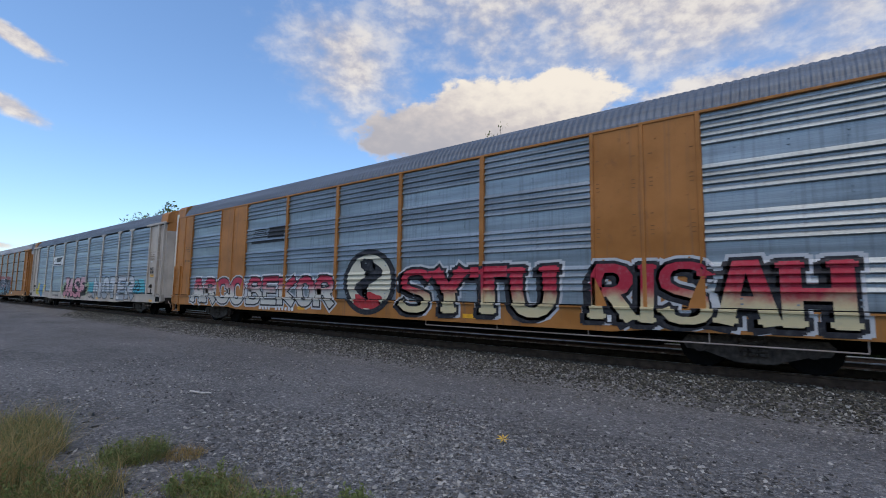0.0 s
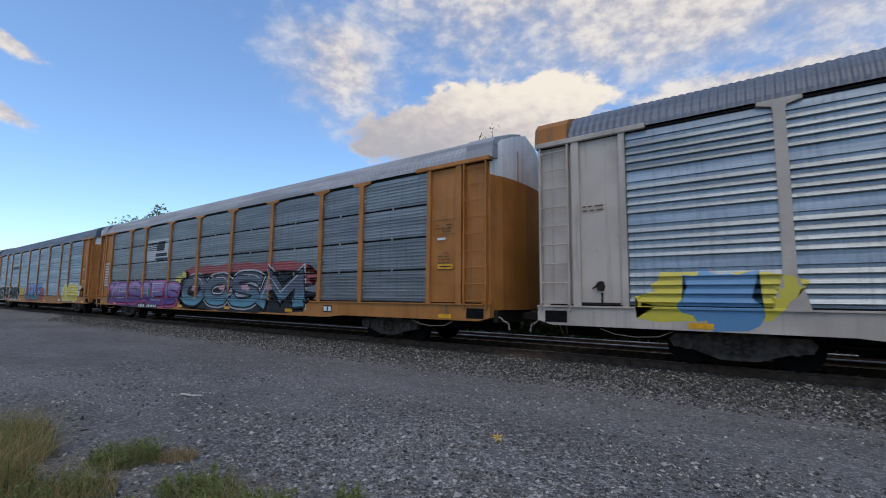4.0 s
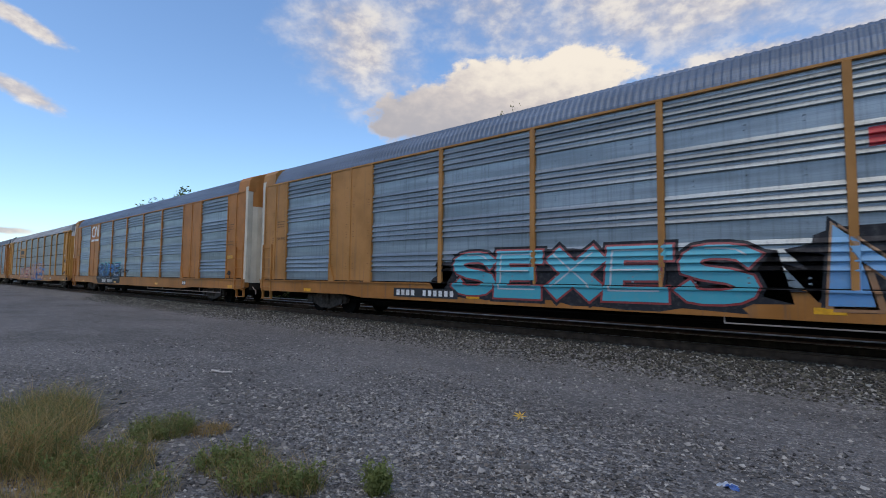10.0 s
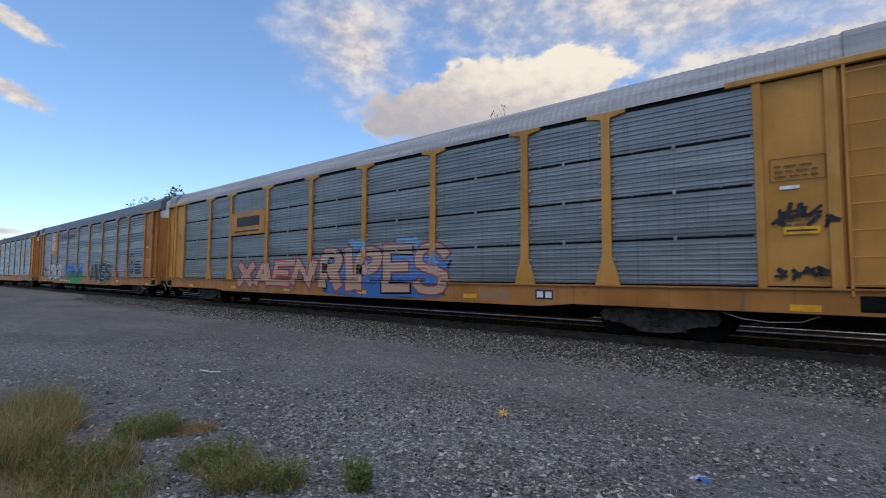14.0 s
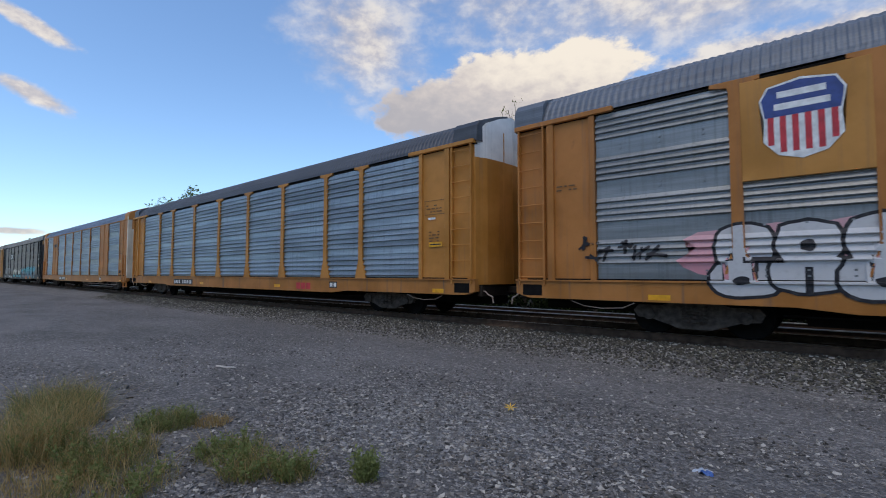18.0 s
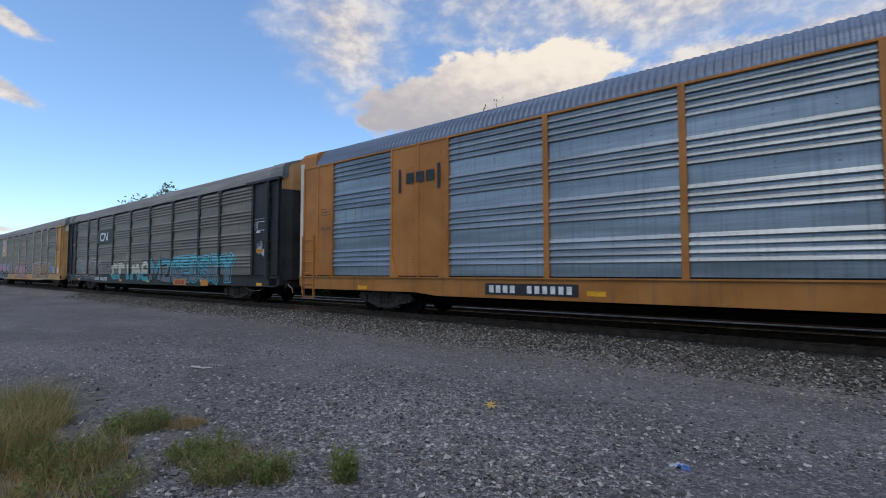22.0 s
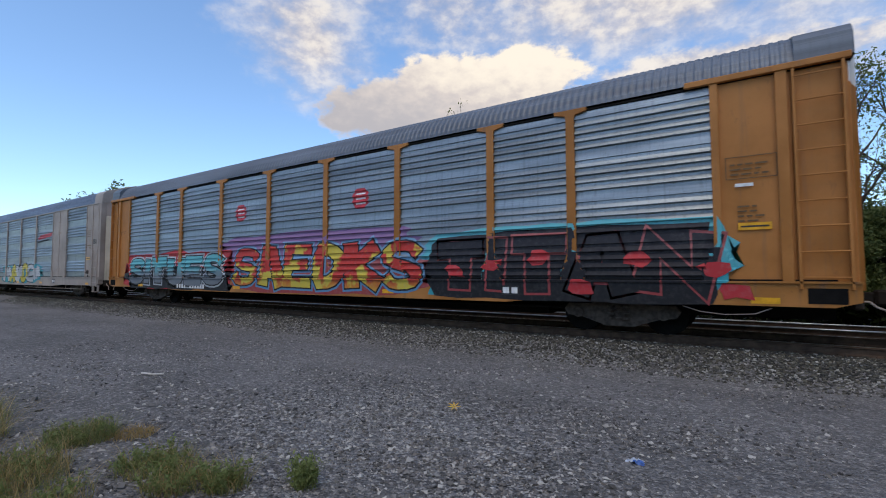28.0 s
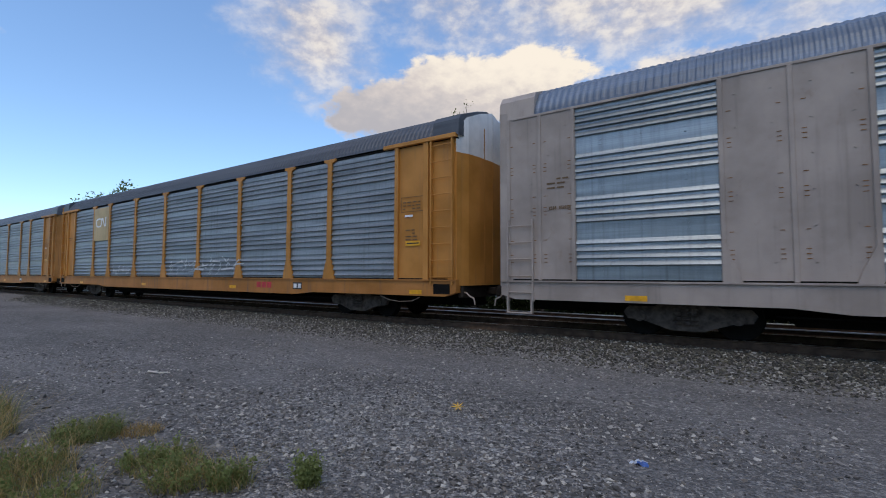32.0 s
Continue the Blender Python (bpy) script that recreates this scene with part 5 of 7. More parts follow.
def tag(info, text, x0, x1, z0, z1, fill, line, halo=None, label="", wave=0.05, seed=1, lean=0.0, fat=1.0, slope=0.0, serif=False, drop=None, shine=None, heavy=1.0):
    """Painted letters stroke by stroke: a pale rim, a dark outline with its drop, the fill, a thin glint."""
    rng = random.Random(seed * 7 + len(text))
    z0 = max(z0, 0.72)
    rim = 0.16 if halo else 0.10 if line else 0.0
    widths = [NARROW.get(ch, 1.0) for ch in text]
    unit = (x1 - x0) / sum(widths)
    edge = 0.055 * min(1.3, max(fat, 0.8))
    coats = ([(halo, edge + 0.06, "graffiti_outline")] if halo else []) + ([(line, edge, "graffiti_outline")] if line else []) + [(fill, 0.0, "graffiti")]
    x, glyphs = x0, []
    for ch, wide in zip(text, widths):
        w = wide * unit
        half = min(0.145 * (z1 - z0), 0.135 * unit if ch not in "Ii" else 0.26 * w) * min(heavy, 1.3) * rng.uniform(0.94, 1.06) * (0.78 if ch in "eEBSG" else 1.0)
        lo, hi = z0 + rim * 0.6 + rng.uniform(0, wave), z1 - rim - rng.uniform(0, wave)
        tilt = lean + rng.uniform(-wave, wave) * 1.2
        a, b = x + half * 0.9 + 0.03, x + w - half * 0.9 - 0.03
        strokes = []
        for pts in GLYPHS[ch]:
            shake = [(u + rng.uniform(-0.05, 0.05) * wave * 8, v + rng.uniform(-0.03, 0.03) * wave * 8) for u, v in pts]
            if pts[0] == pts[-1]:
                shake[-1] = shake[0]
            line_pts = []
            for u, v in shake:
                z = lo + half * 0.7 + v * (hi - lo - 1.4 * half) + slope * ((x - x0) / (x1 - x0) - 0.5)
                line_pts.append((a + u * (b - a) + tilt * (z - (lo + hi) / 2), z))
            strokes.append((rounded(line_pts) if ch in "BCDGOPRSUacemou" else line_pts, half))
            if serif and pts[0] != pts[-1]:
                for (px, pz), (qx, qz) in ((line_pts[0], line_pts[1]), (line_pts[-1], line_pts[-2])):
                    if abs(pz - qz) > abs(px - qx):
                        strokes.append(([(px - half * 1.3, pz), (px + half * 1.3, pz)], half * 0.42))
        glyphs.append(strokes)
        x += w
    base = 0.004
    for mat, grow, name in coats:
        moves = [(0.0, 0.0)]
        if drop and mat is line:
            moves.append(drop)
        top = base
        for g, strokes in enumerate(glyphs):
            verts, faces = [], []
            for k, (pts, half) in enumerate(strokes):
                for dx, dz in moves:
                    bm = bmesh.new()
                    stroke_strip(bm, [(px + dx, pz + dz) for px, pz in pts], half, grow, 1.12)
                    for v in bm.verts:
                        v.co.z = max(v.co.z, 0.645)
                    lift = base + 0.0004 * (k + 4 * (g % 3))
                    top = max(top, lift)
                    conform(info, bm, lift)
                    bm.verts.index_update()
                    start = len(verts)
                    verts += [v.co[:] for v in bm.verts]
                    for f in bm.faces:
                        f.normal_update()
                        ids = [start + v.index for v in f.verts]
                        faces.append(ids[::-1] if f.normal.y > 0 else ids)
                    bm.free()
            me = bpy.data.meshes.new(name)
            me.from_pydata(verts, [], faces)
            link_mesh(name, me, mat, info["car"], label if name == "graffiti" else "")
        base = top + 0.0015
    if shine:
        for strokes in glyphs:
            for pts, half in strokes[:2]:
                bm = bmesh.new()
                stroke_strip(bm, [(px - half * 0.35, pz + half * 0.35) for px, pz in pts[:4]], 0.022, 0.0, 1.0)
                conform(info, bm, base)
                finish_paint("graffiti_glint", bm, shine, info["car"], "thin painted glint")


def wild(info, x0, x1, z0, z1, ground, line, fills, count, seed, label, slant=0.25, rough=0.10):
    """A tangle of painted strokes that cannot be read."""
    rng = random.Random(seed)
    if ground:
        splash(info, x0 - 0.15, x1 + 0.15, z0, z1, ground, seed, rough, 0.003, teeth=34)
    step = (x1 - x0) / count
    groups = {}
    for i in range(count):
        cx = x0 + step * (i + 0.5)
        for j in range(3):
            a = rng.choice((0.0, 0.15, 1.45, 1.6, 0.75, -0.6)) + rng.uniform(-0.2, 0.2)
            c = (cx + rng.uniform(-0.3, 0.3) * step, (z0 + z1) / 2 + rng.uniform(-0.30, 0.30) * (z1 - z0))
            half = (0.21 * (z1 - z0) if abs(math.sin(a)) > 0.7 else min(0.42 * step, 0.5 * (z1 - z0))) * rng.uniform(0.9, 1.5)
            w = rng.uniform(0.10, 0.17) * (min(1.0, (z1 - z0) / 1.35) if line else 0.22)
            groups.setdefault(rng.randrange(len(fills)), []).append((c, a, half, w))

    def stroke(item, grow, mat, lift, name, text):
        (cx, cz), a, half, w = item
        u, v = (math.cos(a), math.sin(a)), (-math.sin(a), math.cos(a))
        bm = bmesh.new()
        pts = []
        for s, t in ((-1, -1), (-0.3, -1.15), (0.5, -0.95), (1, -1.1), (1.12, 0.0), (1, 1), (0.2, 0.9), (-0.5, 1.1), (-1, 1)):
            x = cx + u[0] * s * (half + grow) + v[0] * t * (w + grow) * (1 + 0.15 * s)
            z = cz + u[1] * s * (half + grow) + v[1] * t * (w + grow) * (1 + 0.15 * s)
            pts.append((x + slant * (z - cz), min(max(z, 0.66), z1 + 0.12)))
        bmesh.ops.triangulate(bm, faces=[bm.faces.new([bm.verts.new((x, 0, z)) for x, z in pts])])
        conform(info, bm, lift)
        finish_paint(name, bm, mat, info["car"], text)
    k = 0
    for g in sorted(groups):
        for item in groups[g]:
            if line:
                stroke(item, 0.05, line, 0.0050 + 0.0006 * k, "graffiti_outline", "")
            stroke(item, 0.0, fills[g], 0.0053 + 0.0006 * k, "graffiti", label)
            k += 1


def ring(info, cx, cz, rx, rz, inner, mat, name="graffiti", label="", lift=0.007):
    bm = bmesh.new()
    n = 36
    a = [bm.verts.new((cx + rx * math.cos(6.2832 * i / n), 0, cz + rz * math.sin(6.2832 * i / n))) for i in range(n)]
    b = [bm.verts.new((cx + rx * inner * math.cos(6.2832 * i / n), 0, cz + rz * inner * math.sin(6.2832 * i / n))) for i in range(n)]
    for i in range(n):
        bm.faces.new((a[i], a[(i + 1) % n], b[(i + 1) % n], b[i]))
    conform(info, bm, lift)
    finish_paint(name, bm, mat, info["car"], label)


def shield(info, x0, x1, z0, z1):
    """A striped shield emblem without its words."""
    w, h, c = x1 - x0, z1 - z0, (x0 + x1) / 2
    top = z1 - h * 0.45
    outline = [(c, z0), (x0 + w * 0.22, z0 + h * 0.07), (x0 + w * 0.04, z0 + h * 0.25), (x0 + w * 0.06, z0 + h * 0.5), (x0, z1 - h * 0.22), (x0 + w * 0.10, z1 - h * 0.06), (c, z1), (x1 - w * 0.10, z1 - h * 0.06), (x1, z1 - h * 0.22), (x1 - w * 0.06, z0 + h * 0.5), (x1 - w * 0.04, z0 + h * 0.25), (x1 - w * 0.22, z0 + h * 0.07)]
    shape(info, outline, P_WHITE, "emblem", "shield emblem, blue over red stripes", 0.010)
    for i in range(6):
        a = x0 + w * (0.10 + 0.145 * i)
        bar(info, a, a + w * 0.075, z0 + h * (0.20 if i in (0, 5) else 0.10), top, P_RED, "emblem_stripe", lift=0.013)
    shape(info, [(x0 + w * 0.07, top), (x1 - w * 0.07, top), (x1 - w * 0.03, z1 - h * 0.22), (x1 - w * 0.12, z1 - h * 0.08), (c, z1 - h * 0.03), (x0 + w * 0.12, z1 - h * 0.08), (x0 + w * 0.03, z1 - h * 0.22)], P_NAVY, "emblem_field", lift=0.014)
    bar(info, x0 + w * 0.22, x1 - w * 0.22, z1 - h * 0.22, z1 - h * 0.14, P_WHITE, "emblem_bar", lift=0.017)
    bar(info, x0 + w * 0.18, x1 - w * 0.18, z1 - h * 0.37, z1 - h * 0.29, P_WHITE, "emblem_bar", lift=0.017)


def ribbon_emblem(info, x0, x1, z0, z1, mat):
    """A company's ribbon mark: one continuous band with rounded turns."""
    w, h = x1 - x0, z1 - z0
    path = [(0.44, 0.90), (0.20, 0.90), (0.08, 0.80), (0.05, 0.62), (0.05, 0.38), (0.08, 0.20), (0.20, 0.10), (0.42, 0.10), (0.50, 0.17), (0.53, 0.34), (0.55, 0.84), (0.60, 0.90), (0.66, 0.84), (0.84, 0.16), (0.90, 0.10), (0.95, 0.17), (0.95, 0.96)]
    bm = bmesh.new()
    stroke_strip(bm, [(x0 + u * w, z0 + v * h) for u, v in path], 0.048 * w, 0.0, 1.0)
    conform(info, bm, 0.012)
    finish_paint("emblem_band", bm, mat, info["car"], "white ribbon emblem")


def bubbles(info, x0, x1, z0, z1, n, fill, line, eye, seed, label):
    """Fat rounded letters that cannot be read, each with a dark eye."""
    rng = random.Random(seed)
    step = (x1 - x0) / n
    for i in range(n):
        a, b = x0 + step * i - 0.08, x0 + step * (i + 1) + 0.08
        lo, hi = z0 + rng.uniform(0, 0.15), z1 - rng.uniform(0, 0.2)
        lift = 0.004 + 0.004 * (i % 3)
        mid = lo + (hi - lo) * rng.uniform(0.42, 0.58)
        splash(info, a - 0.06, b + 0.06, lo - 0.06, mid + 0.12, line, seed + i, 0.04, lift, "graffiti_outline", "", 24, 0.3)
        splash(info, a + 0.04, b - 0.02, mid - 0.14, hi + 0.06, line, seed + i + 50, 0.04, lift + 0.001, "graffiti_outline", "", 24, 0.3)
        splash(info, a, b, lo, mid + 0.06, fill, seed + i, 0.04, lift + 0.002, "graffiti", label, 24, 0.3)
        splash(info, a + 0.10, b - 0.08, mid - 0.08, hi, fill, seed + i + 50, 0.04, lift + 0.003, "graffiti", label, 24, 0.3)
        c = (a + b) / 2 + rng.uniform(-0.08, 0.08)
        if i % 2:
            splash(info, c - 0.10, c + 0.12, mid + 0.10, mid + 0.30, eye, seed + i + 90, 0.2, lift + 0.006, "graffiti", "eye of a letter", 12, 0.2)
            bar(info, c - 0.05, c + 0.06, lo - 0.04, mid - 0.16, eye, "graffiti", "gap between the legs of a letter", lift + 0.006)
        else:
            bar(info, c, b + 0.05, mid + 0.02, mid + 0.13, line, "graffiti", "notch of a letter", lift + 0.006)
            splash(info, c - 0.16, c + 0.10, lo + 0.20, lo + 0.36, eye, seed + i + 130, 0.2, lift + 0.006, "graffiti", "eye of a letter", 12, 0.2)


def number_bars(info, x0, x1, z0, z1, mat, back=None):
    """The car's number, as plain bars."""
    if back:
        bar(info, x0 - 0.12, x1 + 0.12, z0 - 0.05, z1 + 0.05, back, "number_panel", lift=0.012)
    w = x1 - x0
    for a, b in ((0.0, 0.06), (0.09, 0.15), (0.18, 0.24), (0.27, 0.33), (0.48, 0.535), (0.57, 0.625), (0.66, 0.715), (0.75, 0.805), (0.84, 0.895), (0.93, 0.985)):
        bar(info, x0 + w * a, x0 + w * b, z0, z1, mat, "number_bar", lift=0.015)


def stencil(info, x0, x1, z0, z1, rows, mat, seed):
    """Small stencilled lines, too worn to read."""
    rng = random.Random(seed)
    h = (z1 - z0) / rows
    for r in range(rows):
        x = x0
        while x < x1 - 0.08:
            w = rng.uniform(0.07, 0.2)
            if rng.random() < 0.85:
                bar(info, x, min(x + w, x1), z0 + r * h, z0 + r * h + h * 0.36, mat, lift=0.005)
            x += w + 0.04


def end_marks(info, style, dark, seed):
    """Stencils, labels and plates by the car's ends."""
    if style == "post":
        stencil(info, 25.15, 25.75, 3.05, 3.32, 3, dark, seed)
        stencil(info, 25.25, 25.65, 2.2, 2.55, 4, dark, seed + 1)
        for a, b, c, d in ((25.08, 25.86, 3.38, 3.395), (25.08, 25.86, 2.98, 2.995), (25.08, 25.095, 2.995, 3.38), (25.845, 25.86, 2.995, 3.38)):
            bar(info, a, b, c, d, dark, "stencil_frame", lift=0.005)
        bar(info, 25.22, 25.50, 2.84, 2.90, P_WHITE, "label_plate", lift=0.01)
        stencil(info, 0.2, 0.7, 3.2, 3.38, 2, dark, seed + 2)
    else:
        stencil(info, 25.25, 25.75, 3.25, 3.65, 4, dark, seed)
        stencil(info, 25.25, 25.8, 2.65, 2.9, 2, dark, seed + 1)
        stencil(info, 0.25, 0.75, 3.2, 3.5, 3, dark, seed + 2)
        number_bars(info, 0.3, 0.8, 2.72, 2.80, dark)
    bar(info, 25.25, 25.75, 2.05, 2.18, REFLECT, "warning_label", "yellow warning label", 0.012)
    bar(info, 25.29, 25.71, 2.10, 2.13, INK, "lettering_bar", "", 0.015)
    bar(info, 20.5, 20.95, 0.78, 1.0, INK, "data_plate", "black data plate", 0.008)
    bar(info, 20.54, 20.70, 0.82, 0.96, P_WHITE, "data_field", "", 0.011)
    bar(info, 20.76, 20.91, 0.82, 0.96, P_WHITE, "data_field", "", 0.011)


def paint_train():
    c = CARS
    for i, info in enumerate(c):
        end_marks(info, "flush" if i in (0, 4, 5, 9, 13, 16) else "post", S_SILVER if i == 10 else STENCIL, i)
        reflectors(info, [1.9, 6.0, 10.0, 14.2, 18.4, 25.3] if i in (2, 6, 10, 13) else [2.2, 9.6, 16.8, 25.4])

    k = c[0]
    tag(k, "ARCO", 1.2, 5.95, 0.72, 2.08, S_CREAM_RED, S_BLACK, S_WHITE, "red and white block letters with black outline", 0.03, 2, serif=True)
    tag(k, "BEKOR", 6.1, 11.6, 0.76, 2.08, S_CREAM_RED, S_BLACK, S_WHITE, "red and white block letters with black outline", 0.03, 3)
    ring(k, 13.15, 1.70, 1.18, 1.02, 0.84, S_BLACK, label="black ring round an emblem", lift=0.010)
    ring(k, 13.15, 1.70, 1.02, 0.88, 0.02, S_CREAM, "graffiti_ground", lift=0.006)
    splash(k, 12.5, 13.8, 0.86, 1.35, S_RED, 4, 0.2, 0.009, "graffiti", "red foot of a round emblem")
    rim = []
    for i in range(15):
        u = i / 14
        rim.append((13.15 + 0.46 * math.sin(6.2 * u), 2.38 - 1.25 * u, 0.09 + 0.10 * math.sin(3.1416 * u)))
    shape(k, [(x - w, z + 0.4 * w) for x, z, w in rim] + [(x + w, z - 0.4 * w) for x, z, w in rim[::-1]], S_BLACK, "graffiti", "black beast shape in a round emblem", 0.014)
    splash(k, 12.75, 13.35, 2.05, 2.42, S_BLACK, 16, 0.35, 0.016, "graffiti", "black beast head in a round emblem", 17)
    tag(k, "SYTU", 14.5, 19.4, 0.66, 2.22, S_FIRE, S_BLACK, S_WHITE, "red to cream block letters with black and white outline", 0.03, 4, fat=1.3, serif=True, drop=(-0.10, -0.07))
    tag(k, "RISAH", 20.15, 24.5, 0.66, 2.2, S_FIRE, S_BLACK, S_WHITE, "red to cream block letters with black and white outline", 0.03, 5, fat=1.2, serif=True, drop=(-0.10, -0.07))
    for n in range(5):
        bar(k, 6.2 + n * 0.06, 7.35 - n * 0.04, 3.50 + n * 0.075, 3.535 + n * 0.075, INK, "emblem_stripe")
    shape(k, [(7.3, 3.45), (8.45, 3.45), (8.55, 3.85), (7.45, 3.85)], INK, "emblem", "black slanted emblem")
    bar(k, 6.15, 8.45, 3.26, 3.36, INK)
    number_bars(k, 7.1, 9.4, 0.68, 0.80, P_WHITE)

    k = c[1]
    splash(k, 8.9, 15.2, 0.9, 2.0, S_LIME, 7, 0.12, 0.002)
    splash(k, 9.5, 14.5, 0.80, 2.1, S_BLACK, 8, 0.12, 0.0035, teeth=40)
    tag(k, "JASF", 9.35, 14.5, 0.70, 2.28, S_PINK, S_BLACK, None, "pink letters with heavy black shadow", 0.06, 6, lean=0.22, heavy=1.25, drop=(0.12, -0.04))
    splash(k, 14.9, 16.4, 1.15, 1.85, S_TEAL, 9, 0.2, 0.002)
    tag(k, "MOTER", 16.0, 23.2, 0.70, 2.25, S_SILVER, S_BLACK, None, "silver letters with black outline", 0.07, 7, heavy=1.25, fat=1.0)
    splash(k, 22.5, 24.6, 1.15, 1.9, S_TEAL, 10, 0.25, 0.002)
    wild(k, 22.8, 23.9, 1.2, 1.85, None, S_BLACK, [S_TEAL], 3, 12, "small teal tag")
    plate(k, 6.02, 8.56, 3.15, 3.84, P_WHITE, "white plate with black streaked emblem")
    for n in range(4):
        bar(k, 6.15 + 0.05 * n, 7.0, 3.50 + 0.05 * n, 3.52 + 0.05 * n, INK, "emblem_stripe", lift=0.012)
    shape(k, [(6.9, 3.42), (7.9, 3.42), (8.5, 3.76), (7.05, 3.76)], INK, "emblem", "black slanted emblem", 0.012)
    bars(k, 6.25, 8.4, 3.2, 3.36, 1, INK, 3)
    splash(k, 1.4, 3.9, 0.9, 1.8, S_YELLOW, 11, 0.2, 0.002)
    splash(k, 2.1, 3.3, 0.8, 1.85, S_SKY, 13, 0.25, 0.004)
    number_bars(k, 6.6, 8.1, 0.80, 0.94, INK)
    wild(k, 15.35, 16.2, 0.76, 0.98, None, None, [S_BLACK], 5, 15, "small black tag")
    writing(k, "BABY", 25.2, 25.72, 2.42, 2.56, [(INK, 0.035)], "graffiti", "black marker tag", lift=0.012)
    writing(k, "ROM", 25.26, 25.68, 2.24, 2.38, [(INK, 0.035)], "graffiti", "black marker tag", lift=0.012)

    k = c[2]
    splash(k, 0.9, 9.8, 0.64, 1.95, S_VIOLET, 20, 0.08, 0.002, teeth=60)
    tag(k, "YESAES", 0.95, 9.9, 0.70, 2.12, S_LILAC, S_MAGENTA, S_VIOLET, "purple letters with a pink outline", 0.10, 21, lean=0.15, fat=0.9, shine=S_WHITE, heavy=1.25, drop=(0.07, -0.08))
    for n, (x, z) in enumerate(((4.9, 1.4), (6.4, 1.25), (8.7, 1.3), (2.5, 1.3))):
        splash(k, x, x + 0.28, z, z + 0.35, S_GREEN, 40 + n, 0.15, 0.016, "graffiti", "green patch", 9)
    splash(k, 9.5, 11.2, 1.2, 2.3, S_YELLOW, 46, 0.2, 0.002)
    splash(k, 10.6, 19.8, 1.3, 2.6, S_BRICK, 23, 0.10, 0.003, teeth=60)
    splash(k, 10.1, 19.7, 0.64, 2.2, S_NIGHT, 22, 0.08, 0.004, teeth=60)
    tag(k, "CCSM", 10.3, 19.5, 0.70, 2.4, S_STORM, S_NIGHT, S_SILVER, "slate-blue letters with black and silver outline", 0.12, 24, lean=0.25, fat=1.3, shine=S_WHITE, heavy=1.15)
    for n, x in enumerate((11.2, 13.6, 15.4, 17.0)):
        splash(k, x, x + 0.5, 1.5, 1.72, S_ROSE, 60 + n, 0.3, 0.019, "graffiti", "rose flash", 11)
    bar(k, 6.0, 8.5, 2.9, 4.1, S_SILVER, "emblem_field", "silvery panel with black striped emblem", 0.006)
    for n in range(5):
        bar(k, 6.05, 7.1 + 0.06 * n, 3.55 + n * 0.09, 3.59 + n * 0.09, INK, "emblem_stripe", lift=0.010)
    shape(k, [(7.1, 3.5), (8.0, 3.5), (8.1, 3.98), (7.2, 3.98)], INK, "emblem", "black slanted emblem", 0.010)
    bar(k, 7.05, 8.35, 3.22, 3.38, INK, lift=0.010)
    bar(k, 7.05, 8.45, 2.98, 3.14, INK, lift=0.010)
    number_bars(k, 5.5, 7.65, 0.68, 0.80, P_WHITE, INK)
    bars(k, 0.15, 0.8, 1.8, 3.2, 9, S_WHITE, 31)

    k = c[3]
    splash(k, 9.0, 10.6, 1.15, 1.8, S_YELLOW, 24, 0.25, 0.002)
    tag(k, "ZETG", 1.5, 5.5, 0.68, 2.02, S_BLACK, S_BLACK, S_CREAM, "black letters with a cream outline", 0.06, 9, heavy=1.35)
    tag(k, "BIRD", 6.0, 9.2, 0.68, 2.06, S_BLACK, S_BLACK, S_WHITE, "black letters with a white outline", 0.06, 10, heavy=1.35)
    splash(k, 11.4, 16.4, 0.70, 1.95, S_BRICK, 25, 0.12, 0.002)
    tag(k, "JASF", 11.7, 15.9, 0.70, 2.2, S_SEA, S_BLACK, None, "blue to teal letters with black outline on red", 0.07, 11, lean=0.22, heavy=1.2)
    bubbles(k, 21.4, 24.5, 0.72, 2.0, 3, S_YELLOW, S_CREAM, S_LIME, 70, "yellow bubble lettering")
    for n, (x, z) in enumerate(((20.9, 1.15), (21.0, 1.5), (24.6, 1.2), (24.7, 1.6))):
        splash(k, x, x + 0.5, z, z + 0.3, S_CREAM, 80 + n, 0.45, 0.004, "graffiti", "pale spark", 10)
    for n in range(8):
        bar(k, 6.15 + 0.27 * n, 6.35 + 0.27 * n, 3.36 + 0.012 * n, 3.62 + 0.012 * n, INK, "lettering_bar", "black lettering bar")
    number_bars(k, 6.25, 8.4, 0.74, 0.85, P_WHITE)

    k = c[4]
    splash(k, 8.8, 16.3, 0.70, 1.9, S_BLACK, 26, 0.15, 0.0025, teeth=44)
    tag(k, "SEXES", 9.1, 16.1, 0.72, 2.15, S_CYAN, S_BRICK, S_BLACK, "cyan block letters with black shadow", 0.05, 12, lean=0.1, fat=0.8, shine=S_WHITE, heavy=1.25)
    splash(k, 16.8, 24.8, 0.80, 2.2, S_BLACK, 27, 0.12, 0.0025, teeth=46)
    tag(k, "NECRO", 17.0, 24.4, 0.70, 2.28, S_LIGHT, S_BROWN, S_BLACK, "light blue block letters with tan edges and black shadow", 0.03, 13, fat=0.8, heavy=1.3, drop=(0.10, -0.05))
    shape(k, [(17.58, 3.46), (20.15, 3.60), (20.15, 3.84), (17.58, 3.78)], P_RED, "emblem_stripe", "red emblem stripe")
    number_bars(k, 7.0, 9.2, 0.76, 0.92, P_WHITE, INK)
    ring(k, 25.5, 2.55, 0.12, 0.12, 0.1, P_WHITE, "label_plate", lift=0.02)
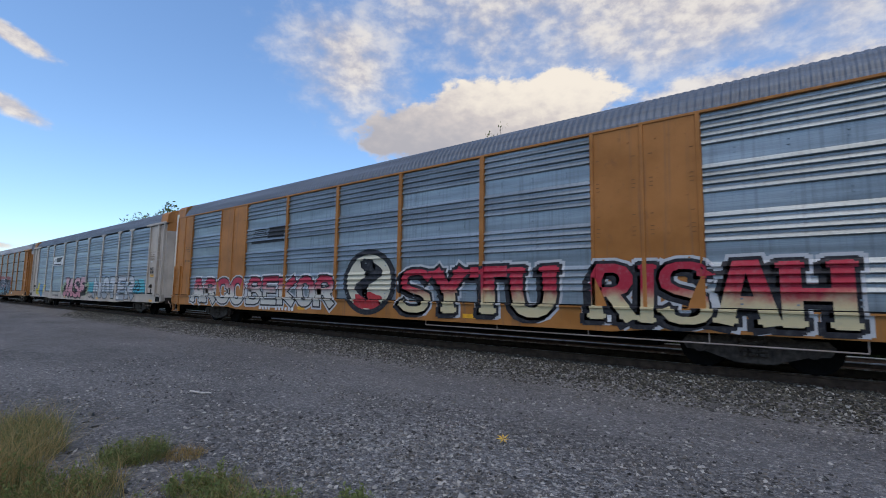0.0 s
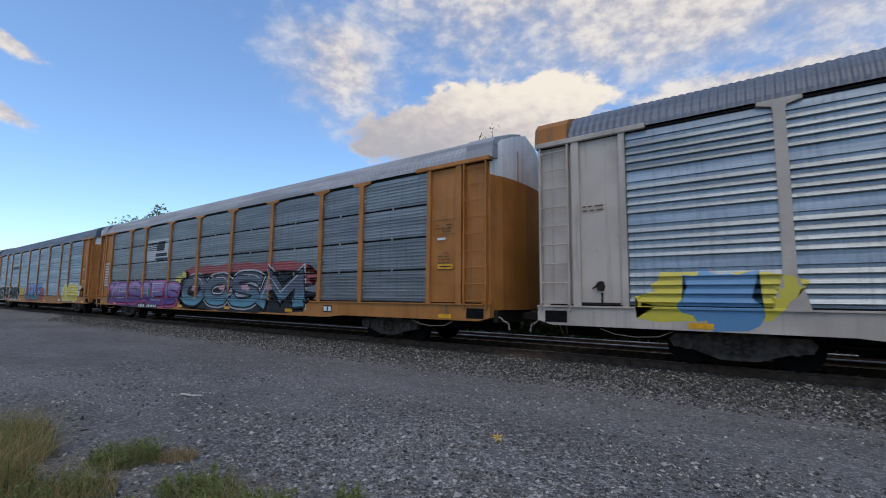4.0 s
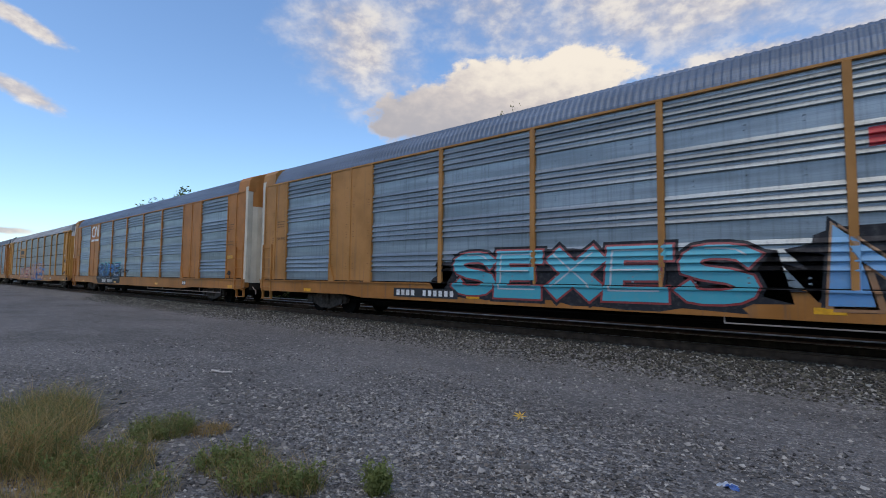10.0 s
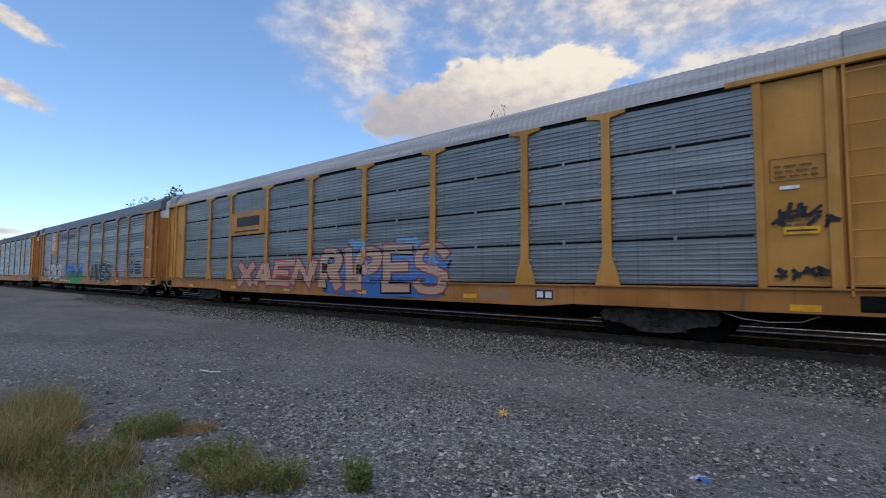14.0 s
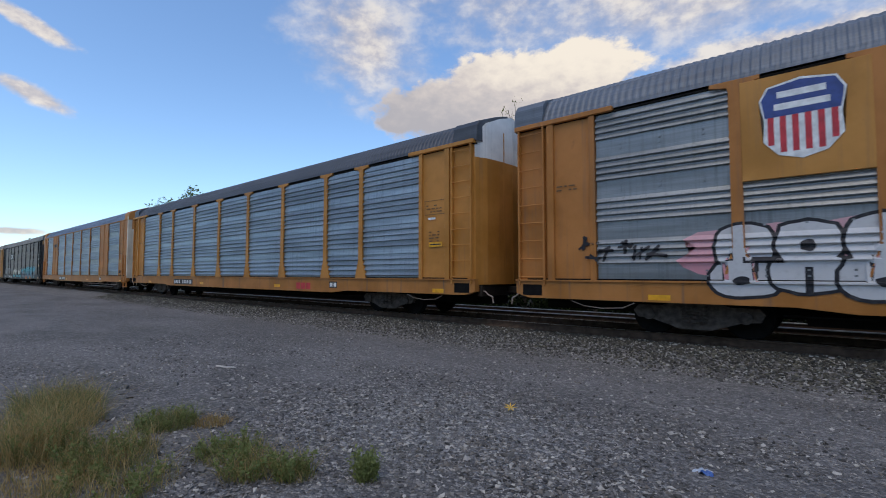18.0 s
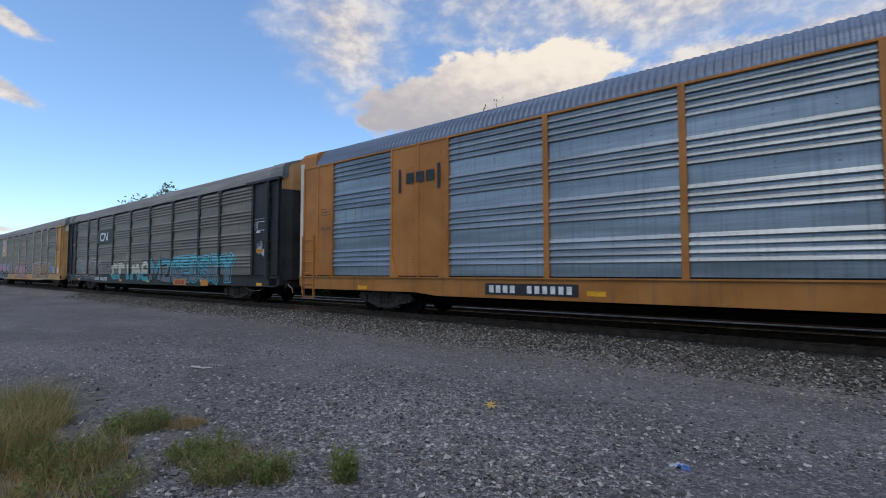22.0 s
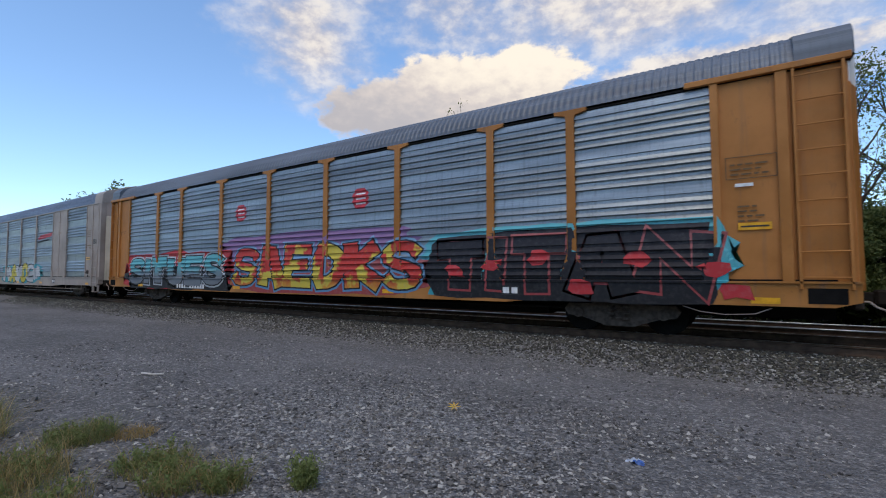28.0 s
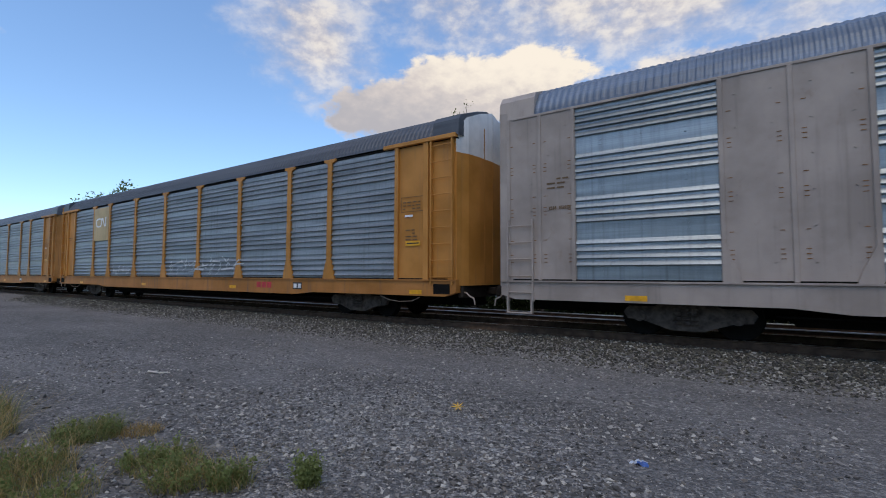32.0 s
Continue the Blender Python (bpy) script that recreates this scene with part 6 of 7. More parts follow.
    splash(k, 25.1, 25.75, 1.15, 1.75, S_BLACK, 91, 0.25, 0.006, "graffiti", "black painted cone", 12)

    k = c[5]
    ribbon_emblem(k, 3.86, 5.62, 3.98, 4.82, P_WHITE)
    bar(k, 3.86, 5.60, 3.70, 3.84, P_WHITE, "lettering_bar", "white lettering bar", 0.012)
    splash(k, 5.6, 10.8, 0.64, 1.85, S_NIGHT, 28, 0.05, 0.003, teeth=44)
    tag(k, "RUPE", 6.1, 10.5, 0.92, 2.25, S_DEEP, S_NIGHT, S_SLATE, "blue wild-style lettering with black outline", 0.12, 29, lean=0.2, fat=1.1, shine=S_WHITE, heavy=1.15)
    number_bars(k, 7.1, 9.35, 0.76, 0.96, P_WHITE)
    wild(k, 10.6, 12.2, 1.35, 1.7, None, None, [S_BLACK], 5, 35, "thin black tag")

    k = c[6]
    plate(k, 5.9, 8.58, 3.0, 3.96, P_YELLOW, "yellow plate with black bars")
    bar(k, 6.4, 8.2, 3.35, 3.75, INK, "lettering_bar", "", 0.010)
    bar(k, 6.2, 8.2, 3.12, 3.18, INK, "lettering_bar", "", 0.010)
    tag(k, "XAEN", 6.5, 11.9, 0.70, 2.05, S_PEACH, S_RED, S_GREY, "grey and peach wild-style lettering", 0.14, 36, lean=0.25, heavy=0.9)
    splash(k, 13.6, 14.6, 1.95, 2.45, S_SKY, 137, 0.2, 0.003)
    splash(k, 15.9, 16.8, 1.9, 2.45, S_SKY, 138, 0.2, 0.003)
    splash(k, 12.6, 17.6, 0.66, 1.05, S_BLUE, 139, 0.2, 0.003, teeth=40)
    splash(k, 12.3, 17.9, 0.66, 2.2, S_BLUE, 136, 0.10, 0.004, teeth=44)
    tag(k, "RIPES", 12.15, 17.9, 0.72, 2.36, S_PEACH, S_BRICK, None, "peach letters with brick-red outline on blue", 0.10, 37, heavy=1.15)
    wild(k, 25.1, 25.95, 2.15, 2.6, None, None, [S_BLACK], 5, 38, "black scribbled tag", 0.2)
    wild(k, 25.15, 25.8, 1.25, 1.5, None, None, [S_BLACK], 4, 39, "black scribbled tag", 0.2)
    bar(k, 18.9, 19.8, 0.72, 0.98, S_BROWN, "lettering_bar", "faded brown lettering bar")

    k = c[7]
    plate(k, 3.89, 5.69, 2.95, 4.78, P_YELLOW, "orange plate behind a shield emblem")
    shield(k, 4.18, 5.38, 3.25, 4.66)
    writing(k, "BUILDING", 6.55, 8.5, 4.02, 4.40, [(P_NAVY, 0.035)], "lettering", "dark blue capitals")
    writing(k, "AMERICA", 8.85, 10.9, 4.02, 4.40, [(P_NAVY, 0.035)], "lettering", "dark blue capitals")
    wild(k, 0.6, 2.5, 1.5, 2.1, None, None, [S_BLACK], 6, 41, "thin black tag", 0.2)
    splash(k, 2.8, 7.7, 1.15, 2.2, S_PINK, 42, 0.12, 0.002)
    bubbles(k, 3.4, 7.1, 0.86, 2.32, 4, S_WHITE, S_BLACK, S_BLACK, 43, "white bubble lettering with black outline")
    bar(k, 8.62, 13.0, 1.14, 2.15, S_AZURE, "graffiti_ground", "blue sprayed panel", 0.002)
    bar(k, 9.3, 13.0, 0.66, 1.4, S_GREEN, "graffiti_ground", "green sprayed strip", 0.004)
    wild(k, 9.7, 12.5, 0.95, 1.85, None, None, [S_BLACK], 5, 44, "black painted figures on blue", 0.1)
    bars(k, 13.1, 14.3, 1.4, 1.95, 4, S_ROSE, 47)
    tag(k, "NUES", 15.2, 19.3, 0.68, 2.25, S_BLACK, S_SILVER, S_BLACK, "black letters with a silver outline", 0.12, 14, fat=0.7, heavy=1.15)
    bars(k, 20.7, 21.9, 1.25, 1.8, 4, S_ROSE, 48)
    ring(k, 22.95, 1.95, 0.36, 0.62, 0.86, S_BLACK, label="black outlined mask tag")
    for x, z in ((22.82, 2.05), (23.08, 2.05)):
        ring(k, x, z, 0.09, 0.10, 0.1, S_BLACK, label="black eye of a mask tag", lift=0.009)
    bar(k, 22.8, 23.1, 1.55, 1.62, S_BLACK, "graffiti")
    bars(k, 23.5, 24.5, 1.35, 2.2, 5, S_BLACK, 49)
    number_bars(k, 7.2, 9.4, 0.74, 0.90, P_WHITE, INK)

    k = c[8]
    for a, b in ((18.4, 18.68), (18.72, 19.0), (19.04, 19.34)):
        bar(k, a, b, 0.70, 0.94, P_RED, "lettering_bar", "red lettering bar")
    number_bars(k, 6.3, 8.6, 0.76, 0.93, P_WHITE, INK)

    k = c[9]
    for x0, x1 in ((3.95, 4.05), (5.42, 5.52)):
        bar(k, x0, x1, 3.6, 4.3, INK, "emblem", "black bracket emblem", 0.022)
    for x0 in (4.25, 4.63, 5.01):
        bar(k, x0, x0 + 0.3, 3.85, 4.15, INK, "emblem", "black bracket emblem", 0.022)
    number_bars(k, 7.1, 9.3, 0.76, 0.94, P_WHITE, INK)

    k = c[10]
    plate(k, 5.88, 8.60, 3.12, 4.0, BLACK, "black plate with white ribbon emblem")
    ribbon_emblem(k, 6.45, 7.95, 3.27, 3.80, P_WHITE)
    tag(k, "BCZI", 1.3, 6.6, 0.95, 2.25, S_SILVER, None, None, "faint outlined letter", 0.08, 61, heavy=0.16)
    tag(k, "BCZI", 1.55, 6.9, 0.80, 2.0, S_SILVER, None, None, "faint outlined letter", 0.08, 61, heavy=0.14)
    tag(k, "CUE", 6.4, 8.4, 1.3, 1.95, INK, None, None, "small dark tag", 0.08, 62, heavy=0.3)
    tag(k, "cr", 8.5, 10.9, 0.68, 2.0, S_TURQ, S_BLACK, None, "cream to turquoise rounded letters", 0.05, 15, heavy=1.3)
    tag(k, "I", 10.95, 11.75, 0.68, 1.95, S_TURQ, S_BLACK, None, "cream to turquoise rounded letters", 0.05, 16, heavy=1.2)
    ring(k, 11.35, 2.22, 0.42, 0.14, 0.78, S_WHITE, label="white ring over a letter")
    tag(k, "me", 11.8, 14.5, 0.68, 2.0, S_TURQ, S_BLACK, None, "cream to turquoise rounded letters", 0.05, 17, heavy=1.3)
    tag(k, "MZ", 14.55, 17.3, 0.68, 2.05, S_SLATE, S_BLACK, None, "turquoise letters with black outline", 0.10, 52, heavy=1.2, drop=(0.08, -0.03))
    tag(k, "CEOS7Y", 17.3, 23.5, 0.68, 2.2, S_SLATE, S_BLACK, S_CYAN, "turquoise letters with black outline", 0.08, 53, heavy=1.35, fat=0.8)
    for x0, x1 in ((17.7, 19.1), (20.6, 21.3)):
        bar(k, x0, x1, 0.66, 0.93, S_ORANGE, "lettering_panel", "orange panel on the sill", 0.02)
    for x0 in (17.9, 18.25, 18.6):
        bar(k, x0, x0 + 0.26, 0.71, 0.88, S_BRICK, "lettering_bar", "", 0.023)
    number_bars(k, 5.55, 7.9, 0.76, 0.98, P_WHITE, INK)
    bar(k, 25.28, 25.85, 2.92, 3.28, P_WHITE, "label_plate", "white-framed printed label", 0.008)
    bar(k, 25.30, 25.83, 2.94, 3.26, INK, "label_field", "", 0.010)
    stencil(k, 25.34, 25.8, 2.98, 3.24, 4, P_WHITE, 53)
    wild(k, 25.4, 25.85, 1.8, 2.4, None, None, [S_SILVER], 2, 54, "whitish scribbled tag")

    k = c[11]
    plate(k, 3.89, 5.69, 2.95, 4.72, P_FADED, "tan plate behind a shield emblem")
    shield(k, 4.1, 5.35, 3.40, 4.65)
    splash(k, 1.0, 7.2, 0.66, 2.1, S_BLUE, 55, 0.18, 0.002, teeth=40)
    bubbles(k, 1.4, 6.9, 0.70, 2.15, 5, S_DUSK, S_WHITE, S_BLUE, 155, "rose and black bubble lettering with white outline")
    tag(k, "CHUB", 10.0, 15.4, 0.74, 2.12, S_ROSE, S_BLACK, None, "faded rose letters with black outline", 0.08, 16, heavy=1.2)
    splash(k, 23.0, 24.3, 1.25, 1.7, S_SKY, 57, 0.2, 0.002)
    tag(k, "HEAD", 17.5, 23.2, 0.72, 2.2, S_BROWN, S_BLACK, S_WHITE, "brown letters with black and white outline", 0.08, 17, heavy=1.1, fat=0.7, lean=0.12)
    bars(k, 24.0, 24.6, 1.2, 1.75, 4, S_WHITE, 58)
    splash(k, 25.2, 25.95, 1.2, 1.7, S_WHITE, 59, 0.15, 0.006, "graffiti", "white patch with a rose tag", 12)
    bars(k, 0.15, 0.8, 2.9, 3.3, 3, S_WHITE, 60)

    k = c[12]
    splash(k, 8.8, 17.9, 1.6, 2.65, S_PURPLE, 61, 0.10, 0.0015, teeth=50)
    splash(k, 0.8, 9.5, 0.64, 2.2, S_RED, 62, 0.10, 0.0025, teeth=40)
    splash(k, 1.2, 9.3, 0.64, 1.6, S_NIGHT, 63, 0.12, 0.004, teeth=40)
    tag(k, "SITUES", 1.3, 8.95, 0.70, 2.2, S_SLATE, S_NIGHT, S_SILVER, "teal to grey letters with dark outline on red", 0.08, 18, fat=0.9, heavy=1.25)
    splash(k, 9.6, 18.3, 0.64, 1.7, S_BRICK, 64, 0.10, 0.003, teeth=44)
    tag(k, "SAEDKS", 9.6, 18.2, 0.68, 2.4, S_FLAME, S_NIGHT, S_SKY, "red and yellow flaming letters with pale blue edge", 0.12, 19, fat=0.8, heavy=1.4)
    splash(k, 18.2, 25.2, 0.70, 2.40, S_TEAL, 65, 0.05, 0.002, teeth=40)
    splash(k, 18.35, 25.0, 0.66, 2.28, S_NIGHT, 66, 0.04, 0.004, teeth=40)
    tag(k, "TITAN", 18.6, 24.9, 0.72, 2.25, S_NIGHT, S_BRICK, None, "black letters edged in dark red", 0.10, 20, heavy=1.35, lean=0.12)
    for n, (x, z) in enumerate(((18.9, 1.2), (20.0, 1.35), (21.2, 1.5), (22.1, 0.85), (23.3, 1.4), (24.6, 1.2), (24.9, 0.8))):
        splash(k, x, x + 0.5, z, z + 0.28, S_RED, 130 + n, 0.35, 0.016, "graffiti", "red flash", 9)
    for x in (9.65, 15.6):
        z = 3.20
        shape(k, [(x, z + 0.15), (x + 0.15, z), (x + 0.47, z), (x + 0.62, z + 0.15), (x + 0.62, z + 0.45), (x + 0.47, z + 0.6), (x + 0.15, z + 0.6), (x, z + 0.45)], P_RED, "emblem", "red eight-sided emblem")
        for n in range(3):
            bar(k, x + 0.12, x + 0.5, z + 0.13 + 0.14 * n, z + 0.18 + 0.14 * n, P_WHITE, "emblem_bar", lift=0.010)
    number_bars(k, 5.6, 7.7, 0.72, 0.88, P_WHITE)

    k = c[13]
    splash(k, 11.0, 18.5, 0.75, 1.95, S_TEAL, 67, 0.10, 0.0025, teeth=44)
    x = 11.35
    for n, (ch, w, fill) in enumerate((("m", 1.36, S_WHITE), ("a", 1.02, S_YELLOW), ("u", 1.15, S_WHITE), ("o", 1.06, S_YELLOW), ("e", 1.30, S_WHITE))):
        tag(k, ch, x - 0.10, x + w + 0.10, 0.66, 2.02 + 0.08 * (n % 2), fill, S_NIGHT, None, "white and yellow rounded letter on teal", 0.05, 30 + n, heavy=1.45, lean=0.1)
        x += w
    splash(k, 17.1, 18.1, 1.0, 1.75, S_WHITE, 68, 0.3, 0.006, "graffiti", "white end of the lettering", 14)
    shape(k, [(17.6, 3.40), (19.9, 3.55), (20.1, 3.80), (17.9, 3.66)], P_RED, "emblem_stripe", "red slanted emblem")
    shape(k, [(17.5, 3.22), (19.7, 3.36), (19.8, 3.44), (17.6, 3.31)], INK, "emblem_stripe")
    bars(k, 10.0, 11.0, 1.4, 1.8, 3, S_GREY, 69)
    writing(k, "BI", 26.12, 26.48, 2.86, 3.12, [(INK, 0.01)], "lettering", "black stencilled capitals", lift=0.02)
    number_bars(k, 6.0, 8.0, 0.76, 0.96, INK)

    k = c[14]
    plate(k, 3.89, 5.69, 3.0, 4.72, P_FADED, "tan plate with white ribbon emblem")
    ribbon_emblem(k, 4.15, 5.45, 3.7, 4.2, P_WHITE)
    wild(k, 11.9, 17.6, 1.2, 1.95, None, None, [S_SILVER], 9, 71, "thin whitish tags", 0.1)
    wild(k, 6.2, 8.2, 1.2, 1.8, None, None, [S_SILVER], 4, 72, "thin whitish tags", 0.1)
    for a, b in ((18.5, 18.75), (18.8, 19.05), (19.1, 19.35)):
        bar(k, a, b, 0.80, 1.0, P_RED, "lettering_bar", "red lettering bar")
    wild(c[15], 12.0, 15.0, 0.9, 1.9, None, S_BLACK, [S_SILVER], 5, 73, "silver tag with black outline")


paint_train()

# ---- trees and weeds ----
def leaf_cloud(name, centres, radii, count, size, mat, parent, seed, label="", squash=0.8):
    """Many small folded leaves in clumps round the given centres."""
    rng = np.random.default_rng(seed)
    centres, radii = np.array(centres), np.array(radii)
    pick = rng.choice(len(centres), count, p=radii ** 2 / (radii ** 2).sum())
    d = rng.normal(size=(count, 3))
    d /= np.linalg.norm(d, axis=1, keepdims=True)
    r = radii[pick] * rng.random(count) ** 0.42
    p = centres[pick] + d * r[:, None] * [1, 1, squash]
    a, b = rng.normal(size=(count, 3)), rng.normal(size=(count, 3))
    a /= np.linalg.norm(a, axis=1, keepdims=True)
    b -= a * (a * b).sum(1, keepdims=True)
    b /= np.linalg.norm(b, axis=1, keepdims=True)
    s = size * rng.uniform(0.6, 1.4, (count, 1))
    verts = np.stack([p - a * s, p + b * s * 0.5, p + a * s, p - b * s * 0.5], 1).reshape(-1, 3)
    faces = (np.arange(count)[:, None] * 4 + np.arange(4)).tolist()
    me = bpy.data.meshes.new(name)
    me.from_pydata(verts.tolist(), [], faces)
    return link_mesh(name, me, mat, parent, label)


def limb(bm, a, b, r1, r2, rng, bits=3):
    a, b = Vector(a), Vector(b)
    last, lr = a, r1
    for i in range(1, bits + 1):
        f = i / bits
        p = a.lerp(b, f) + Vector((rng.uniform(-1, 1), rng.uniform(-1, 1), rng.uniform(-0.5, 0.5))) * (b - a).length * 0.05
        r = r1 + (r2 - r1) * f
        rod(bm, last, p, lr, 6, r)
        last, lr = p, r
    return last


def tree(x, y, height, spread, seed, mat, bare=0.0, leaves=4200, size=0.11, low=0.12, label="leafy roadside tree behind the track"):
    rng = random.Random(seed)
    z0 = ground_height(x, y) - 0.05
    root = tagged(new("tree"), label, "tree", "trees behind the track")
    root.location = (x, y, z0)
    bm = bmesh.new()
    top = limb(bm, (0, 0, 0), (rng.uniform(-0.3, 0.3), rng.uniform(-0.3, 0.3), height * 0.72), 0.16 + height * 0.008, 0.05, rng, 6)
    centres, radii = [], []
    for i in range(15):
        f = low + (0.98 - low) * (i + rng.random() * 0.6) / 15
        a = rng.uniform(0, 6.283)
        start = Vector((0, 0, height * 0.72 * f * 0.92))
        reach = spread * (1.0 - 0.5 * f ** 2) * rng.uniform(0.65, 1.1)
        end = Vector((math.cos(a) * reach, math.sin(a) * reach, height * (0.14 + 0.76 * f) * rng.uniform(0.92, 1.05)))
        limb(bm, start, end, 0.055, 0.018, rng, 3)
        for j in range(3):
            tip = end + Vector((rng.uniform(-1, 1), rng.uniform(-1, 1), rng.uniform(-0.2, 1.0))) * spread * 0.4
            limb(bm, end.lerp(start, 0.25 * j), tip, 0.018, 0.006, rng, 2)
            if rng.random() > bare:
                centres.append(tip)
                radii.append(spread * rng.uniform(0.26, 0.48))
            for q in range(2 + int(bare * 6)):
                t2 = tip + Vector((rng.uniform(-1, 1), rng.uniform(-1, 1), rng.uniform(0.0, 1.1))) * spread * 0.3
                rod(bm, tip.lerp(end, rng.random() * 0.7), t2, 0.005, 4, 0.002)
        centres.append(end)
        radii.append(spread * rng.uniform(0.30, 0.52))
    for j in range(4):
        tip = top + Vector((rng.uniform(-0.5, 0.5), rng.uniform(-0.5, 0.5), rng.uniform(0.6, 1.0))) * height * 0.2
        limb(bm, top, tip, 0.03, 0.008, rng, 2)
        centres.append(tip)
        radii.append(spread * 0.26)
    part("trunk", bm, BARK, root, "grey-brown trunk and branches")
    leaf_cloud("crown", centres, radii, leaves, size, mat, root, seed, "uneven crown of small leaves")
    return root


def shrub(x, y, height, spread, seed, mat=None, count=4200, size=0.085):
    rng = random.Random(seed)
    root = tagged(new("shrub"), "dense dark green shrub at the foot of the trees", "shrub", "shrubs behind the track")
    root.location = (x, y, ground_height(x, y) - 0.05)
    bm = bmesh.new()
    centres, radii = [], []
    for i in range(9):
        a, r = rng.uniform(0, 6.283), spread * rng.uniform(0.2, 1.0)
        tip = (math.cos(a) * r, math.sin(a) * r, height * rng.uniform(0.3, 0.95))
        limb(bm, (0, 0, 0), tip, 0.03, 0.008, rng, 3)
        centres.append(tip)
        radii.append(spread * rng.uniform(0.3, 0.5))
    part("stem", bm, BARK, root)
    leaf_cloud("foliage", centres, radii, count, size, mat or LEAF, root, seed + 50, "small dark leaves", 1.0)


def build_woods():
    rng = random.Random(8)
    # stretch that shows between the cars
    near = [(-8.6, 22.6, 9.2, 2.4, LEAF, 0.1), (-5.6, 21.4, 9.1, 2.2, LEAF_GOLD, 0.15), (-3.0, 23.2, 9.3, 2.5, LEAF, 0.1), (-0.6, 21.3, 9.4, 2.0, LEAF_GOLD, 0.1),
            (1.4, 23.6, 9.2, 2.3, LEAF, 0.45), (3.2, 22.0, 9.0, 2.0, LEAF, 0.85), (5.2, 23.4, 9.0, 2.2, LEAF, 0.8), (7.4, 22.2, 8.2, 2.2, LEAF, 0.4)]
    for i, (x, y, h, s, mat, bare) in enumerate(near):
        tree(x, y, h * 1.17, s, 30 + i, mat, bare, int(50000 * (1 - bare * 0.5)) if bare < 0.6 else 4000, 0.058, label="half-bare tree behind the track" if bare > 0.3 else "leafy tree with yellowing leaves behind the track" if mat is LEAF_GOLD else "leafy green tree behind the track")
    for i in range(14):
        shrub(-11.0 + i * 1.6, 19.4 + rng.uniform(-0.5, 0.7), rng.uniform(2.4, 4.2), 1.25, 170 + i, count=9000, size=0.06)
    for i in range(8):
        shrub(-10.5 + i * 2.1, 25.0 + rng.uniform(-0.6, 0.6), rng.uniform(5.2, 6.6), 2.4, 240 + i, count=6500, size=0.07)
    for i in range(16):
        shrub(-13.5 - i * 3.2, 19.8 + rng.uniform(-0.5, 0.7), rng.uniform(2.6, 4.0), 2.2, 190 + i, count=1900)
    # brush along the far side of the track, away to the horizon
    rng2 = np.random.default_rng(3)
    x = 14.0 - 330.0 * rng2.random(420) ** 1.3
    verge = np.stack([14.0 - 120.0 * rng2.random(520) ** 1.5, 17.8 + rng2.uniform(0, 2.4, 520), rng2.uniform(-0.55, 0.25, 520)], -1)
    tagged(leaf_cloud("verge_weeds", verge, np.full(520, 0.62), 26000, 0.11, LEAF_SHADE, None, 19), "low weeds on the far verge of the track, shade in their colour", "weeds", kind="stuff")
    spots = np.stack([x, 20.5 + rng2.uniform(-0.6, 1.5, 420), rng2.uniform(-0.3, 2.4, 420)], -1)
    tagged(leaf_cloud("far_brush", spots, np.full(420, 1.5), 30000, 0.26, LEAF_SHADE, None, 9), "dense brush along the far side of the track, shade in its colour", "brush", kind="stuff")
    near_brush = np.stack([rng2.uniform(-16.0, 13.0, 120), 20.2 + rng2.uniform(-0.5, 1.2, 120), rng2.uniform(-0.5, 2.4, 120)], -1)
    tagged(leaf_cloud("undergrowth", near_brush, np.full(120, 1.1), 26000, 0.075, LEAF, None, 39), "tangled green undergrowth at the foot of the trees", "brush", kind="stuff")
    # unseen tree row, added to close the lot behind the camera and darken reflections
    unseen_spots = np.stack([rng2.uniform(-110.0, 75.0, 700), rng2.uniform(-32.0, -26.0, 700), rng2.uniform(0.5, 10.5, 700) * rng2.uniform(0.75, 1.0, 700)], -1)
    tagged(leaf_cloud("tree_row", unseen_spots, np.full(700, 2.2), 42000, 0.36, LEAF, None, 29), "unseen tree row behind the camera, added to darken reflections", "trees", kind="stuff")
    # the row goes on along the track, its tops hardly over the roofs
    tree(-13.2, 22.3, 12.4, 1.3, 51, LEAF_GOLD, 0.45, 700, 0.06, label="thin tree with bare twigs behind the track")
    tree(-56.5, 22.5, 12.4, 3.2, 52, LEAF, 0.1, 5200, 0.14, label="round leafy tree standing over the row")
    tree(-63.0, 22.5, 11.9, 3.0, 53, LEAF, 0.1, 4200, 0.14, label="round leafy tree standing over the row")
    for i in range(7):
        tree(-18.0 - i * 5.2, 23.0 + rng.uniform(-0.8, 1.2), rng.uniform(7.4, 8.4), 2.6, 90 + i, LEAF, 0.15, 3600, 0.13)
    for i in range(9):
        tree(-74.0 - i * 13, 23.0 + rng.uniform(-1, 3), rng.uniform(7.6, 9.4), 4.2, 110 + i, LEAF, 0.05, 2600, 0.26)


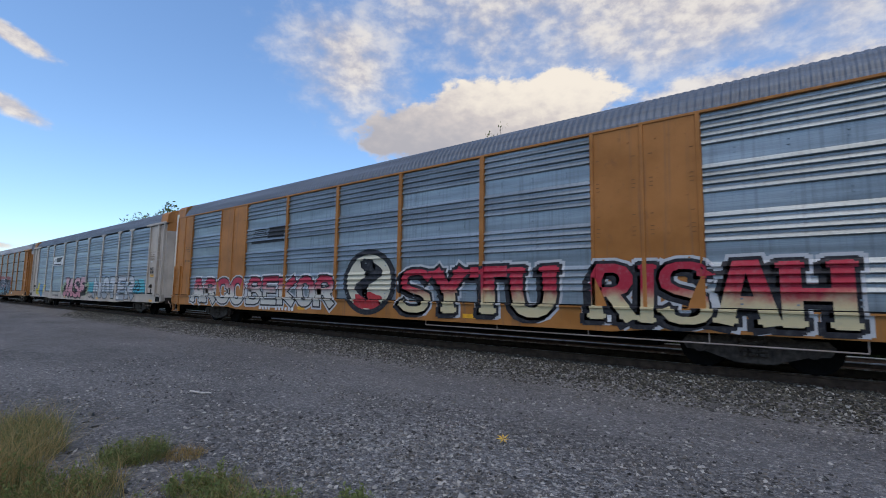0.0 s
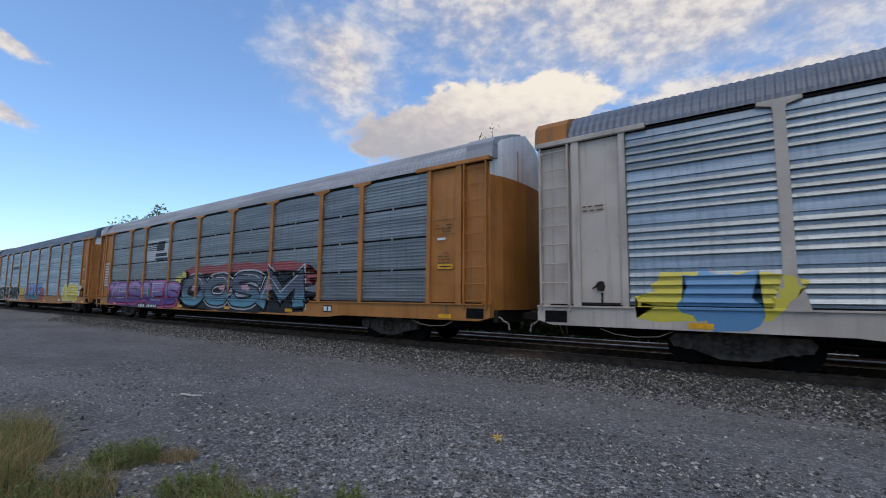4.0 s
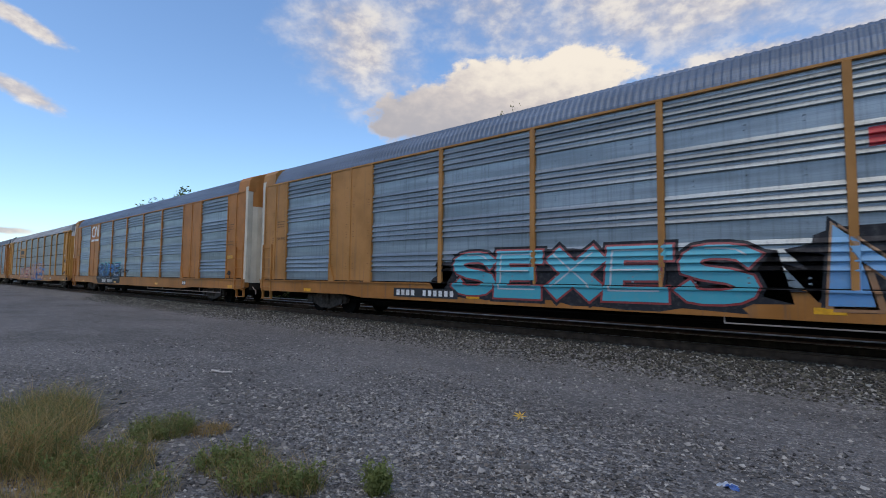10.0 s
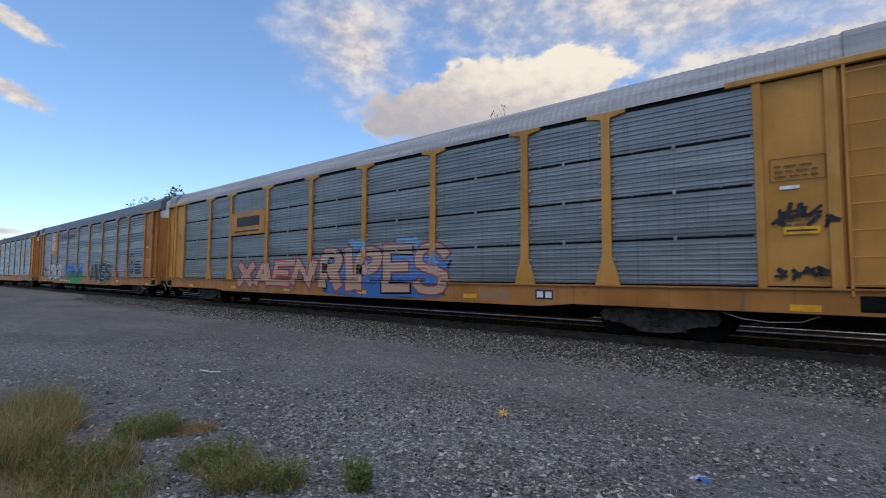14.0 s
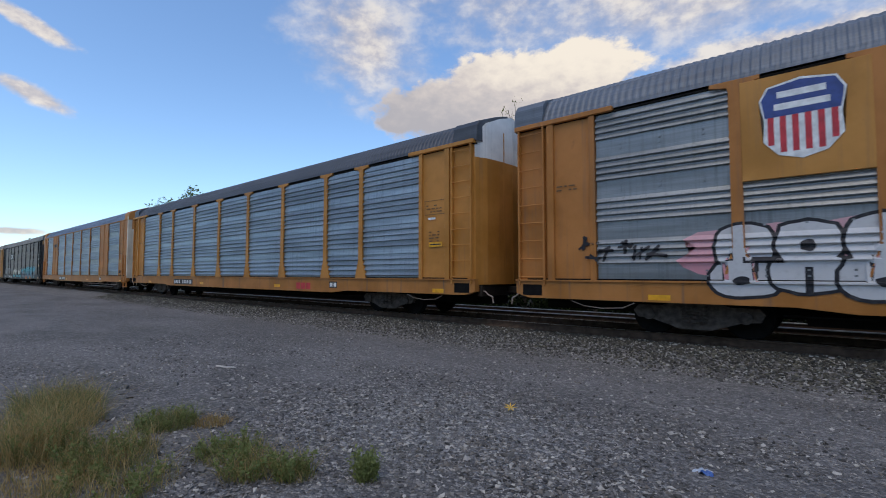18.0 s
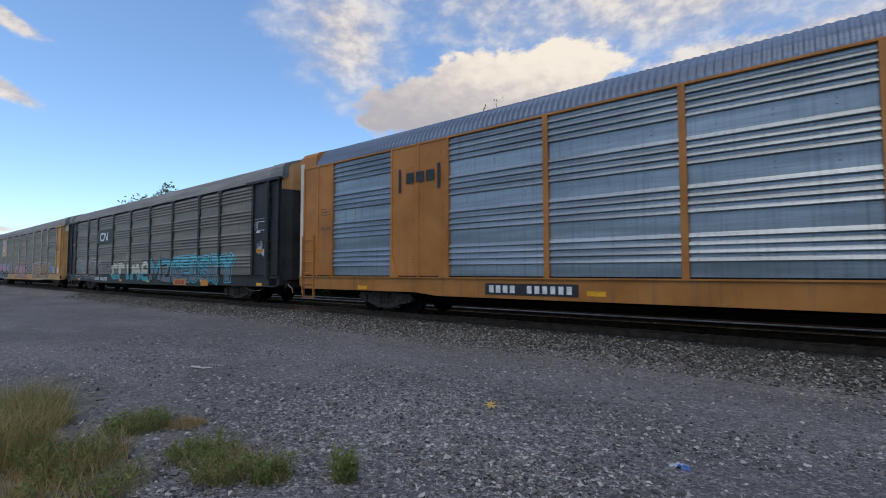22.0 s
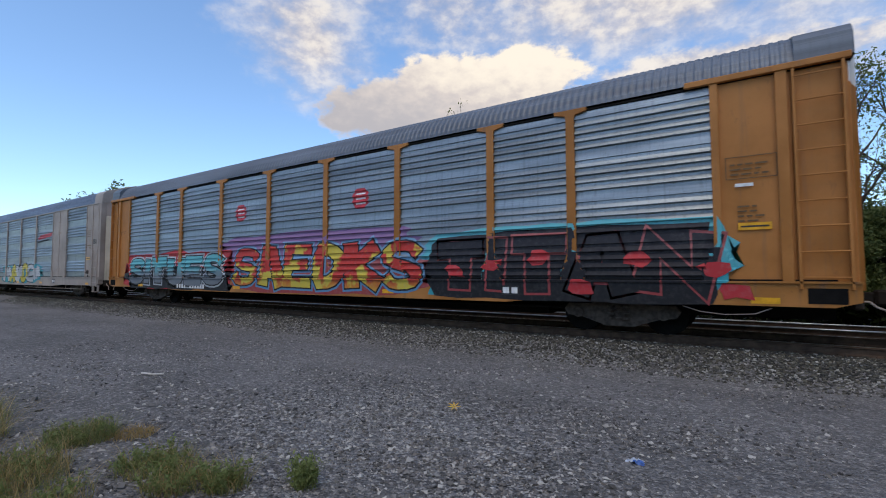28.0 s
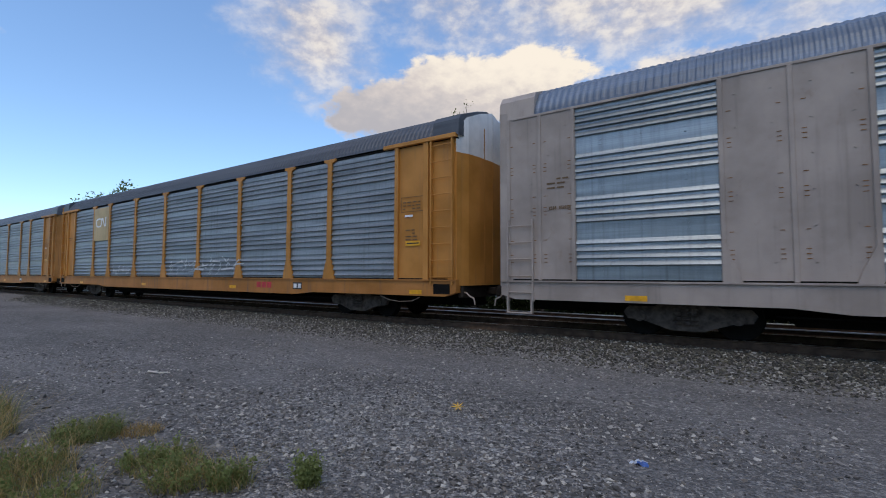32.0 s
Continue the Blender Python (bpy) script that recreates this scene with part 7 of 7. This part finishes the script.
def blades(bm, rng, n, spread, height, lean, width, base=(0, 0)):
    for i in range(n):
        a, r = rng.uniform(0, 6.283), spread * math.sqrt(rng.random())
        x, y = base[0] + math.cos(a) * r, base[1] + math.sin(a) * r
        h, b = height * (0.2 + 1.05 * rng.random() ** 1.6), rng.uniform(0, 6.283)
        dx, dy = math.cos(b) * lean * rng.random() * h, math.sin(b) * lean * rng.random() * h
        w = width * rng.uniform(0.6, 1.3)
        nx, ny = -math.sin(b) * w, math.cos(b) * w
        p = [(x, y, -0.02), (x + dx * 0.35, y + dy * 0.35, h * 0.55), (x + dx, y + dy, h)]
        v = [bm.verts.new((p[0][0] - nx, p[0][1] - ny, p[0][2])), bm.verts.new((p[0][0] + nx, p[0][1] + ny, p[0][2])),
             bm.verts.new((p[1][0] + nx * 0.8, p[1][1] + ny * 0.8, p[1][2])), bm.verts.new((p[1][0] - nx * 0.8, p[1][1] - ny * 0.8, p[1][2])), bm.verts.new(p[2])]
        bm.faces.new(v[:4])
        bm.faces.new((v[3], v[2], v[4]))


def weed_clump(x, y, seed, green=0, straw=0, sprigs=0, spread=0.4, height=0.25, label="clump of green weeds on the gravel", dry=None):
    dry = dry or STRAW
    rng = random.Random(seed)
    root = tagged(new("weed_clump"), label, "weeds", "weeds at the edge of the gravel")
    root.location = (x, y, ground_height(x, y))
    for name, n, mat, h, lean, w in (("grass", green * 3, GRASS, height * 1.1, 2.2, 0.0028), ("straw", straw * 3, dry, height * 1.25, 2.0, 0.0024)):
        if n:
            bm = bmesh.new()
            blades(bm, rng, n, spread, h, lean, w)
            tagged(part(name, bm, mat, root), kind="stuff")
    if sprigs:
        bm = bmesh.new()
        tips = []
        for i in range(sprigs):
            a, r = rng.uniform(0, 6.283), spread * 0.75 * math.sqrt(rng.random())
            p = (math.cos(a) * r, math.sin(a) * r, -0.02)
            q = (p[0] * 1.3 + rng.uniform(-0.04, 0.04), p[1] * 1.3 + rng.uniform(-0.04, 0.04), height * rng.uniform(0.6, 1.1))
            rod(bm, p, q, 0.003, 4, 0.0015)
            for k in range(6):
                tips.append(Vector(p).lerp(Vector(q), 0.25 + k * 0.15))
        tagged(part("stem", bm, SPRIG, root), kind="stuff")
        leaf_cloud("leafage", tips, [0.04] * len(tips), sprigs * 34, 0.017, SPRIG, root, seed, squash=1.0)["kind"] = "stuff"


def build_weeds():
    weed_clump(-5.9, 0.95, 1, 190, 480, 14, 0.40, 0.35, "tall dry yellow grass with green weeds")
    weed_clump(-6.9, 1.25, 2, 380, 260, 0, 0.48, 0.31, "tall dry grass on the gravel's edge")
    weed_clump(-7.9, 1.45, 21, 360, 220, 0, 0.48, 0.28, "tall dry grass on the gravel's edge")
    weed_clump(-5.05, 0.78, 22, 30, 420, 0, 0.45, 0.10, "flattened straw at the foot of the weeds")
    weed_clump(-5.25, 1.35, 3, 230, 230, 34, 0.42, 0.22, "green weeds mixed with straw")
    weed_clump(-5.95, 2.1, 4, 470, 60, 22, 0.33, 0.16, "low green weed patch")
    weed_clump(-5.62, 2.47, 5, 20, 260, 0, 0.22, 0.06, "flattened orange-brown dry grass", dry=RUSSET)
    weed_clump(-4.5, 2.2, 6, 120, 90, 34, 0.34, 0.15, "low green weeds with dry stalks")
    weed_clump(-3.95, 2.1, 7, 110, 150, 26, 0.26, 0.16, "low green weeds with dry stalks")
    weed_clump(-3.6, 2.32, 8, 100, 60, 22, 0.18, 0.18, "low green weed patch")
    weed_clump(-3.06, 2.67, 9, 40, 0, 30, 0.11, 0.21, "single fresh green weed with leafy stems")
    weed_clump(-4.5, 1.2, 10, 150, 240, 34, 0.5, 0.16, "green weeds mixed with straw")


def build_litter():
    bm = bmesh.new()
    rng = random.Random(2)
    for i in range(7):
        a = i * 0.9
        tip = [bm.verts.new((0.0, 0.0, 0.012)), bm.verts.new((0.030 * math.cos(a - 0.25), 0.030 * math.sin(a - 0.25), 0.02)), bm.verts.new((0.075 * math.cos(a), 0.075 * math.sin(a), 0.006 + rng.random() * 0.03)), bm.verts.new((0.030 * math.cos(a + 0.25), 0.030 * math.sin(a + 0.25), 0.016))]
        bm.faces.new(tip)
    ob = part("fallen_leaf", bm, plain("yellow_leaf", (0.70, 0.42, 0.06), 0.7), None)
    ob.location = (-3.19, 5.2, ground_height(-3.19, 5.2) + 0.03)
    ob.rotation_euler, ob.scale = (0.5, 0.15, 0.4), (1.3, 1.3, 1.3)
    tagged(ob, "dry yellow leaf lying on the gravel", "leaf")
    bm = bmesh.new()
    n = 9
    grid = [[bm.verts.new((0.018 * (i - 4) * (1 + 0.2 * rng.random()), 0.014 * (j - 4), 0.035 * rng.random() * (1 - abs(i - 4) / 6))) for i in range(n)] for j in range(n)]
    for j in range(n - 1):
        for i in range(n - 1):
            f = bm.faces.new((grid[j][i], grid[j][i + 1], grid[j + 1][i + 1], grid[j + 1][i]))
            f.material_index = 1 if i < 3 or j > 5 else 0
    bmesh.ops.solidify(bm, geom=bm.faces[:], thickness=0.002)
    ob = part("litter_wrapper", bm, [plain("blue_plastic", (0.10, 0.22, 0.55), 0.35), plain("white_plastic", (0.62, 0.66, 0.72), 0.4)], None)
    ob.location = (-0.87, 4.66, ground_height(-0.87, 4.66) + 0.004)
    tagged(ob, "crumpled blue and white plastic wrapper on the gravel", "litter")
    bm = bmesh.new()
    limb(bm, (-0.22, -0.05, 0.02), (0.25, 0.08, 0.03), 0.018, 0.010, random.Random(3), 4)
    rod(bm, (0.02, 0.0, 0.025), (0.12, 0.12, 0.02), 0.006, 6, 0.003)
    ob = part("dry_twig", bm, plain("bleached_twig", (0.62, 0.57, 0.50), 0.8), None)
    ob.location = (-8.7, 4.02, ground_height(-8.7, 4.02) + 0.008)
    tagged(ob, "short bleached twig on the gravel", "twig")
    spots = [(-4.55, 1.5, 0.05), (-4.3, 1.82, 0.045), (-7.3, 1.75, 0.06), (-7.6, 2.2, 0.05), (-8.3, 2.35, 0.055), (-5.0, 2.9, 0.04), (-6.6, 3.1, 0.045), (-2.4, 3.9, 0.04), (-7.9, 2.9, 0.05)]
    for i, (x, y, s) in enumerate(spots):
        ob = scatter("stone", np.array([(0.0, 0.0, 0.0)]), np.array([s]), CHIPS, 40 + i)
        ob.location = (x, y, ground_height(x, y) + s * 0.3)
        tagged(ob, "loose grey stone on the gravel", "stone", "loose stones on the gravel")


build_woods()
build_weeds()
build_litter()

# ---- what moves ----
# small leads and lags of the train, in metres, against its steady run
LAG = [(0.0, 0.06), (3.0, 0.08), (5.0, -0.1), (6.0, -0.29), (7.0, -0.36), (8.0, 0.08), (9.0, 0.06), (11.0, -0.01), (13.0, 0.16), (14.0, 0.06), (16.0, 0.0), (32.0, 0.0)]


def train_at(t):
    """How far the head car's zero mark stands along the track."""
    return -24.047 + 12.2714 * t + 0.0053 * t * t + float(np.interp(t, [a for a, b in LAG], [b for a, b in LAG]))


def motions():
    times = [i * 0.5 for i in range(65)]
    for i, info in enumerate(CARS):
        walk(info["car"], [(t, pose(train_at(t) - PITCH * i, FACE_Y, 0)) for t in times])
    steps = [i / 30 for i in range(961)]
    turns = [math.degrees(train_at(t) / 0.42) for t in steps]
    # all wheels are of one size, so the two axles of a bogie lend their turning to the rest
    lead = {}
    for w in WHEELSETS:
        at = w.location.copy()
        key = round(at.x, 2)
        if key not in lead:
            walk(w, [(t, pose(at.x, at.y, at.z, 0, a, 0)) for t, a in zip(steps, turns)])
            lead[key] = w
        else:
            w.rotation_mode = "QUATERNION"
            keys = w.animation_data_create()
            keys.action = lead[key].animation_data.action
            keys.action_slot = lead[key].animation_data.action_slot


motions()
